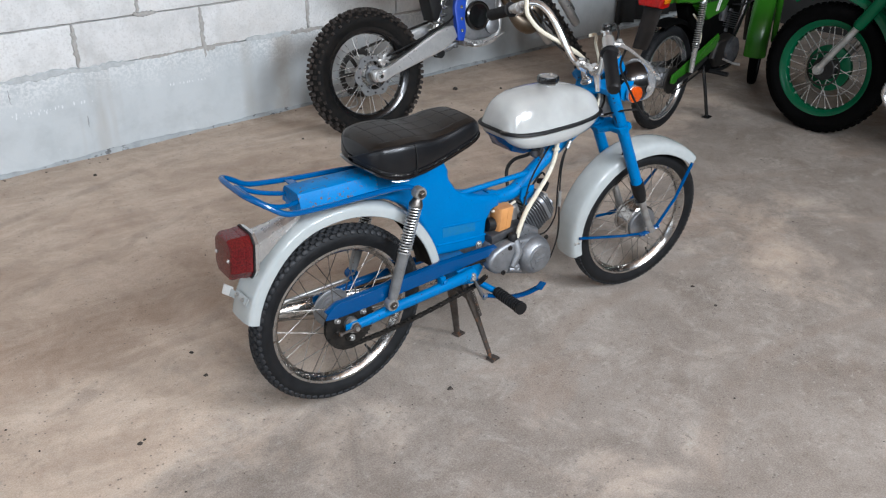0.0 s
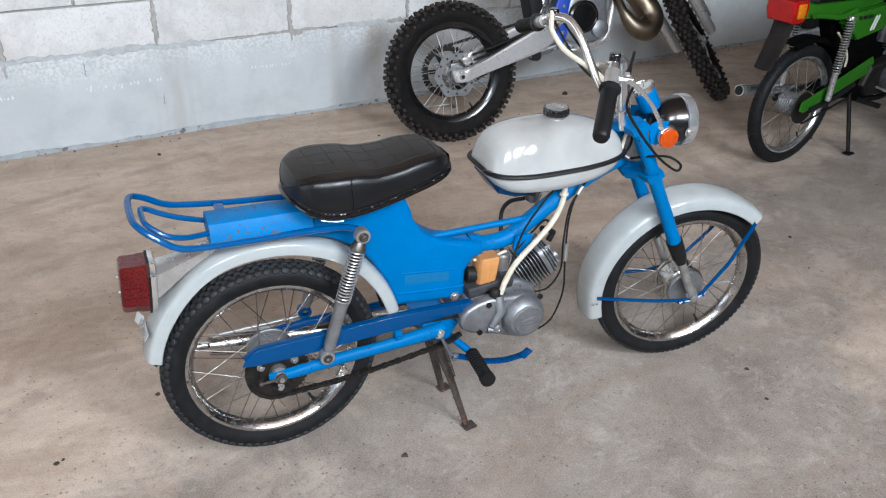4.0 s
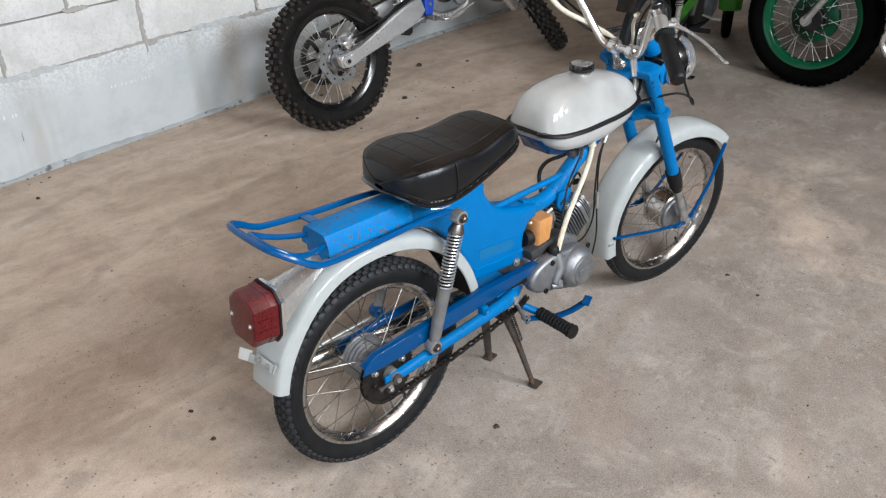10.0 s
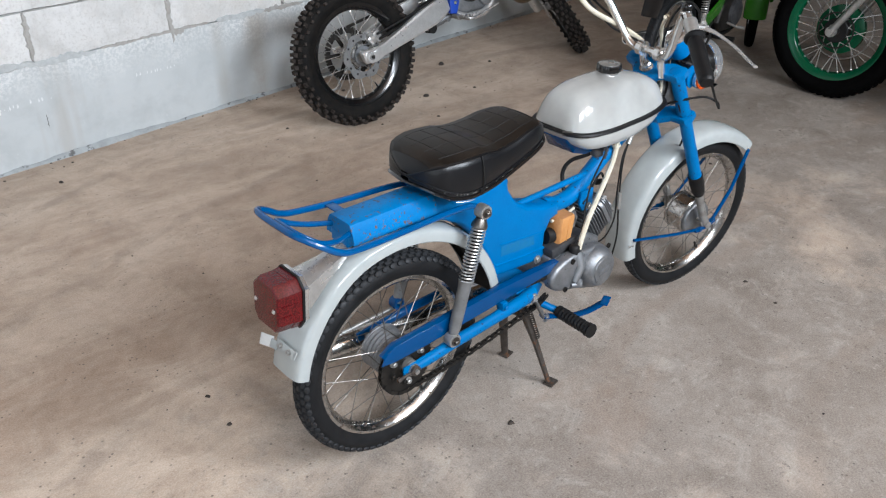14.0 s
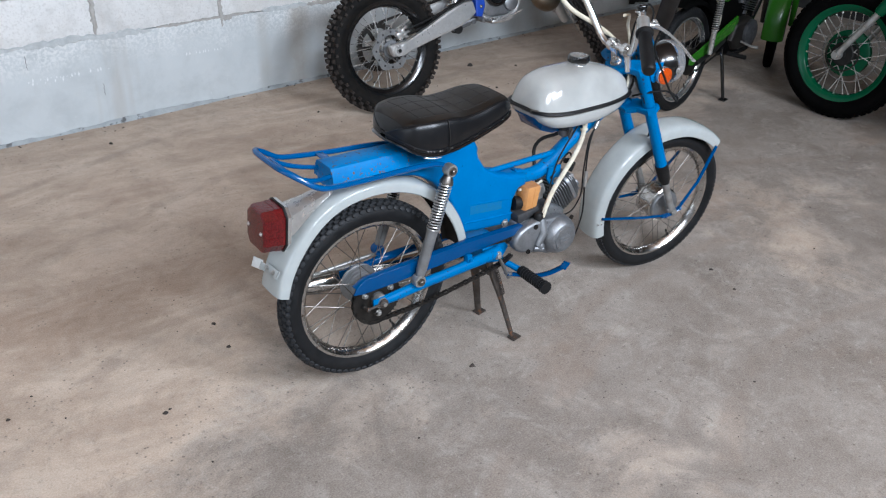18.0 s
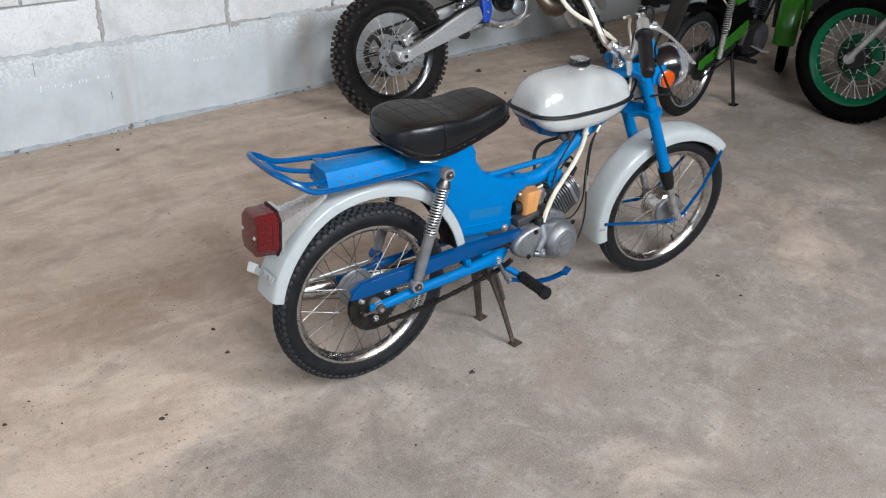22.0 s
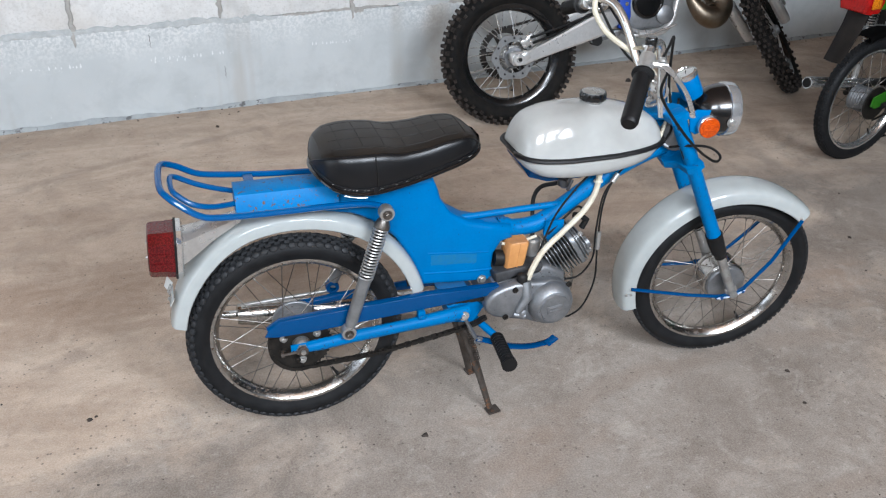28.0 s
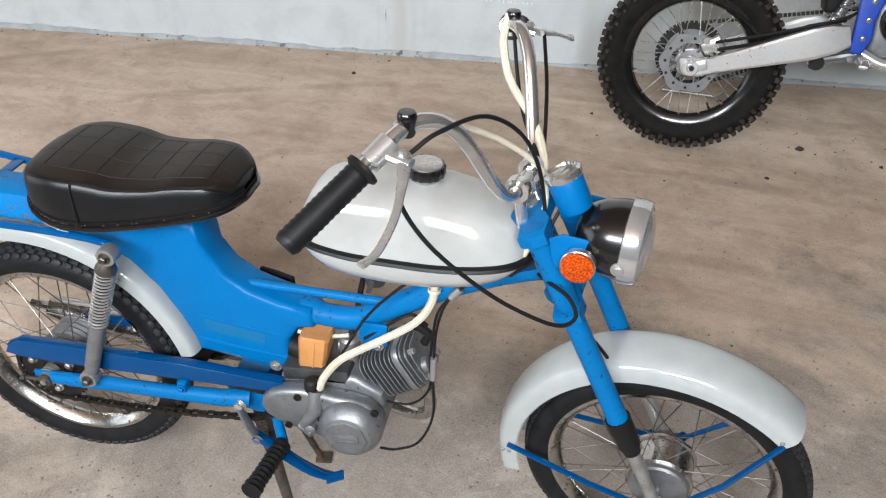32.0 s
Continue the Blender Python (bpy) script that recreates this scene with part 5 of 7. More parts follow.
for y in (-0.098, 0.03):
    part("lamp_arm", plate([(0.935, 0.815), (0.955, 0.825), (1.045, 0.815), (1.055, 0.80), (1.04, 0.788), (0.96, 0.762), (0.945, 0.772)], y - 0.002, y + 0.002, 0.001), BLUE, moped)
IN = Matrix.Translation((0.982, -0.116, 0.786)) @ Matrix.Rotation(radians(-6), 4, "Z")
refl = part("side_reflector", xf(lathe([(0.0265, 0.008), (0.0265, -0.002), (0.024, -0.004)], 28), IN), CHROME, moped, "round orange side reflector")
part("reflector_lens", xf(lathe([(0.025, -0.002), (0.025, -0.008), (0.021, -0.010), (0.001, -0.011)], 28), IN), ORANGE_LENS, refl)
SP = Matrix.Translation((0.966, -0.050, 0.848)) @ Vector((0, 1, 0)).rotation_difference(Vector((-0.46, 0.10, 0.86))).to_matrix().to_4x4() @ Matrix.Scale(0.80, 4)
speedo = part("speedometer", xf(lathe([(0.018, -0.01), (0.030, -0.008), (0.033, 0.0), (0.034, 0.062), (0.032, 0.066)], 32), SP), BLUE, moped, "speedometer in a blue drum housing")
part("dial_bezel", xf(lathe([(0.0345, 0.058), (0.036, 0.062), (0.036, 0.072), (0.031, 0.076), (0.029, 0.072)], 32), SP), CHROME, speedo)
part("dial", xf(lathe([(0.030, 0.070), (0.001, 0.071)], 32), SP), ALLOY_BRIGHT, speedo)
part("needle", xf(box(0.020, 0.001, 0.002, (0.006, 0.072, 0), (0, 30, 0), r=0), SP), BLACK_MATT, speedo)

# handlebar; it is turned a little to the right with the fork
HB = Matrix.Translation((0.884, -0.014, 0.860)) @ Matrix.Rotation(radians(-11), 4, "Z")
right_bar = [(0.0, -0.036, 0.0), (-0.008, -0.064, 0.004), (-0.022, -0.094, 0.040), (-0.045, -0.132, 0.108), (-0.062, -0.157, 0.143), (-0.082, -0.180, 0.160), (-0.106, -0.210, 0.157), (-0.138, -0.276, 0.118), (-0.186, -0.370, 0.057)]
bar = right_bar[::-1] + [(0, 0, 0)] + [(x + k, -y, z + 0.8 * k) for (x, y, z), k in zip(right_bar, (0, 0, 0, 0, 0, 0, 0, 0.018, 0.045))]
path = [HB @ Vector(p) for p in smooth_path(bar, 6)]
handlebar = part("handlebar", tube(path, 0.0108, 14), CHROME, moped, "chromed high-rise handlebar")
for s in (-1, 1):
    clamp = Vector((0.0, s * 0.034, 0.0))
    part("bar_clamp", xf(join(xf(lathe([(0.0115, -0.009), (0.020, -0.009), (0.020, 0.009), (0.0115, 0.009)], 20, True), Matrix.Translation(clamp)), rod(clamp + Vector((0.004, 0, -0.012)), clamp + Vector((0.016, 0, -0.064)), 0.010)), HB), CHROME, moped)
    e0, e1 = Vector((-0.120, s * 0.240, 0.139)), Vector((-0.184, s * 0.366, 0.059))
    if s > 0:
        e1 += Vector((0.045, 0, 0.036))
    d = (e1 - e0).normalized()
    # the right grip sits on a twist sleeve
    ribs = []
    for i in range(30):
        f = i / 29
        ribs.append((HB @ (e0 + (e1 - e0) * (0.22 + 0.85 * f)), (0.024 if f < 0.05 else 0.0178 + (0.0007 if i % 2 else -0.0007)) * (0.80 if f > 0.97 else 1.0)))
    grip = part("grip", tube([p for p, _ in ribs], [r for _, r in ribs], 18), GRIP, moped, "black ribbed rubber grip")
    part("lever_perch", xf(join(tube([e0 - d * 0.012, e0 + d * 0.026], [0.0165, 0.0155], 16), tube([e0 + d * 0.004, e0 + d * 0.008 + Vector((0.045, s * 0.002, -0.004))], [0.012, 0.010], 10, flat=0.7), bolt(e0 + d * 0.010 + Vector((0.034, 0, 0.007)), (0, 0, 1), 0.006)), HB), ALLOY_BRIGHT, moped)
    p0 = e0 + d * 0.008 + Vector((0.034 if s < 0 else 0.052, 0, -0.002))
    part("brake_lever", xf(tube(smooth_path([p0, p0 + Vector((0.014, s * 0.034, -0.010)), p0 + Vector((0.026, s * 0.080, -0.030)), p0 + Vector((0.026, s * 0.125, -0.050)), p0 + Vector((0.018, s * 0.153, -0.055))]), [0.0105 - 0.0050 * min(1, i / 9) if i < 23 else 0.0062 for i in range(25)], 10, flat=0.55), HB), ALLOY_BRIGHT, moped, "polished aluminium hand lever" if s < 0 else "")
    sw = Vector((-0.104, s * 0.206, 0.168))
    switch = part("bar_switch", xf(lathe([(0.002, 0.016), (0.0105, 0.0155), (0.0125, 0.013), (0.0130, 0.006), (0.0122, 0.0045), (0.0122, -0.013), (0.010, -0.018), (0.002, -0.018)], 24), HB @ Matrix.Translation(sw + Vector((0, 0, -0.004))) @ Matrix.Rotation(radians(90), 4, "X")), BLACK, moped, "black round handlebar switch")
    part("switch_button", xf(box(0.010, 0.012, 0.006, sw + Vector((-0.013, 0, -0.008)), r=0.002), HB), STEEL, switch)

# cables
BRAKE_LOOP = [(0.752, -0.262, 0.985), (0.750, -0.252, 0.935), (0.794, -0.250, 0.872), (0.870, -0.228, 0.796), (0.940, -0.202, 0.744), (0.975, -0.185, 0.728), (0.990, -0.168, 0.735), (0.975, -0.140, 0.745), (0.945, -0.100, 0.735), (0.925, -0.055, 0.715)]
CAB = [
    ("white_sleeve", [(0.560, -0.090, 0.412), (0.572, -0.089, 0.445), (0.603, -0.080, 0.486), (0.665, -0.056, 0.520), (0.722, -0.036, 0.556), (0.750, -0.032, 0.605), (0.756, -0.033, 0.665)], 0.0074, CREAM),
    ("white_cable", [(0.735, -0.145, 1.0), (0.79, -0.115, 0.988), (0.855, -0.058, 0.940), (0.912, -0.024, 0.878), (0.918, -0.035, 0.80), (0.895, -0.052, 0.735)], 0.0045, CREAM),
    ("white_cable", [(0.815, 0.205, 1.035), (0.810, 0.198, 1.005), (0.812, 0.188, 0.982), (0.832, 0.150, 0.943), (0.881, 0.090, 0.905), (0.905, 0.04, 0.875), (0.915, 0.0, 0.84)], 0.0070, CREAM),
    ("throttle_cable", [(0.755, -0.226, 0.998), (0.785, -0.200, 1.018), (0.835, -0.135, 1.016), (0.882, -0.065, 0.955), (0.912, -0.030, 0.865), (0.925, -0.05, 0.76), (0.88, -0.05, 0.70)], 0.0032, CABLE),
    ("brake_cable", BRAKE_LOOP, 0.0032, CABLE),
    ("clutch_cable", [(0.823, 0.21, 1.01), (0.844, 0.15, 0.945), (0.866, 0.10, 0.90), (0.903, 0.03, 0.868), (0.93, 0.01, 0.83)], 0.0032, CABLE),
    ("brake_cable", [(0.871, 0.245, 0.995), (0.889, 0.17, 0.942), (0.899, 0.10, 0.905), (0.908, 0.03, 0.866), (0.93, 0.0, 0.83)], 0.0032, CABLE),
    ("clutch_cable", [(0.86, -0.03, 0.70), (0.79, -0.045, 0.64), (0.765, -0.05, 0.57), (0.762, -0.055, 0.46), (0.765, -0.058, 0.36), (0.74, -0.06, 0.285), (0.70, -0.07, 0.265), (0.67, -0.08, 0.272)], 0.0025, CABLE),
    ("wire", [(0.80, -0.045, 0.65), (0.765, -0.048, 0.60), (0.755, -0.05, 0.50), (0.755, -0.05, 0.42), (0.72, -0.05, 0.372), (0.66, -0.055, 0.375), (0.62, -0.06, 0.39)], 0.0024, CABLE),
    ("wire", [(0.745, -0.030, 0.668), (0.69, -0.045, 0.628), (0.640, -0.050, 0.565), (0.608, -0.062, 0.505), (0.578, -0.080, 0.450), (0.548, -0.088, 0.424)], 0.0026, CABLE),
    ("wire", [(0.74, -0.012, 0.535), (0.71, -0.02, 0.56), (0.66, -0.03, 0.525), (0.63, -0.035, 0.50)], 0.003, CABLE),
    ("fuel_hose", [(0.655, -0.040, 0.648), (0.642, -0.022, 0.634), (0.622, 0.012, 0.612), (0.610, 0.026, 0.578), (0.604, 0.012, 0.530), (0.598, -0.012, 0.487)], 0.0055, BLACK_MATT),
    ("white_cable", [(0.505, -0.036, 0.492), (0.545, -0.034, 0.486), (0.60, -0.03, 0.497)], 0.004, CREAM),
    ("speedometer_cable", [(0.945, -0.03, 0.83), (0.93, -0.06, 0.78), (0.95, -0.085, 0.70), (1.03, -0.06, 0.60), (1.10, 0.02, 0.45)], 0.003, CABLE),
]
for n, pts, r, mt in CAB:
    part(n, tube(smooth_path(pts, 7), r, 8), mt, moped)
part("cable_tie", xf(lathe([(0.0095, -0.003), (0.0115, -0.003), (0.0115, 0.003), (0.0095, 0.003)], 14, True), Matrix.Translation((0.754, -0.032, 0.632)) @ Matrix.Rotation(radians(80), 4, "X")), CREAM, moped)
part("cable_joint", rod((0.762, -0.055, 0.50), (0.762, -0.056, 0.45), 0.006), STEEL, moped)
part("cable_joint", rod((0.80, -0.043, 0.652), (0.785, -0.046, 0.632), 0.007), STEEL, moped)


# ---- the dirt bike by the wall ----
DB = Matrix.Translation((1.287, 1.860, 0)) @ Matrix.Rotation(radians(-3), 4, "Z") @ Matrix.Rotation(radians(-9), 4, "X")
dirt = thing("dirt_bike", DB, "blue and silver motocross bike parked along the block wall", "motorcycle")
KNOB_ROWS = [(-0.013, 0.000, 0.020, 0.019, 0.013, 0.0, 0.0), (0.013, 0.000, 0.020, 0.019, 0.013, 0.0, 0.0), (0.0, 0.0, 0.020, 0.018, 0.013, 0.5, 0.0), (-0.034, 0.010, 0.021, 0.017, 0.013, 0.5, 0.75), (0.034, 0.010, 0.021, 0.017, 0.013, 0.5, -0.75),
             (-0.046, 0.026, 0.017, 0.015, 0.011, 0.0, 1.25), (0.046, 0.026, 0.017, 0.015, 0.011, 0.0, -1.25)]
dr = wheel("rear_wheel", dirt, Matrix.Translation((0, 0, 0.334)), 0.333, 0.047, 0.013, KNOB_ROWS, 36, RUBBER_MUD, BLACK, (0.044, 0.052), ALLOY_BRIGHT, 32, 0.0018, "black-rimmed wheel with a knobbly tyre", ALLOY_BRIGHT, 0.028, tread_mat=KNOB)


def wavy_disc(r0, r1, y, th, waves, amp, seg=120):
    vs, fs = [], []
    for k, (rr, yy) in enumerate(((r0, y - th), (r1, y - th), (r1, y + th), (r0, y + th))):
        for j in range(seg):
            a = 2 * math.pi * j / seg
            r = rr + (amp * math.cos(waves * a) if rr == r1 else 0)
            vs.append((r * math.cos(a), yy, r * math.sin(a)))
    for i in range(4):
        for j in range(seg):
            n = (i + 1) % 4
            fs.append((i * seg + j, i * seg + (j + 1) % seg, n * seg + (j + 1) % seg, n * seg + j))
    return vs, fs


disc = part("brake_disc", wavy_disc(0.072, 0.104, -0.072, 0.0018, 6, 0.006), SHOCK, dr, "wavy grey steel brake disc")
part("disc_carrier", lathe([(0.030, -0.075), (0.046, -0.075), (0.046, -0.069), (0.030, -0.069)], 32, True), ALLOY, disc)
for k in range(6):
    a = math.pi / 3 * k
    part("carrier_arm", box(0.040, 0.0035, 0.008, (0.060 * math.cos(a), -0.072, 0.060 * math.sin(a)), (0, -math.degrees(a) + 28, 0), r=0.001), ALLOY_DARK, disc)
for k in range(12):
    a = math.pi / 6 * k
    part("disc_hole", rod((0.088 * math.cos(a), -0.0745, 0.088 * math.sin(a)), (0.088 * math.cos(a), -0.0742, 0.088 * math.sin(a)), 0.0055, None, 10), BLACK_MATT, disc)
part("hub_flange", lathe([(0.030, -0.062), (0.050, -0.060), (0.053, -0.054), (0.044, -0.030)], 36), ALLOY_BRIGHT, dr)
part("sprocket", join(lathe([(0.095, 0.066), (0.118, 0.066), (0.118, 0.071), (0.095, 0.071)], 50, True), *[box(0.07, 0.005, 0.02, (0.075 * math.cos(a), 0.068, 0.075 * math.sin(a)), (0, -math.degrees(a), 0), r=0.001) for a in [math.pi / 3 * i for i in range(6)]],
                      *[box(0.010, 0.005, 0.012, (0.121 * math.cos(a), 0.068, 0.121 * math.sin(a)), (0, -math.degrees(a), 0), r=0.002) for a in [2 * math.pi * i / 48 for i in range(48)]]), GREASE, dr)
part("axle", join(rod((0, -0.14, 0), (0, 0.14, 0), 0.010), lathe([(0.008, -0.153), (0.014, -0.153), (0.014, -0.140), (0.008, -0.140)], 20, True)), STEEL, dr)
part("caliper", join(box(0.075, 0.04, 0.045, (0.062, -0.078, 0.075), (0, -35, 0), r=0.008), rod((0.04, -0.10, 0.09), (0.04, -0.075, 0.09), 0.012), rod((0.08, -0.10, 0.065), (0.08, -0.075, 0.065), 0.012)), ALLOY_BRIGHT, dr)


def arm(s):
    rings = []
    for x, z, h, t, y in ((-0.035, 0.334, 0.020, 0.013, 0.125), (-0.03, 0.334, 0.028, 0.016, 0.125), (0.02, 0.336, 0.030, 0.018, 0.124), (0.07, 0.348, 0.024, 0.016, 0.120), (0.16, 0.380, 0.030, 0.018, 0.116), (0.30, 0.432, 0.042, 0.021, 0.112), (0.38, 0.462, 0.048, 0.022, 0.110), (0.44, 0.484, 0.044, 0.022, 0.106), (0.49, 0.50, 0.030, 0.018, 0.10)):
        rings.append([(x - dz * 0.35, s * y + dy, z + dz) for dy, dz in ((-t, -h * 0.8), (-t * 0.8, -h), (t * 0.8, -h), (t, -h * 0.8), (t, h * 0.8), (t * 0.8, h), (-t * 0.8, h), (-t, h * 0.8))])
    return loft(rings)


for s in (-1, 1):
    sa = part("swing_arm", arm(s), SATIN, dirt, "polished aluminium swing arm", angle=18)
    part("axle_hole", rod((0.004, s * 0.148, 0.334), (0.004, s * 0.154, 0.334), 0.009), BLACK_MATT, sa)
    part("axle_block", join(xf(lathe([(0.010, -0.007), (0.026, -0.007), (0.028, -0.004), (0.028, 0.006)], 24), Matrix.Translation((0.0, s * 0.143, 0.334))), box(0.050, 0.010, 0.036, (0.030, s * 0.141, 0.345), (0, -20, 0), r=0.0045)), SATIN, sa)
for z0, z1 in ((0.456, 0.585), (0.214, 0.500)):
    part("drive_chain", join(*[box(0.011, 0.012, 0.012, (0.02 + 0.0145 * k, 0.068, z0 + (z1 - z0) * k / 41), (0, -math.degrees(math.atan2(z1 - z0, 0.6)), 0), r=0) for k in range(42)]), GREASE, dirt)
part("brake_hose", tube(smooth_path([(0.07, -0.105, 0.425), (0.16, -0.125, 0.455), (0.30, -0.128, 0.500), (0.44, -0.120, 0.550), (0.50, -0.10, 0.58)]), 0.0055, 8), CABLE, dirt)
part("chain_slider", tube([(0.08, -0.10, 0.40), (0.2, -0.10, 0.435), (0.36, -0.09, 0.515), (0.47, -0.08, 0.545)], 0.012, 8, flat=0.5), BLACK_MATT, dirt)
part("linkage", join(box(0.10, 0.05, 0.035, (0.46, -0.03, 0.405), (0, -14, 0), r=0.008), rod((0.40, -0.07, 0.395), (0.40, 0.07, 0.395), 0.018), rod((0.52, -0.07, 0.42), (0.52, 0.07, 0.42), 0.014), tube([(0.40, -0.06, 0.395), (0.52, -0.06, 0.43), (0.60, -0.08, 0.43)], 0.012, 8)), ALLOY, dirt)
part("linkage_knuckle", join(rod((0.415, -0.075, 0.392), (0.415, -0.035, 0.392), 0.026), rod((0.40, -0.078, 0.38), (0.40, -0.04, 0.38), 0.010)), BLACK_MATT, dirt)
part("foot_peg", join(box(0.03, 0.10, 0.014, (0.535, -0.20, 0.43), (0, 0, -12), r=0.003), rod((0.53, -0.15, 0.43), (0.535, -0.1, 0.435), 0.014), *[box(0.006, 0.012, 0.012, (0.522 + 0.024 * (i % 2), -0.17 - 0.012 * i, 0.44), r=0.001) for i in range(6)]), STEEL, dirt)
part("brake_pedal", tube(smooth_path([(0.545, -0.13, 0.425), (0.62, -0.14, 0.412), (0.72, -0.145, 0.44), (0.78, -0.15, 0.46)]), 0.008, 8, flat=0.7), ALLOY_BRIGHT, dirt)
frame_plate = plate([(0.50, 0.450), (0.535, 0.445), (0.555, 0.50), (0.55, 0.56), (0.565, 0.64), (0.60, 0.78), (0.55, 0.80), (0.515, 0.70), (0.49, 0.62), (0.495, 0.52)], -0.128, -0.095, 0.008)
part("frame_guard", frame_plate, SIDE_BLUE, dirt, "royal blue plastic frame guard")
for x, z in ((0.525, 0.50), (0.528, 0.56), (0.53, 0.62)):
    part("guard_bolt", bolt((x, -0.129, z), (0, -1, 0), 0.006), CHROME, dirt)
for s in (-1, 1):
    part("frame_cradle", tube(smooth_path([(0.54, s * 0.09, 0.445), (0.62, s * 0.10, 0.418), (0.72, s * 0.10, 0.425), (0.78, s * 0.095, 0.47), (0.82, s * 0.07, 0.58), (0.90, s * 0.03, 0.86)]), 0.018, 12), SATIN, dirt)
    part("frame_spar", tube(smooth_path([(0.53, s * 0.09, 0.62), (0.58, s * 0.10, 0.82), (0.76, s * 0.10, 0.92), (0.98, s * 0.03, 1.0)]), 0.030, 10, flat=0.6), ALLOY, dirt)
engine2 = part("engine", join(plate([(0.55, 0.46), (0.60, 0.43), (0.74, 0.44), (0.79, 0.52), (0.78, 0.64), (0.70, 0.70), (0.60, 0.69), (0.55, 0.60)], -0.10, 0.10, 0.02)), ALLOY, dirt)
part("clutch_cover", xf(lathe([(0.078, 0.0), (0.076, -0.018), (0.066, -0.024), (0.060, -0.020), (0.001, -0.022)], 40), Matrix.Translation((0.645, -0.10, 0.565))), BLACK, engine2, "black round clutch cover")
part("ignition_cover", xf(lathe([(0.045, 0.0), (0.044, -0.018), (0.036, -0.023), (0.001, -0.024)], 32), Matrix.Translation((0.735, -0.10, 0.505))), ALLOY, engine2)
part("cylinder", join(*[box(0.13 - 0.003 * i, 0.14, 0.006, (0.70 + 0.006 * i, 0, 0.72 + 0.016 * i), (0, 12, 0), r=0.002) for i in range(8)], box(0.10, 0.10, 0.17, (0.715, 0, 0.78), (0, 12, 0), r=0.01)), ALLOY, engine2)
part("rear_shock", join(spring((0.44, 0.0, 0.50), (0.52, 0.0, 0.76), 0.040, 0.006, 7), rod((0.43, 0, 0.46), (0.53, 0, 0.80), 0.022)), CHROME, dirt)
part("expansion_pipe", tube(smooth_path([(0.79, -0.02, 0.72), (0.90, -0.03, 0.70), (1.00, -0.05, 0.62), (1.04, -0.08, 0.54), (1.00, -0.11, 0.485), (0.93, -0.12, 0.50), (0.86, -0.11, 0.58), (0.78, -0.12, 0.72)], 6), [0.022 + 0.040 * math.sin(math.pi * min(1, i / 36)) ** 0.8 for i in range(43)], 18), BROWN_PIPE, dirt, "heat-browned steel expansion exhaust")
part("mud_flap", plate([(0.40, 0.56), (0.43, 0.56), (0.46, 0.62), (0.44, 0.90), (0.38, 0.90), (0.38, 0.66)], -0.055, 0.055, 0.01), BLACK_MATT, dirt)
part("rear_mudguard", loft([[(x, y, z - 0.10 * (y / w) ** 2 * w) for y in [w * k / 4 for k in range(-4, 5)]] + [(x, y, z - 0.006 - 0.10 * (y / w) ** 2 * w) for y in [w * k / 4 for k in range(4, -5, -1)]] for x, z, w in ((-0.36, 0.99, 0.07), (-0.34, 0.985, 0.09), (-0.1, 0.93, 0.10), (0.15, 0.91, 0.10), (0.36, 0.92, 0.09))]), WHITE_PLASTIC, dirt)
for s in (-1, 1):
    part("side_panel", plate([(0.12, 0.80), (0.36, 0.68), (0.52, 0.70), (0.56, 0.84), (0.40, 0.92), (0.10, 0.92)], s * 0.115 - 0.006, s * 0.115 + 0.006, 0.004), WHITE_PLASTIC, dirt)
    part("radiator_shroud", plate([(0.72, 0.86), (0.80, 0.74), (0.96, 0.76), (1.10, 0.92), (1.02, 1.02), (0.78, 1.0)], s * 0.15 - 0.006, s * 0.15 + 0.006, 0.004), SIDE_BLUE, dirt)
part("seat", loft([[(x, y, z + dz) for y, dz in ((-w, -0.06), (-w, -0.01), (-w * 0.7, 0.01), (w * 0.7, 0.01), (w, -0.01), (w, -0.06))] for x, w, z in ((-0.1, 0.08, 0.98), (0.2, 0.085, 0.96), (0.5, 0.07, 0.95), (0.75, 0.055, 1.0), (0.92, 0.04, 1.06))]), VINYL, dirt)
# front end, turned to the left
DF = DB.inverted() @ Matrix.Translation((2.862, 2.078, 0.297)) @ Matrix.Rotation(radians(54.6), 4, "Z") @ Matrix.Rotation(radians(-35), 4, "X")
df = wheel("front_wheel", dirt, DF, 0.350, 0.042, 0.013, [(y * 0.88, d, l, w2 * 0.9, h, sh, tl) for y, d, l, w2, h, sh, tl in KNOB_ROWS], 38, RUBBER_MUD, BLACK, (0.030, 0.045), ALLOY, 36, 0.002, "knobbly front wheel turned towards the wall", STEEL, 0.018, tread_mat=KNOB)
for s in (-1, 1):
    part("fork_leg", xf(join(tube([(-0.012, s * 0.10, 0.022), (-0.022, s * 0.10, 0.05), (-0.13, s * 0.10, 0.30), (-0.14, s * 0.10, 0.31)], [0.024, 0.028, 0.028, 0.030], 16), rod((-0.12, s * 0.10, 0.28), (-0.36, s * 0.10, 0.76), 0.024)), DF), SATIN, dirt)
    part("fork_guard", xf(loft([[(x + dx, s * 0.10 + dy * s, z) for dx, dy in ((0.022, -0.012), (0.026, 0.014), (0.0, 0.040), (-0.022, 0.034), (-0.018, 0.030), (0.0, 0.035), (0.021, 0.011), (0.017, -0.012))] for x, z in ((-0.03, 0.11), (-0.08, 0.22), (-0.15, 0.36))]), DF), ALLOY_BRIGHT, dirt)
part("front_brake_disc", xf(wavy_disc(0.10, 0.13, 0.065, 0.002, 8, 0.006), DF), ALLOY_BRIGHT, dirt)
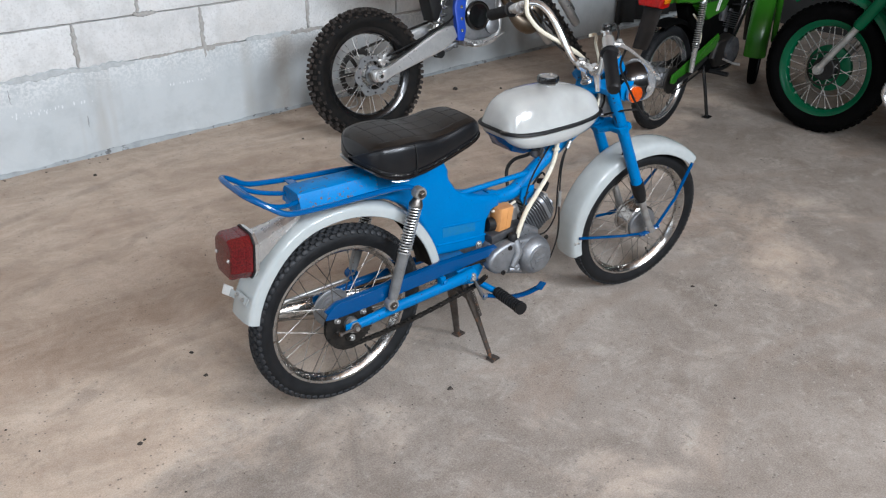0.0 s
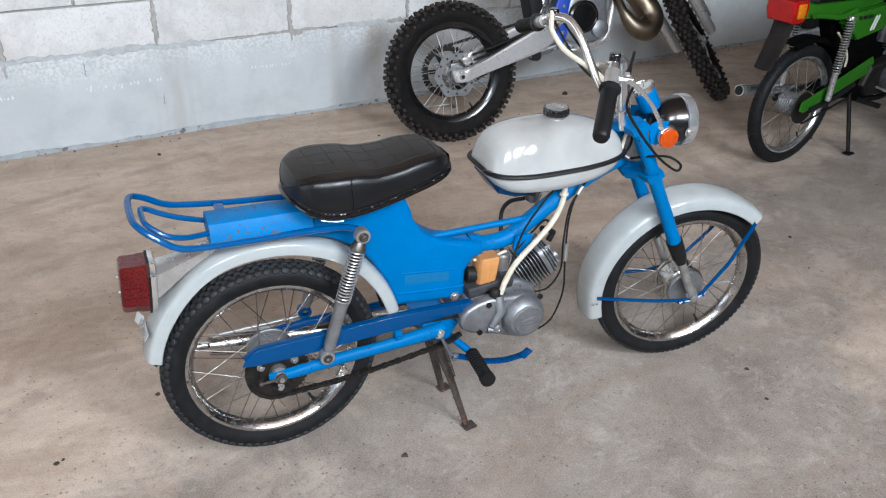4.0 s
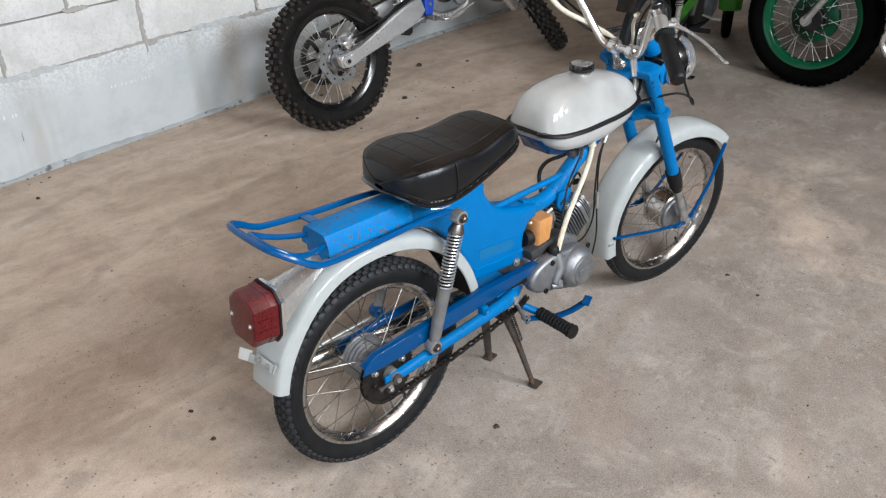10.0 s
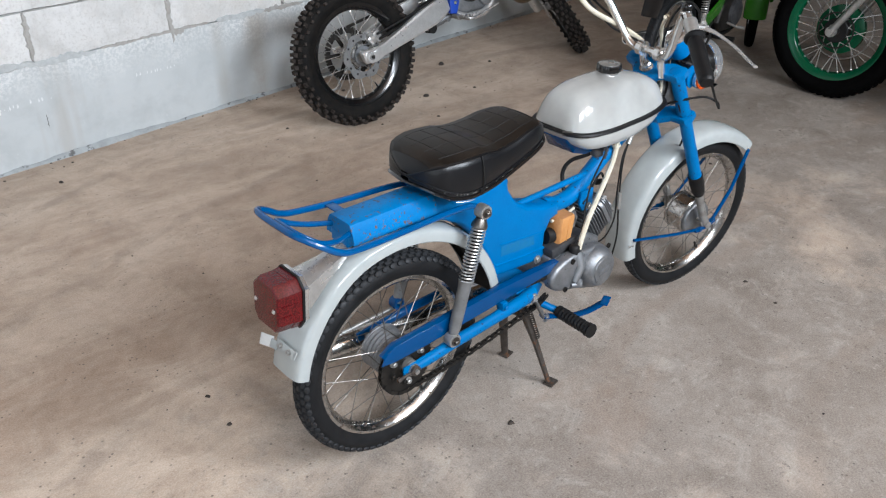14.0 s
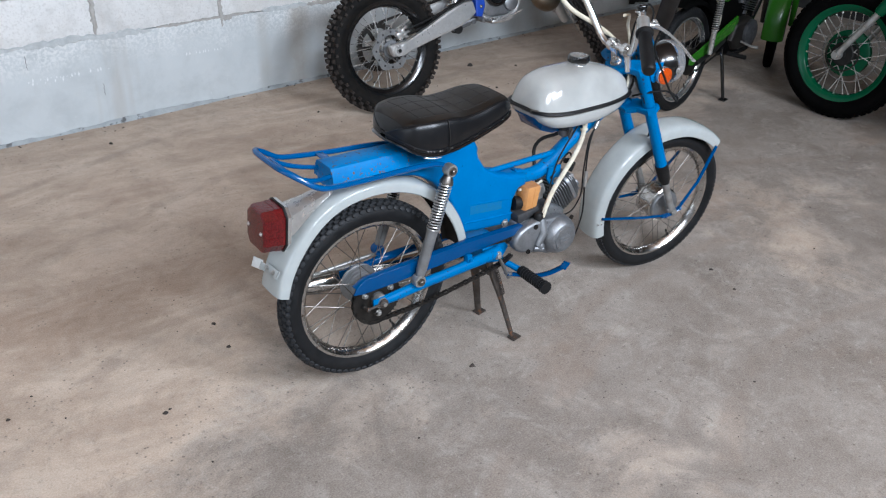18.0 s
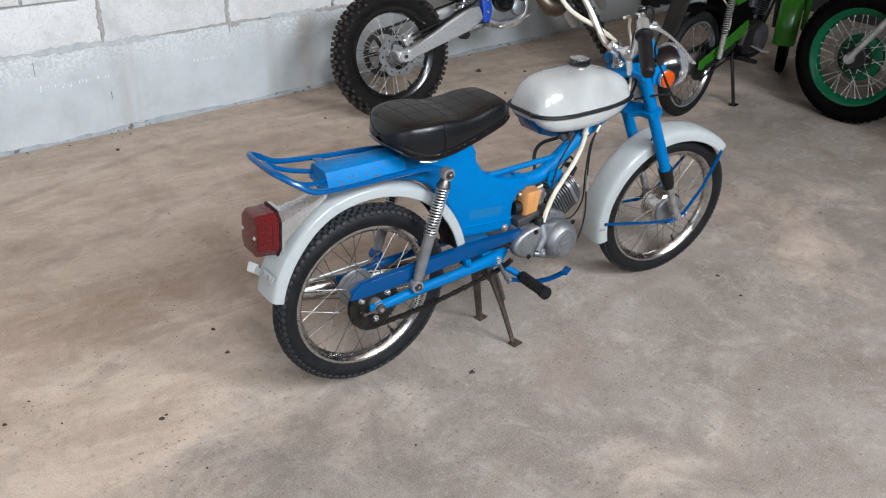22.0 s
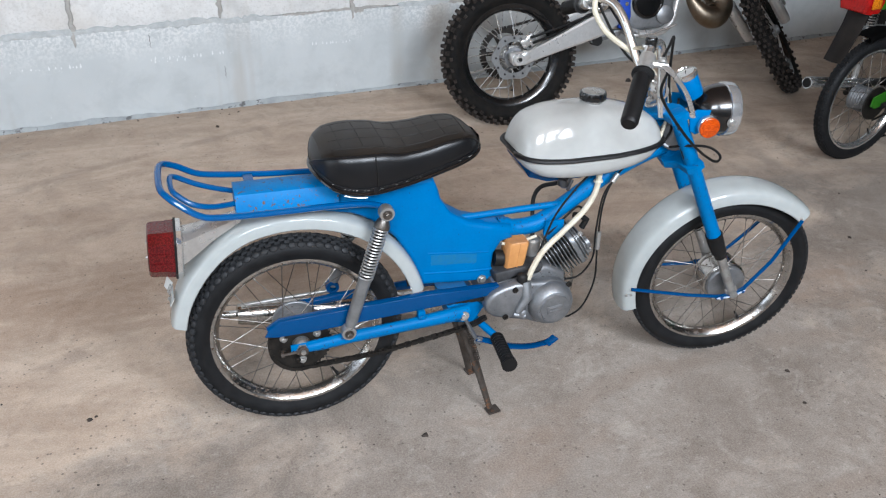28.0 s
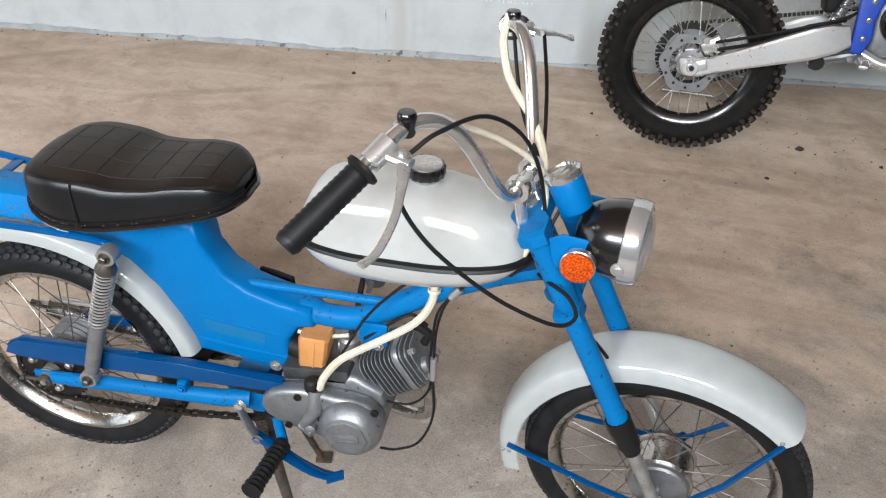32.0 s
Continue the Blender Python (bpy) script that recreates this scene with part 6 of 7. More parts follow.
part("triple_clamp", xf(join(box(0.07, 0.26, 0.03, (-0.27, 0, 0.57), (0, -26, 0), r=0.01), box(0.07, 0.26, 0.03, (-0.36, 0, 0.76), (0, -26, 0), r=0.01)), DF), ALLOY, dirt)
part("front_mudguard", xf(arc_fender((0, 0, 0.05), [(0, 0.46), (180, 0.46)], 35, 125, 0.075, 0.03, 24), DF), WHITE_PLASTIC, dirt)
part("handlebar", xf(tube(smooth_path([(-0.48, -0.40, 0.93), (-0.44, -0.25, 0.92), (-0.38, -0.10, 0.83), (-0.38, 0.10, 0.83), (-0.44, 0.25, 0.92), (-0.48, 0.40, 0.93)]), 0.014, 10), DF), BLACK, dirt)

# bent wire lying at the foot of the wall
hook = part("wire_hook", tube(smooth_path([(1.25, 2.362, 0.008), (1.33, 2.356, 0.008), (1.42, 2.350, 0.009), (1.475, 2.347, 0.012), (1.505, 2.375, 0.026), (1.520, 2.44, 0.050), (1.526, 2.50, 0.062)]), 0.0055, 8), STEEL)
tagged(hook, "bent steel wire hook lying on the concrete by the wall", "hook")

# ---- the green moped further back ----
GS = Matrix.Translation((2.652, 1.108, 0)) @ Matrix.Rotation(radians(10.4), 4, "Z")
gm = thing("moped", GS, "leaf-green moped with chromed shocks on its stand", "moped")
STREET_ROWS = [(-0.008, 0.0005, 0.014, 0.010, 0.0024, 0.0, 0.0), (0.008, 0.0005, 0.014, 0.010, 0.0024, 0.5, 0.0), (-0.019, 0.006, 0.014, 0.009, 0.0022, 0.5, 0.75), (0.019, 0.006, 0.014, 0.009, 0.0022, 0.0, -0.75)]
gr = wheel("rear_wheel", gm, Matrix.Translation((0, 0, 0.283)), 0.280, 0.028, 0.004, STREET_ROWS, 80, RUBBER, CHROME, (0.056, 0.045), ALLOY, 36, 0.0013, "chromed spoked wheel with a road tyre")
part("sprocket", lathe([(0.02, -0.062), (0.072, -0.062), (0.074, -0.058), (0.02, -0.058)], 40, True), GREASE, gr)
GT = Matrix.Translation((1.20, 0, 0)) @ Matrix.Rotation(radians(20), 4, "Z") @ Matrix.Translation((-1.20, 0, 0))  # steered to the left
gf = wheel("front_wheel", gm, GT @ Matrix.Translation((1.25, 0, 0.28)), 0.280, 0.028, 0.004, STREET_ROWS, 80, RUBBER_DIMMED, CHROME, (0.056, 0.04), ALLOY, 36, 0.0013, "chromed spoked front wheel")
part("chain_guard", plate([(-0.06, 0.285), (-0.055, 0.325), (0.02, 0.345), (0.42, 0.470), (0.44, 0.44), (0.40, 0.39), (0.05, 0.295), (-0.03, 0.272)], -0.090, -0.080, 0.003), GREEN, gm, "leaf-green chain guard")
part("chain", tube([(0.0, -0.072, 0.212), (0.34, -0.06, 0.275)], 0.007, 6, flat=0.6), GREASE, gm)
for s in (-1, 1):
    lo, hi = Vector((0.075, s * 0.125, 0.325)), Vector((0.105, s * 0.125, 0.700))
    at = lambda f: lo.lerp(hi, f)
    un = part("shock_absorber", tube([at(0), at(0.04), at(0.32), at(0.34)], [0.012, 0.014, 0.014, 0.019], 14), ALLOY_BRIGHT, gm, "chromed shock absorber")
    part("spring_cup", tube([at(0.95), at(0.97), at(1.0)], [0.019, 0.019, 0.016], 12), CHROME, un)
    part("damper_rod", rod(at(0.4), at(0.96), 0.011), GREASE, un)
    part("spring", spring(at(0.34), at(0.96), 0.0175, 0.0026, 20), ALLOY_BRIGHT, un)
    part("swing_arm", tube([(0.0, s * 0.095, 0.283), (0.2, s * 0.085, 0.31), (0.36, s * 0.06, 0.34)], 0.013, 10), BLACK_MATT, gm)
    part("rack_tube", tube(smooth_path([(-0.13, s * 0.10, 0.722), (-0.06, s * 0.105, 0.715), (0.05, s * 0.11, 0.70), (0.16, s * 0.10, 0.715)]), 0.013, 10), GREEN, gm)
part("centre_stand", join(*[join(tube([(0.345, s * 0.062, 0.30), (0.358, s * 0.090, 0.16), (0.376, s * 0.115, 0.012)], 0.010, 10), box(0.05, 0.04, 0.008, (0.378, s * 0.118, 0.006), r=0.003)) for s in (-1, 1)], rod((0.345, -0.07, 0.29), (0.345, 0.07, 0.29), 0.014)), BLACK, gm, "black centre stand")
part("footrest", join(rod((0.44, -0.06, 0.25), (0.44, 0.06, 0.25), 0.012)), BLACK_MATT, gm)
part("rear_mudguard", arc_fender((0, 0, 0.283), [(40, 0.318), (90, 0.318), (130, 0.318)], 40, 112, 0.044, 0.018, 30), RUBBER_DIMMED, gm)
flap_rings = []
for x, z, w in ((-0.185, 0.69, 0.052), (-0.202, 0.63, 0.050), (-0.245, 0.54, 0.047), (-0.275, 0.488, 0.042)):
    flap_rings.append([(x, y, z) for y in (-w, -w * 0.5, 0, w * 0.5, w)] + [(x - 0.012 + 0.012 * (abs(y) / w) ** 2, y, z) for y in (w, w * 0.5, 0, -w * 0.5, -w)])
part("mud_flap", loft(flap_rings), FLAP, gm, "dusty brown-black plastic rear mud flap")
tl2 = part("tail_lamp", loft([[(x, y * k, z * k + 0.735) for y, z in ((-0.075, 0.05), (0.075, 0.05), (0.08, 0.0), (0.066, -0.048), (-0.066, -0.048), (-0.08, 0.0))] for x, k in ((-0.150, 0.98), (-0.205, 1.0), (-0.228, 0.92), (-0.235, 0.8))]), RED_BRIGHT, gm, "red tail lamp with an orange side lens", angle=25)
part("indicator_lens", box(0.05, 0.008, 0.06, (-0.195, -0.079, 0.742), r=0.004), AMBER_LENS, tl2)
part("tail_frame", plate([(-0.150, 0.70), (-0.150, 0.785), (0.10, 0.765), (0.42, 0.78), (0.42, 0.71), (0.15, 0.69)], -0.07, 0.07, 0.012), GREEN, gm, "leaf-green pressed tail frame")
part("seat", loft([[(x, y, z + dz) for y, dz in ((-w, -0.05), (-w, 0.03), (-w * 0.75, 0.055), (w * 0.75, 0.055), (w, 0.03), (w, -0.05))] for x, w, z in ((-0.16, 0.07, 0.83), (-0.12, 0.10, 0.825), (0.20, 0.11, 0.82), (0.46, 0.10, 0.835), (0.50, 0.07, 0.84))]), VINYL, gm, "dark vinyl seat")
part("side_panel", plate([(0.12, 0.655), (0.16, 0.70), (0.44, 0.715), (0.47, 0.68), (0.40, 0.60), (0.22, 0.575)], -0.11, -0.05, 0.012), GREEN, gm)
for i, (x0, ln) in enumerate(((0.195, 0.022), (0.222, 0.010), (0.237, 0.018), (0.262, 0.014), (0.283, 0.02))):
    part("lettering_bar", box(ln, 0.002, 0.016, (x0, -0.1105, 0.678), r=0), BLACK_MATT, gm)
part("panel_stripe", join(*[box(0.012, 0.002, 0.07, (0.31 + 0.02 * i, -0.1105, 0.645), (0, 24, 0), r=0) for i in range(2)]), WHITE_PLASTIC, gm)
part("frame_plate", plate([(0.10, 0.66), (0.42, 0.72), (0.72, 0.72), (0.78, 0.56), (0.72, 0.40), (0.36, 0.34), (0.24, 0.44), (0.14, 0.58)], -0.035, 0.035, 0.01), RUBBER_DIMMED, gm, "black pressed frame")
part("main_frame", tube(smooth_path([(0.16, 0, 0.66), (0.36, 0, 0.52), (0.46, 0, 0.36), (0.62, 0, 0.31), (0.80, 0, 0.40), (0.98, 0, 0.72)]), 0.024, 12), BLACK, gm)
part("fuel_tank", loft([[(x, w * c, z + h * n) for c, n in [(math.copysign(abs(math.cos(a)) ** 0.7, math.cos(a)), math.copysign(abs(math.sin(a)) ** 0.7, math.sin(a))) for a in [2 * math.pi * i / 20 for i in range(20)]]] for x, w, h, z in ((0.50, 0.05, 0.05, 0.80), (0.54, 0.09, 0.08, 0.81), (0.70, 0.115, 0.10, 0.83), (0.88, 0.10, 0.09, 0.83), (0.97, 0.05, 0.05, 0.82))]), GREEN, gm, "leaf-green fuel tank with pale stripes", angle=60)
eg = part("engine", join(plate([(0.40, 0.33), (0.44, 0.42), (0.60, 0.44), (0.70, 0.40), (0.70, 0.31), (0.60, 0.26), (0.46, 0.27)], -0.09, 0.09, 0.02)), GREASE, gm, "blackened aluminium engine")
part("side_cover", xf(lathe([(0.075, 0.0), (0.073, -0.018), (0.055, -0.028), (0.001, -0.03)], 30), Matrix.Translation((0.60, -0.088, 0.35))), ALLOY_DARK, eg)
part("barrel", xf(join(*[box(0.11, 0.11, 0.004, (0, 0, 0.012 * i), r=0.001) for i in range(8)], rod((0, 0, -0.03), (0, 0, 0.10), 0.034)), Matrix.Translation((0.62, -0.01, 0.47)) @ Matrix.Rotation(radians(14), 4, "Y")), ALLOY_DARK, eg)
part("carburettor", join(rod((0.53, -0.04, 0.52), (0.53, -0.04, 0.60), 0.024), rod((0.50, -0.03, 0.55), (0.58, -0.03, 0.54), 0.02)), ALLOY_DARK, gm)
part("exhaust", tube(smooth_path([(0.70, 0.04, 0.48), (0.76, 0.07, 0.34), (0.62, 0.10, 0.235), (0.3, 0.115, 0.275), (-0.20, 0.115, 0.350), (-0.228, 0.115, 0.353)]), [0.014] * 14 + [0.026] * 16 + [0.0225], 16), CHROME, gm, "chromed exhaust silencer")
part("exhaust_outlet", tube([(-0.21, 0.115, 0.351), (-0.248, 0.115, 0.3556)], 0.0205, 14), BLACK_MATT, gm)
part("front_mudguard", arc_fender((1.25, 0, 0.30), [(0, 0.33), (180, 0.34)], 30, 190, 0.066, 0.06, 36, 0.04), GREEN, gm, "leaf-green front mudguard", GT)
part("lower_frame", plate([(0.16, 0.325), (0.30, 0.375), (0.44, 0.43), (0.58, 0.42), (0.66, 0.30), (0.56, 0.245), (0.42, 0.245), (0.34, 0.275), (0.22, 0.285)], -0.060, 0.060, 0.01), RUBBER_DIMMED, gm, "black lower frame and gearbox housing")
part("exhaust_bend", tube(smooth_path([(0.70, -0.03, 0.42), (0.78, -0.045, 0.34), (0.74, -0.05, 0.255), (0.62, -0.04, 0.225), (0.48, 0.02, 0.225)]), 0.014, 10), BLACK, gm)
part("gear_lever", join(rod((0.50, -0.10, 0.315), (0.60, -0.115, 0.275), 0.006), rod((0.60, -0.115, 0.275), (0.60, -0.16, 0.275), 0.009)), STEEL, gm)
part("footrest_peg", rod((0.44, -0.06, 0.25), (0.44, -0.17, 0.25), 0.013), GRIP, gm)
part("inner_frame", plate([(0.10, 0.70), (0.50, 0.74), (0.62, 0.70), (0.66, 0.60), (0.52, 0.56), (0.40, 0.60), (0.20, 0.62)], -0.030, 0.030, 0.008), BLACK_MATT, gm)
for s in (-1, 1):
    part("fork_leg", tube([(1.25, s * 0.085, 0.28), (1.17, s * 0.085, 0.46), (1.02, s * 0.085, 0.84)], [0.016, 0.020, 0.020], 12), GREEN if s < 0 else BLACK, gm, m=GT)
part("head_tube", rod((1.08, 0, 0.62), (0.98, 0, 0.90), 0.028), GREEN, gm)
part("handlebar", tube(smooth_path([(0.86, -0.32, 1.02), (0.93, -0.2, 1.03), (0.98, -0.05, 0.92), (0.98, 0.05, 0.92), (0.93, 0.2, 1.03), (0.86, 0.32, 1.02)]), 0.012, 10), CHROME, gm)
part("cable", tube(smooth_path([(0.10, -0.08, 0.62), (0.14, -0.10, 0.57), (0.20, -0.09, 0.50), (0.22, -0.08, 0.45)]), 0.005, 8), CREAM, gm)
part("cable", tube(smooth_path([(0.95, -0.10, 0.80), (0.82, -0.13, 0.66), (0.70, -0.10, 0.60), (0.60, -0.06, 0.60)]), 0.005, 8), CABLE, gm)

# ---- the emerald motorcycle, seen from its left ----
GB = Matrix.Translation((3.345, 0.590, 0)) @ Matrix.Rotation(radians(92.2), 4, "Z") @ Matrix.Rotation(radians(4), 4, "X")
gb = thing("motorcycle", GB, "old emerald-green motorcycle with green rims and chromed crash bar", "motorcycle")
BIG_ROWS = [(-0.012, 0.0005, 0.020, 0.014, 0.006, 0.0, 0.0), (0.012, 0.0005, 0.020, 0.014, 0.006, 0.5, 0.0), (-0.030, 0.009, 0.024, 0.014, 0.006, 0.5, 0.75), (0.030, 0.009, 0.024, 0.014, 0.006, 0.0, -0.75)]
gw = wheel("front_wheel", gb, Matrix.Translation((0, 0, 0.347)), 0.346, 0.050, 0.006, BIG_ROWS, 56, RUBBER_DIMMED, GREEN_DEEP, (0.062, 0.042), BLACK_MATT, 36, 0.0023, "green-rimmed spoked front wheel", ALLOY_BRIGHT, 0.030)
part("brake_drum", lathe([(0.03, -0.046), (0.110, -0.046), (0.122, -0.040), (0.122, -0.014), (0.116, -0.012), (0.03, -0.012)], 40, True), GREEN_DEEP, gw)
part("drum_band", lathe([(0.150, -0.052), (0.157, -0.052), (0.157, -0.046), (0.150, -0.046)], 48, True), SPRING_STEEL, gw)
part("hub_ring", lathe([(0.084, 0.036), (0.092, 0.036), (0.092, 0.042), (0.084, 0.042)], 40, True), GREASE, gw)
part("axle_nut", join(rod((0, -0.12, 0), (0, 0.125, 0), 0.011), lathe([(0.019, 0.112), (0.019, 0.124)], 6), lathe([(0.026, 0.082), (0.026, 0.106)], 16)), STEEL, gw)
gw2 = wheel("rear_wheel", gb, Matrix.Translation((-1.36, 0, 0.347)), 0.346, 0.050, 0.006, BIG_ROWS, 56, RUBBER_DIMMED, GREEN_DEEP, (0.088, 0.042), GREEN_DEEP, 36, 0.0022, "green-rimmed spoked rear wheel", ALLOY_BRIGHT, 0.030)
for s in (-1, 1):
    leg = part("fork_leg", join(tube([(0.0, s * 0.10, 0.347), (-0.02, s * 0.10, 0.382), (-0.165, s * 0.10, 0.615)], [0.018, 0.017, 0.017], 16), box(0.04, 0.012, 0.05, (0.0, s * 0.10, 0.352), (0, -30, 0), r=0.005)), STEEL, gb, "bare steel fork leg")
    part("fork_sleeve", tube([(-0.150, s * 0.10, 0.595), (-0.160, s * 0.10, 0.612), (-0.37, s * 0.10, 0.96)], [0.027, 0.032, 0.032], 16), GREEN_DEEP, leg)
part("front_mudguard", arc_fender((0, 0, 0.347), [(50, 0.425), (160, 0.402)], 56, 156, 0.085, 0.035, 40), GREEN_DEEP, gb, "deep emerald front mudguard")
for s in (-1, 1):
    part("crash_bar", tube(smooth_path([(-0.62, s * 0.10, 0.47), (-0.54, s * 0.26, 0.447), (-0.465, s * 0.28, 0.415), (-0.445, s * 0.28, 0.345), (-0.505, s * 0.28, 0.280), (-0.67, s * 0.27, 0.256), (-0.85, s * 0.20, 0.25)]), 0.014, 12), CHROME, gb, "chromed crash bar")
bg = part("engine", join(plate([(-0.52, 0.25), (-0.50, 0.40), (-0.60, 0.50), (-0.86, 0.50), (-0.95, 0.40), (-0.92, 0.24), (-0.70, 0.19)], -0.13, 0.13, 0.03)), ALLOY, gb, "grey aluminium engine")
for s in (-1, 1):
    part("cylinder", xf(join(*[lathe([(0.02, 0.012 * i), (0.072, 0.012 * i), (0.072, 0.012 * i + 0.004), (0.02, 0.012 * i + 0.004)], 24) for i in range(8)], rod((0, -0.02, 0), (0, 0.12, 0), 0.045)), Matrix.Translation((-0.62, s * 0.12, 0.36)) @ (Matrix() if s > 0 else Matrix.Rotation(math.pi, 4, "Z"))), ALLOY, bg)
    part("leg_shield", plate([(-0.43, 0.445), (-0.40, 0.52), (-0.36, 0.80), (-0.46, 0.85), (-0.53, 0.60), (-0.54, 0.445)], s * 0.16 - 0.05, s * 0.16 + 0.05, 0.02), GREEN_DEEP, gb, "emerald leg shield")
part("frame", tube(smooth_path([(-0.36, 0, 0.90), (-0.44, 0, 0.5), (-0.52, 0, 0.22), (-0.9, 0, 0.20), (-1.1, 0, 0.45), (-0.95, 0, 0.72), (-0.4, 0, 0.86)], 6), 0.02, 12), GREEN_DEEP, gb)
part("fuel_tank", loft([[(x, w * c, z + h * n) for c, n in [(math.copysign(abs(math.cos(a)) ** 0.7, math.cos(a)), math.copysign(abs(math.sin(a)) ** 0.7, math.sin(a))) for a in [2 * math.pi * i / 20 for i in range(20)]]] for x, w, h, z in ((-0.42, 0.06, 0.06, 0.84), (-0.46, 0.11, 0.10, 0.83), (-0.62, 0.14, 0.12, 0.83), (-0.82, 0.12, 0.10, 0.80), (-0.90, 0.07, 0.06, 0.78))]), GREEN_DEEP, gb, angle=60)
part("seat", loft([[(x, y, z + dz) for y, dz in ((-w, -0.05), (-w, 0.03), (-w * 0.75, 0.05), (w * 0.75, 0.05), (w, 0.03), (w, -0.05))] for x, w, z in ((-0.88, 0.08, 0.78), (-0.92, 0.12, 0.78), (-1.3, 0.14, 0.77), (-1.5, 0.12, 0.79), (-1.54, 0.08, 0.79))]), VINYL, gb)
part("rear_mudguard", arc_fender((-1.36, 0, 0.347), [(0, 0.41), (200, 0.41)], 10, 175, 0.09, 0.05, 36), GREEN_DEEP, gb)
part("handlebar", tube(smooth_path([(-0.52, -0.36, 1.05), (-0.45, -0.2, 1.04), (-0.38, -0.06, 0.98), (-0.38, 0.06, 0.98), (-0.45, 0.2, 1.04), (-0.52, 0.36, 1.05)]), 0.013, 10), CHROME, gb)
part("kick_stand", join(rod((-0.75, 0.08, 0.22), (-0.72, 0.27, 0.015), 0.012), box(0.06, 0.05, 0.01, (-0.72, 0.275, 0.006), r=0.003)), BLACK, gb)

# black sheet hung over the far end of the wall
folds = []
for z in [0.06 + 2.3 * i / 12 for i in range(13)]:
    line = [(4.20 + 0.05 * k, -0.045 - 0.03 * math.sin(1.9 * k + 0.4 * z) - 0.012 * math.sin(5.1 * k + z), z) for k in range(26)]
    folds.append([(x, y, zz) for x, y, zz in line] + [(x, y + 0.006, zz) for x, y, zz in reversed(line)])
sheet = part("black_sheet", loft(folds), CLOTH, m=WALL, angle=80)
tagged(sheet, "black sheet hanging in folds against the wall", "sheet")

# ---- loose bits on the floor ----
random.seed(7)
bits = []


def crumb(x, y, r, flat=0.5):
    n = 7
    ring = [(x + r * random.uniform(0.5, 1.2) * math.cos(2 * math.pi * i / n), y + r * random.uniform(0.5, 1.2) * math.sin(2 * math.pi * i / n)) for i in range(n)]
    return [(a, b, 0.0005) for a, b in ring] + [(x + 0.6 * (a - x), y + 0.6 * (b - y), r * flat) for a, b in ring], [tuple(range(n, 2 * n))] + [(i, (i + 1) % n, n + (i + 1) % n, n + i) for i in range(n)]


for x, y, r in ((-0.069, 2.158, 0.014), (0.289, -0.133, 0.011), (2.185, 2.321, 0.026), (1.769, 1.963, 0.018), (2.437, 2.175, 0.012), (2.053, 1.894, 0.012), (0.971, 2.051, 0.009), (1.62, 1.696, 0.010), (1.489, 2.317, 0.014), (1.346, 1.793, 0.009),
                (-0.10, 1.376, 0.005), (-0.265, 0.497, 0.008), (-0.276, 0.354, 0.009), (1.387, -0.158, 0.008), (-0.545, 0.162, 0.008), (-0.53, 0.172, 0.005), (-0.899, 0.364, 0.008), (-0.772, 0.289, 0.004), (2.139, 0.475, 0.009), (1.344, -0.292, 0.007)):
    bits.append(crumb(x, y, r))
for i in range(220):
    x, y = random.uniform(-1.6, 4.2), random.uniform(-1.2, 2.4)
    bits.append(crumb(x, y, random.choice((0.0018, 0.0025, 0.003, 0.0045))))
for i in range(60):
    x, y = random.gauss(1.75, 0.45), 2.15 - abs(random.gauss(0, 0.30))
    bits.append(crumb(x, y, random.choice((0.002, 0.003, 0.004, 0.006)), 0.3))
for i in range(70):
    x = random.uniform(-2.2, 4.0)
    bits.append(crumb(x, 2.395 + 0.113 * x - abs(random.gauss(0, 0.03)), random.uniform(0.002, 0.007)))
dirt_bits = part("floor_litter", join(*bits), CRUMB)
tagged(dirt_bits, "dark crumbs, dry leaf scraps and grit on the concrete", "litter", kind="stuff")

# ---- the block wall, block by block ----
def block_mesh(name, ln, h, mat, seed, rough, lip=0.006):
    random.seed(seed)
    nx, nz = 14, 5
    vs, fs = [], []
    for k in range(nz + 1):
        for i in range(nx + 1):
            u, v = i / nx, k / nz
            edge = i in (0, nx) or k in (0, nz)
            y = lip if edge else -rough * 0.5 + random.uniform(-rough, rough) * 0.5
            vs.append((u * ln + (random.uniform(-1, 1) * rough * 0.8 if 0 < k < nz or edge else 0), y, v * h + random.uniform(-1, 1) * rough * 0.6))
    for k in range(nz):
        for i in range(nx):
            a = k * (nx + 1) + i
            fs.append((a, a + 1, a + nx + 2, a + nx + 1))
    rim = [i for i in range(nx + 1)] + [k * (nx + 1) + nx for k in range(1, nz + 1)] + [nz * (nx + 1) + i for i in range(nx - 1, -1, -1)] + [k * (nx + 1) for k in range(nz - 1, 0, -1)]
    n0 = len(vs)
    vs += [(vs[i][0], 0.05, vs[i][2]) for i in rim]
    for j in range(len(rim)):
        q = (j + 1) % len(rim)
        fs.append((rim[j], rim[q], n0 + q, n0 + j))
    return mesh_of(name, (vs, fs), mat, 60)


rough_blocks = [block_mesh("block", 0.643, 0.206, BLOCK, 11 + i, 0.0028) for i in range(5)]
smooth_blocks = [block_mesh("block", 0.6554, 0.2154, BLOCK_WASHED, 31 + i, 0.0003, 0.0) for i in range(4)]
random.seed(5)
for course in range(16):
    shift = 0.01 if course % 2 == 0 else 0.337
    for n in range(-8, 8):
        s = shift + 0.655 * n
        if s > 5.1 or s < -5.3:
            continue
        low_c = course < 2
        me = random.choice(smooth_blocks if low_c else rough_blocks)
        part("block", me, None, wall_north, "", Matrix.Translation((s + (-0.0002 if low_c else 0.006), 0.0, 0.215 * course + (-0.0002 if low_c else 0.005))))
# mortar smeared over some joints
random.seed(21)


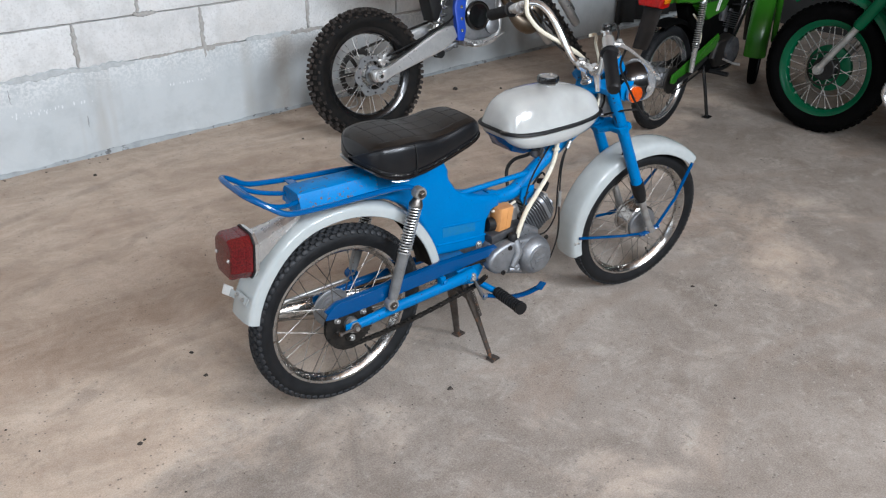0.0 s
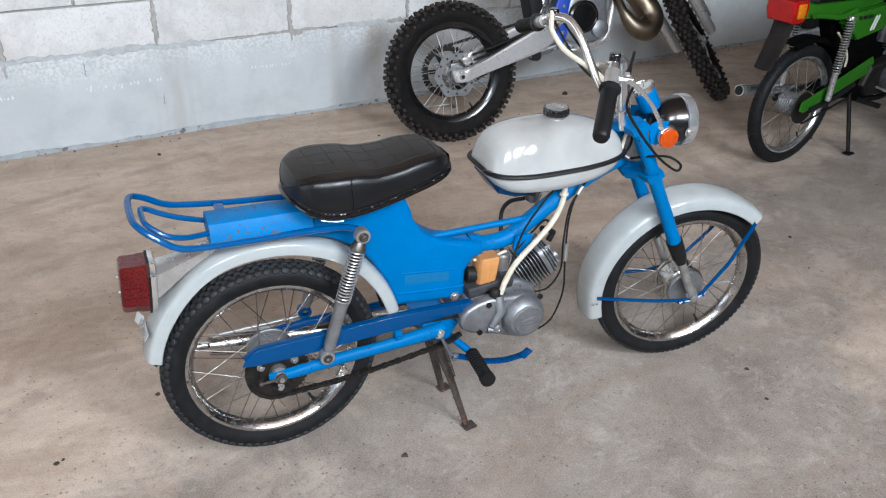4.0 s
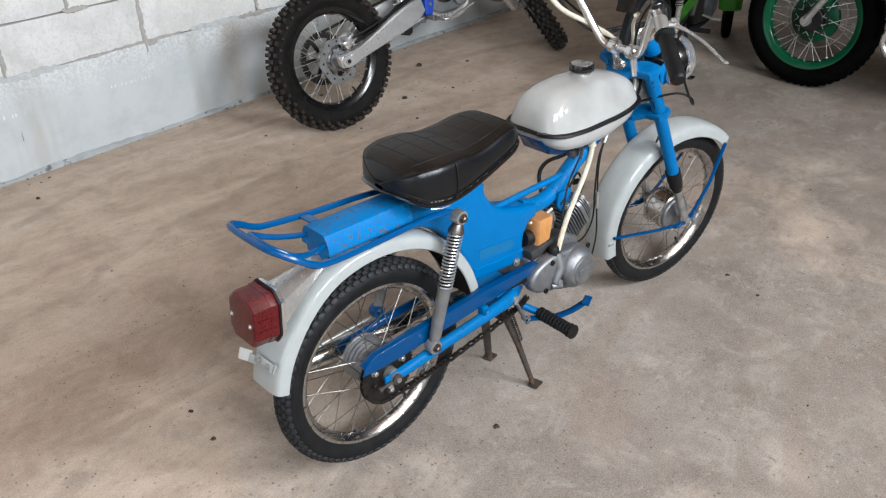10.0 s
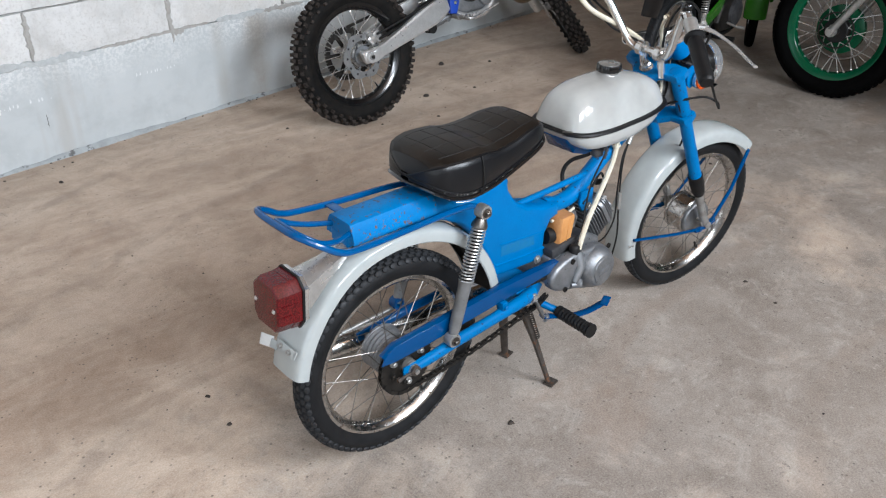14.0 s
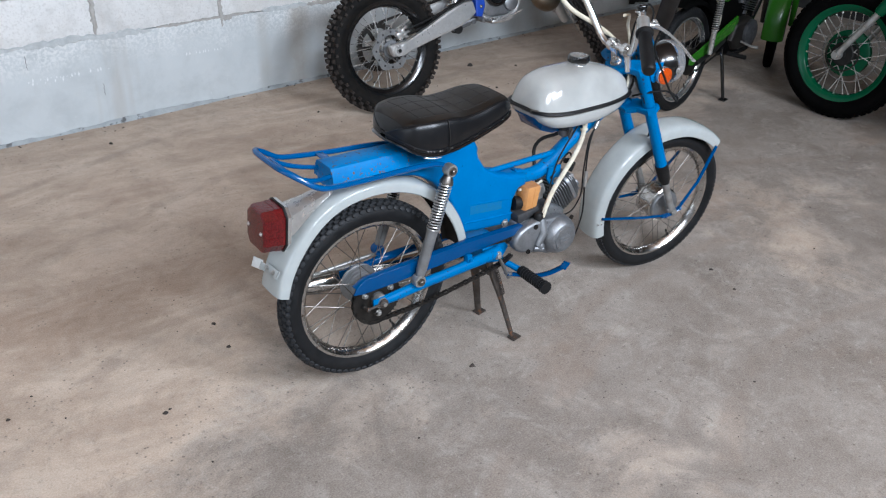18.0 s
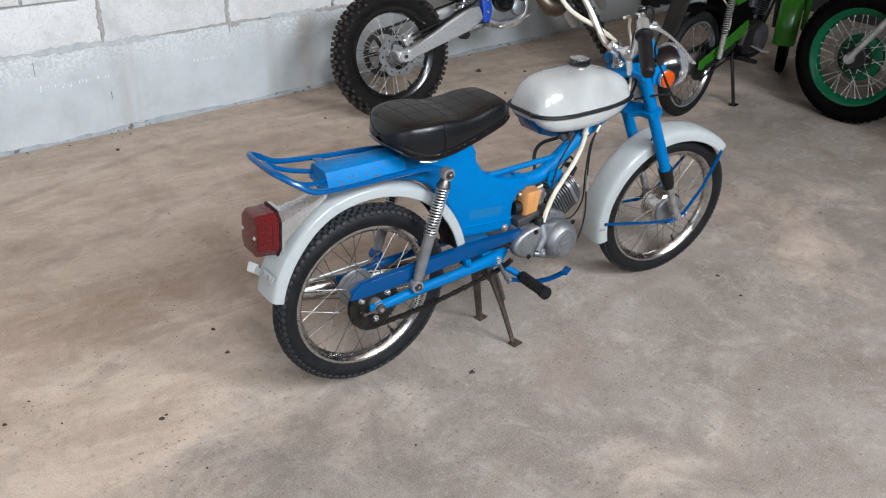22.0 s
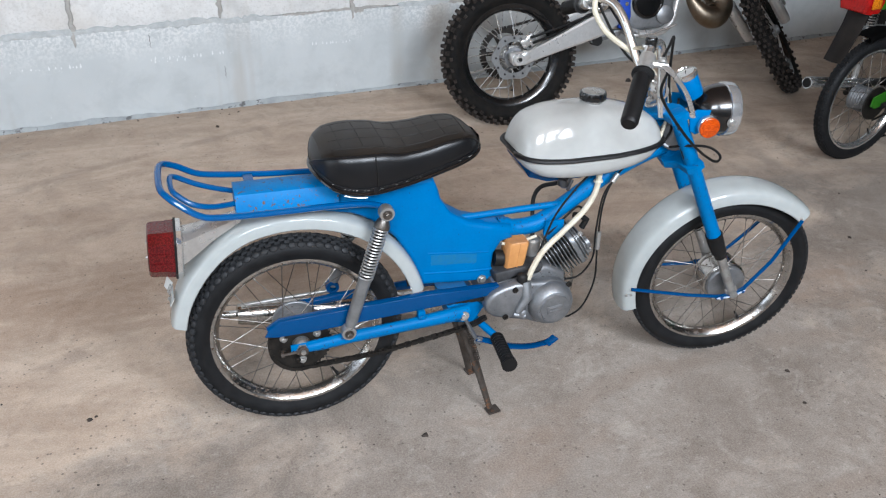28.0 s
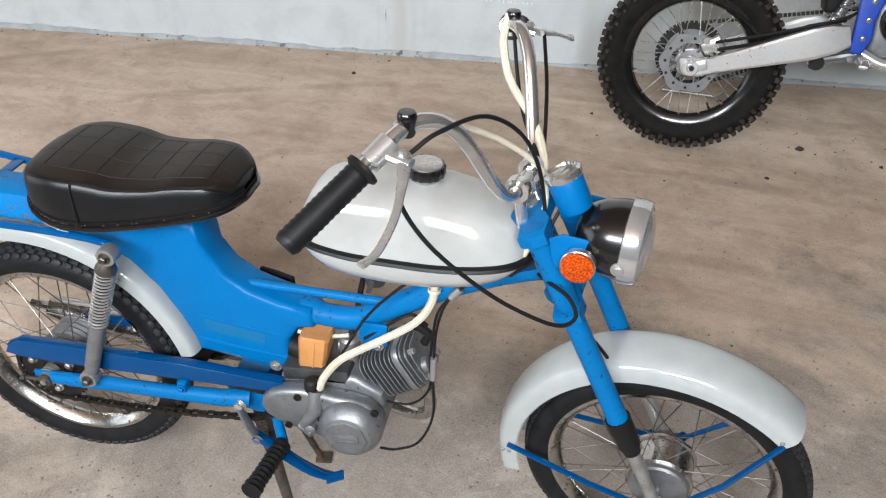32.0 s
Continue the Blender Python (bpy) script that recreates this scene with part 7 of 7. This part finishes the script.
def smear(s0, z0, length, height, thick, seed):
    random.seed(seed)
    n = 18
    rings = []
    for i in range(n + 1):
        f = i / n
        k = math.sin(math.pi * min(1, max(0, f))) ** 0.35
        hh = height * (0.55 + 0.45 * random.random()) * k + 0.001
        zc = z0 + random.uniform(-0.15, 0.15) * height
        rings.append([(s0 + f * length, y, zc + q * hh) for y, q in ((0.004, -0.5), (-thick * k, -0.32), (-thick * k * random.uniform(0.6, 1.3), 0.0), (-thick * k, 0.32), (0.004, 0.5))])
    return loft(rings)


for i, (s0, z0, ln, hh) in enumerate(((-0.99, 0.432, 0.30, 0.035), (-0.33, 0.432, 0.36, 0.045), (-0.72, 0.432, 0.40, 0.032), (0.31, 0.648, 0.12, 0.03), (0.66, 0.425, 0.07, 0.03), (-1.6, 0.43, 0.5, 0.03), (-1.2, 0.648, 0.2, 0.022), (1.30, 0.432, 0.16, 0.02))):
    part("mortar_smear", smear(s0, z0, ln, hh, 0.0045, 50 + i), MORTAR if i > 2 else MORTAR_PALE, wall_north)
random.seed(9)
s0 = -2.2
while s0 < 3.9:
    ln = random.uniform(0.16, 0.42)
    part("mortar_smear", smear(s0, 0.431 + random.uniform(-0.006, 0.006), ln, random.uniform(0.014, 0.040), 0.0022, int(1000 + 50 * s0)), random.choice((MORTAR, MORTAR_PALE, MORTAR)), wall_north)
    random.seed(int(900 + 37 * s0))
    s0 += ln * random.uniform(0.75, 1.15)
for i, (s0, z0, z1) in enumerate(((-0.646, 0.36, 0.645), (0.010, 0.44, 0.645), (0.336, 0.65, 0.86), (0.664, 0.38, 0.645), (-0.32, 0.65, 0.86), (0.99, 0.65, 0.86), (1.32, 0.44, 0.645), (-1.30, 0.43, 0.645))):
    g = smear(0, 0, z1 - z0, 0.030 if z1 - z0 > 0.15 else 0.016, 0.0035, 80 + i)
    part("mortar_smear", xf(g, Matrix.Translation((s0 + 0.002, 0, z0)) @ Matrix.Rotation(radians(-90), 4, "Y")), MORTAR, wall_north)
# lime drips along the first bed joint, cracks in the wash
random.seed(77)
drip_mesh = mesh_of("lime_drip", loft([[(0.0045 * k * math.cos(q), -0.0025 * k + 0.001, z + 0.002 * math.sin(q)) for q in [2 * math.pi * i / 7 for i in range(7)]] for z, k in ((0.010, 0.15), (0.006, 0.8), (0.0, 1.0), (-0.005, 0.8), (-0.009, 0.2))]), LIME)
for s0, s1, z0, z1 in ((-0.95, -0.60, 0.281, 0.273), (-0.33, 0.06, 0.277, 0.276), (-0.33, -0.05, 0.264, 0.264), (0.42, 0.70, 0.278, 0.275)):
    n = int((s1 - s0) / 0.017)
    for i in range(n):
        if random.random() < 0.55:
            f = i / n
            k = random.uniform(0.3, 0.95)
            part("lime_drip", drip_mesh, None, wall_north, "", Matrix.Translation((s0 + (s1 - s0) * f + random.uniform(-0.004, 0.004), -0.001, z0 + (z1 - z0) * f + random.uniform(-0.004, 0.004))) @ Matrix.Diagonal((k, 1, k * random.uniform(0.7, 1.2), 1)))
for i, (s0, z0, z1) in enumerate(((0.008, 0.15, 0.207), (-0.322, 0.33, 0.40))):
    line = [(s0 + 0.003 * math.sin(2.3 * j + i), -0.0012, z0 + (z1 - z0) * j / 8) for j in range(9)]
    part("crack", tube(line, [0.0003 + 0.0008 * math.sin(math.pi * (j + 0.5) / 9.5) for j in range(9)], 5), CRUMB, wall_north)
# flaking fillet along the foot of the wall
random.seed(3)
rings = []
for i in range(300):
    s = -4.9 + 0.0335 * i
    q = 0.5 + 0.5 * noise.noise((s * 2.1, 0, 0)) + 0.35 * noise.noise((s * 9, 3, 0))
    d, h = 0.008 + 0.018 * max(0, q), 0.008 + 0.024 * max(0, q)
    rings.append([(s, 0.01, -0.005), (s, -d * random.uniform(0.8, 1.2), 0.0), (s, -d * 0.7, h * 0.35 * random.uniform(0.6, 1.3)), (s, -d * 0.35, h * 0.8 * random.uniform(0.7, 1.2)), (s, 0.01, h)])
base = part("baseboard", loft(rings), MORTAR_WHITE, m=WALL, angle=60)
tagged(base, "flaking whitewashed mortar fillet along the wall foot", "wall base", kind="structure")
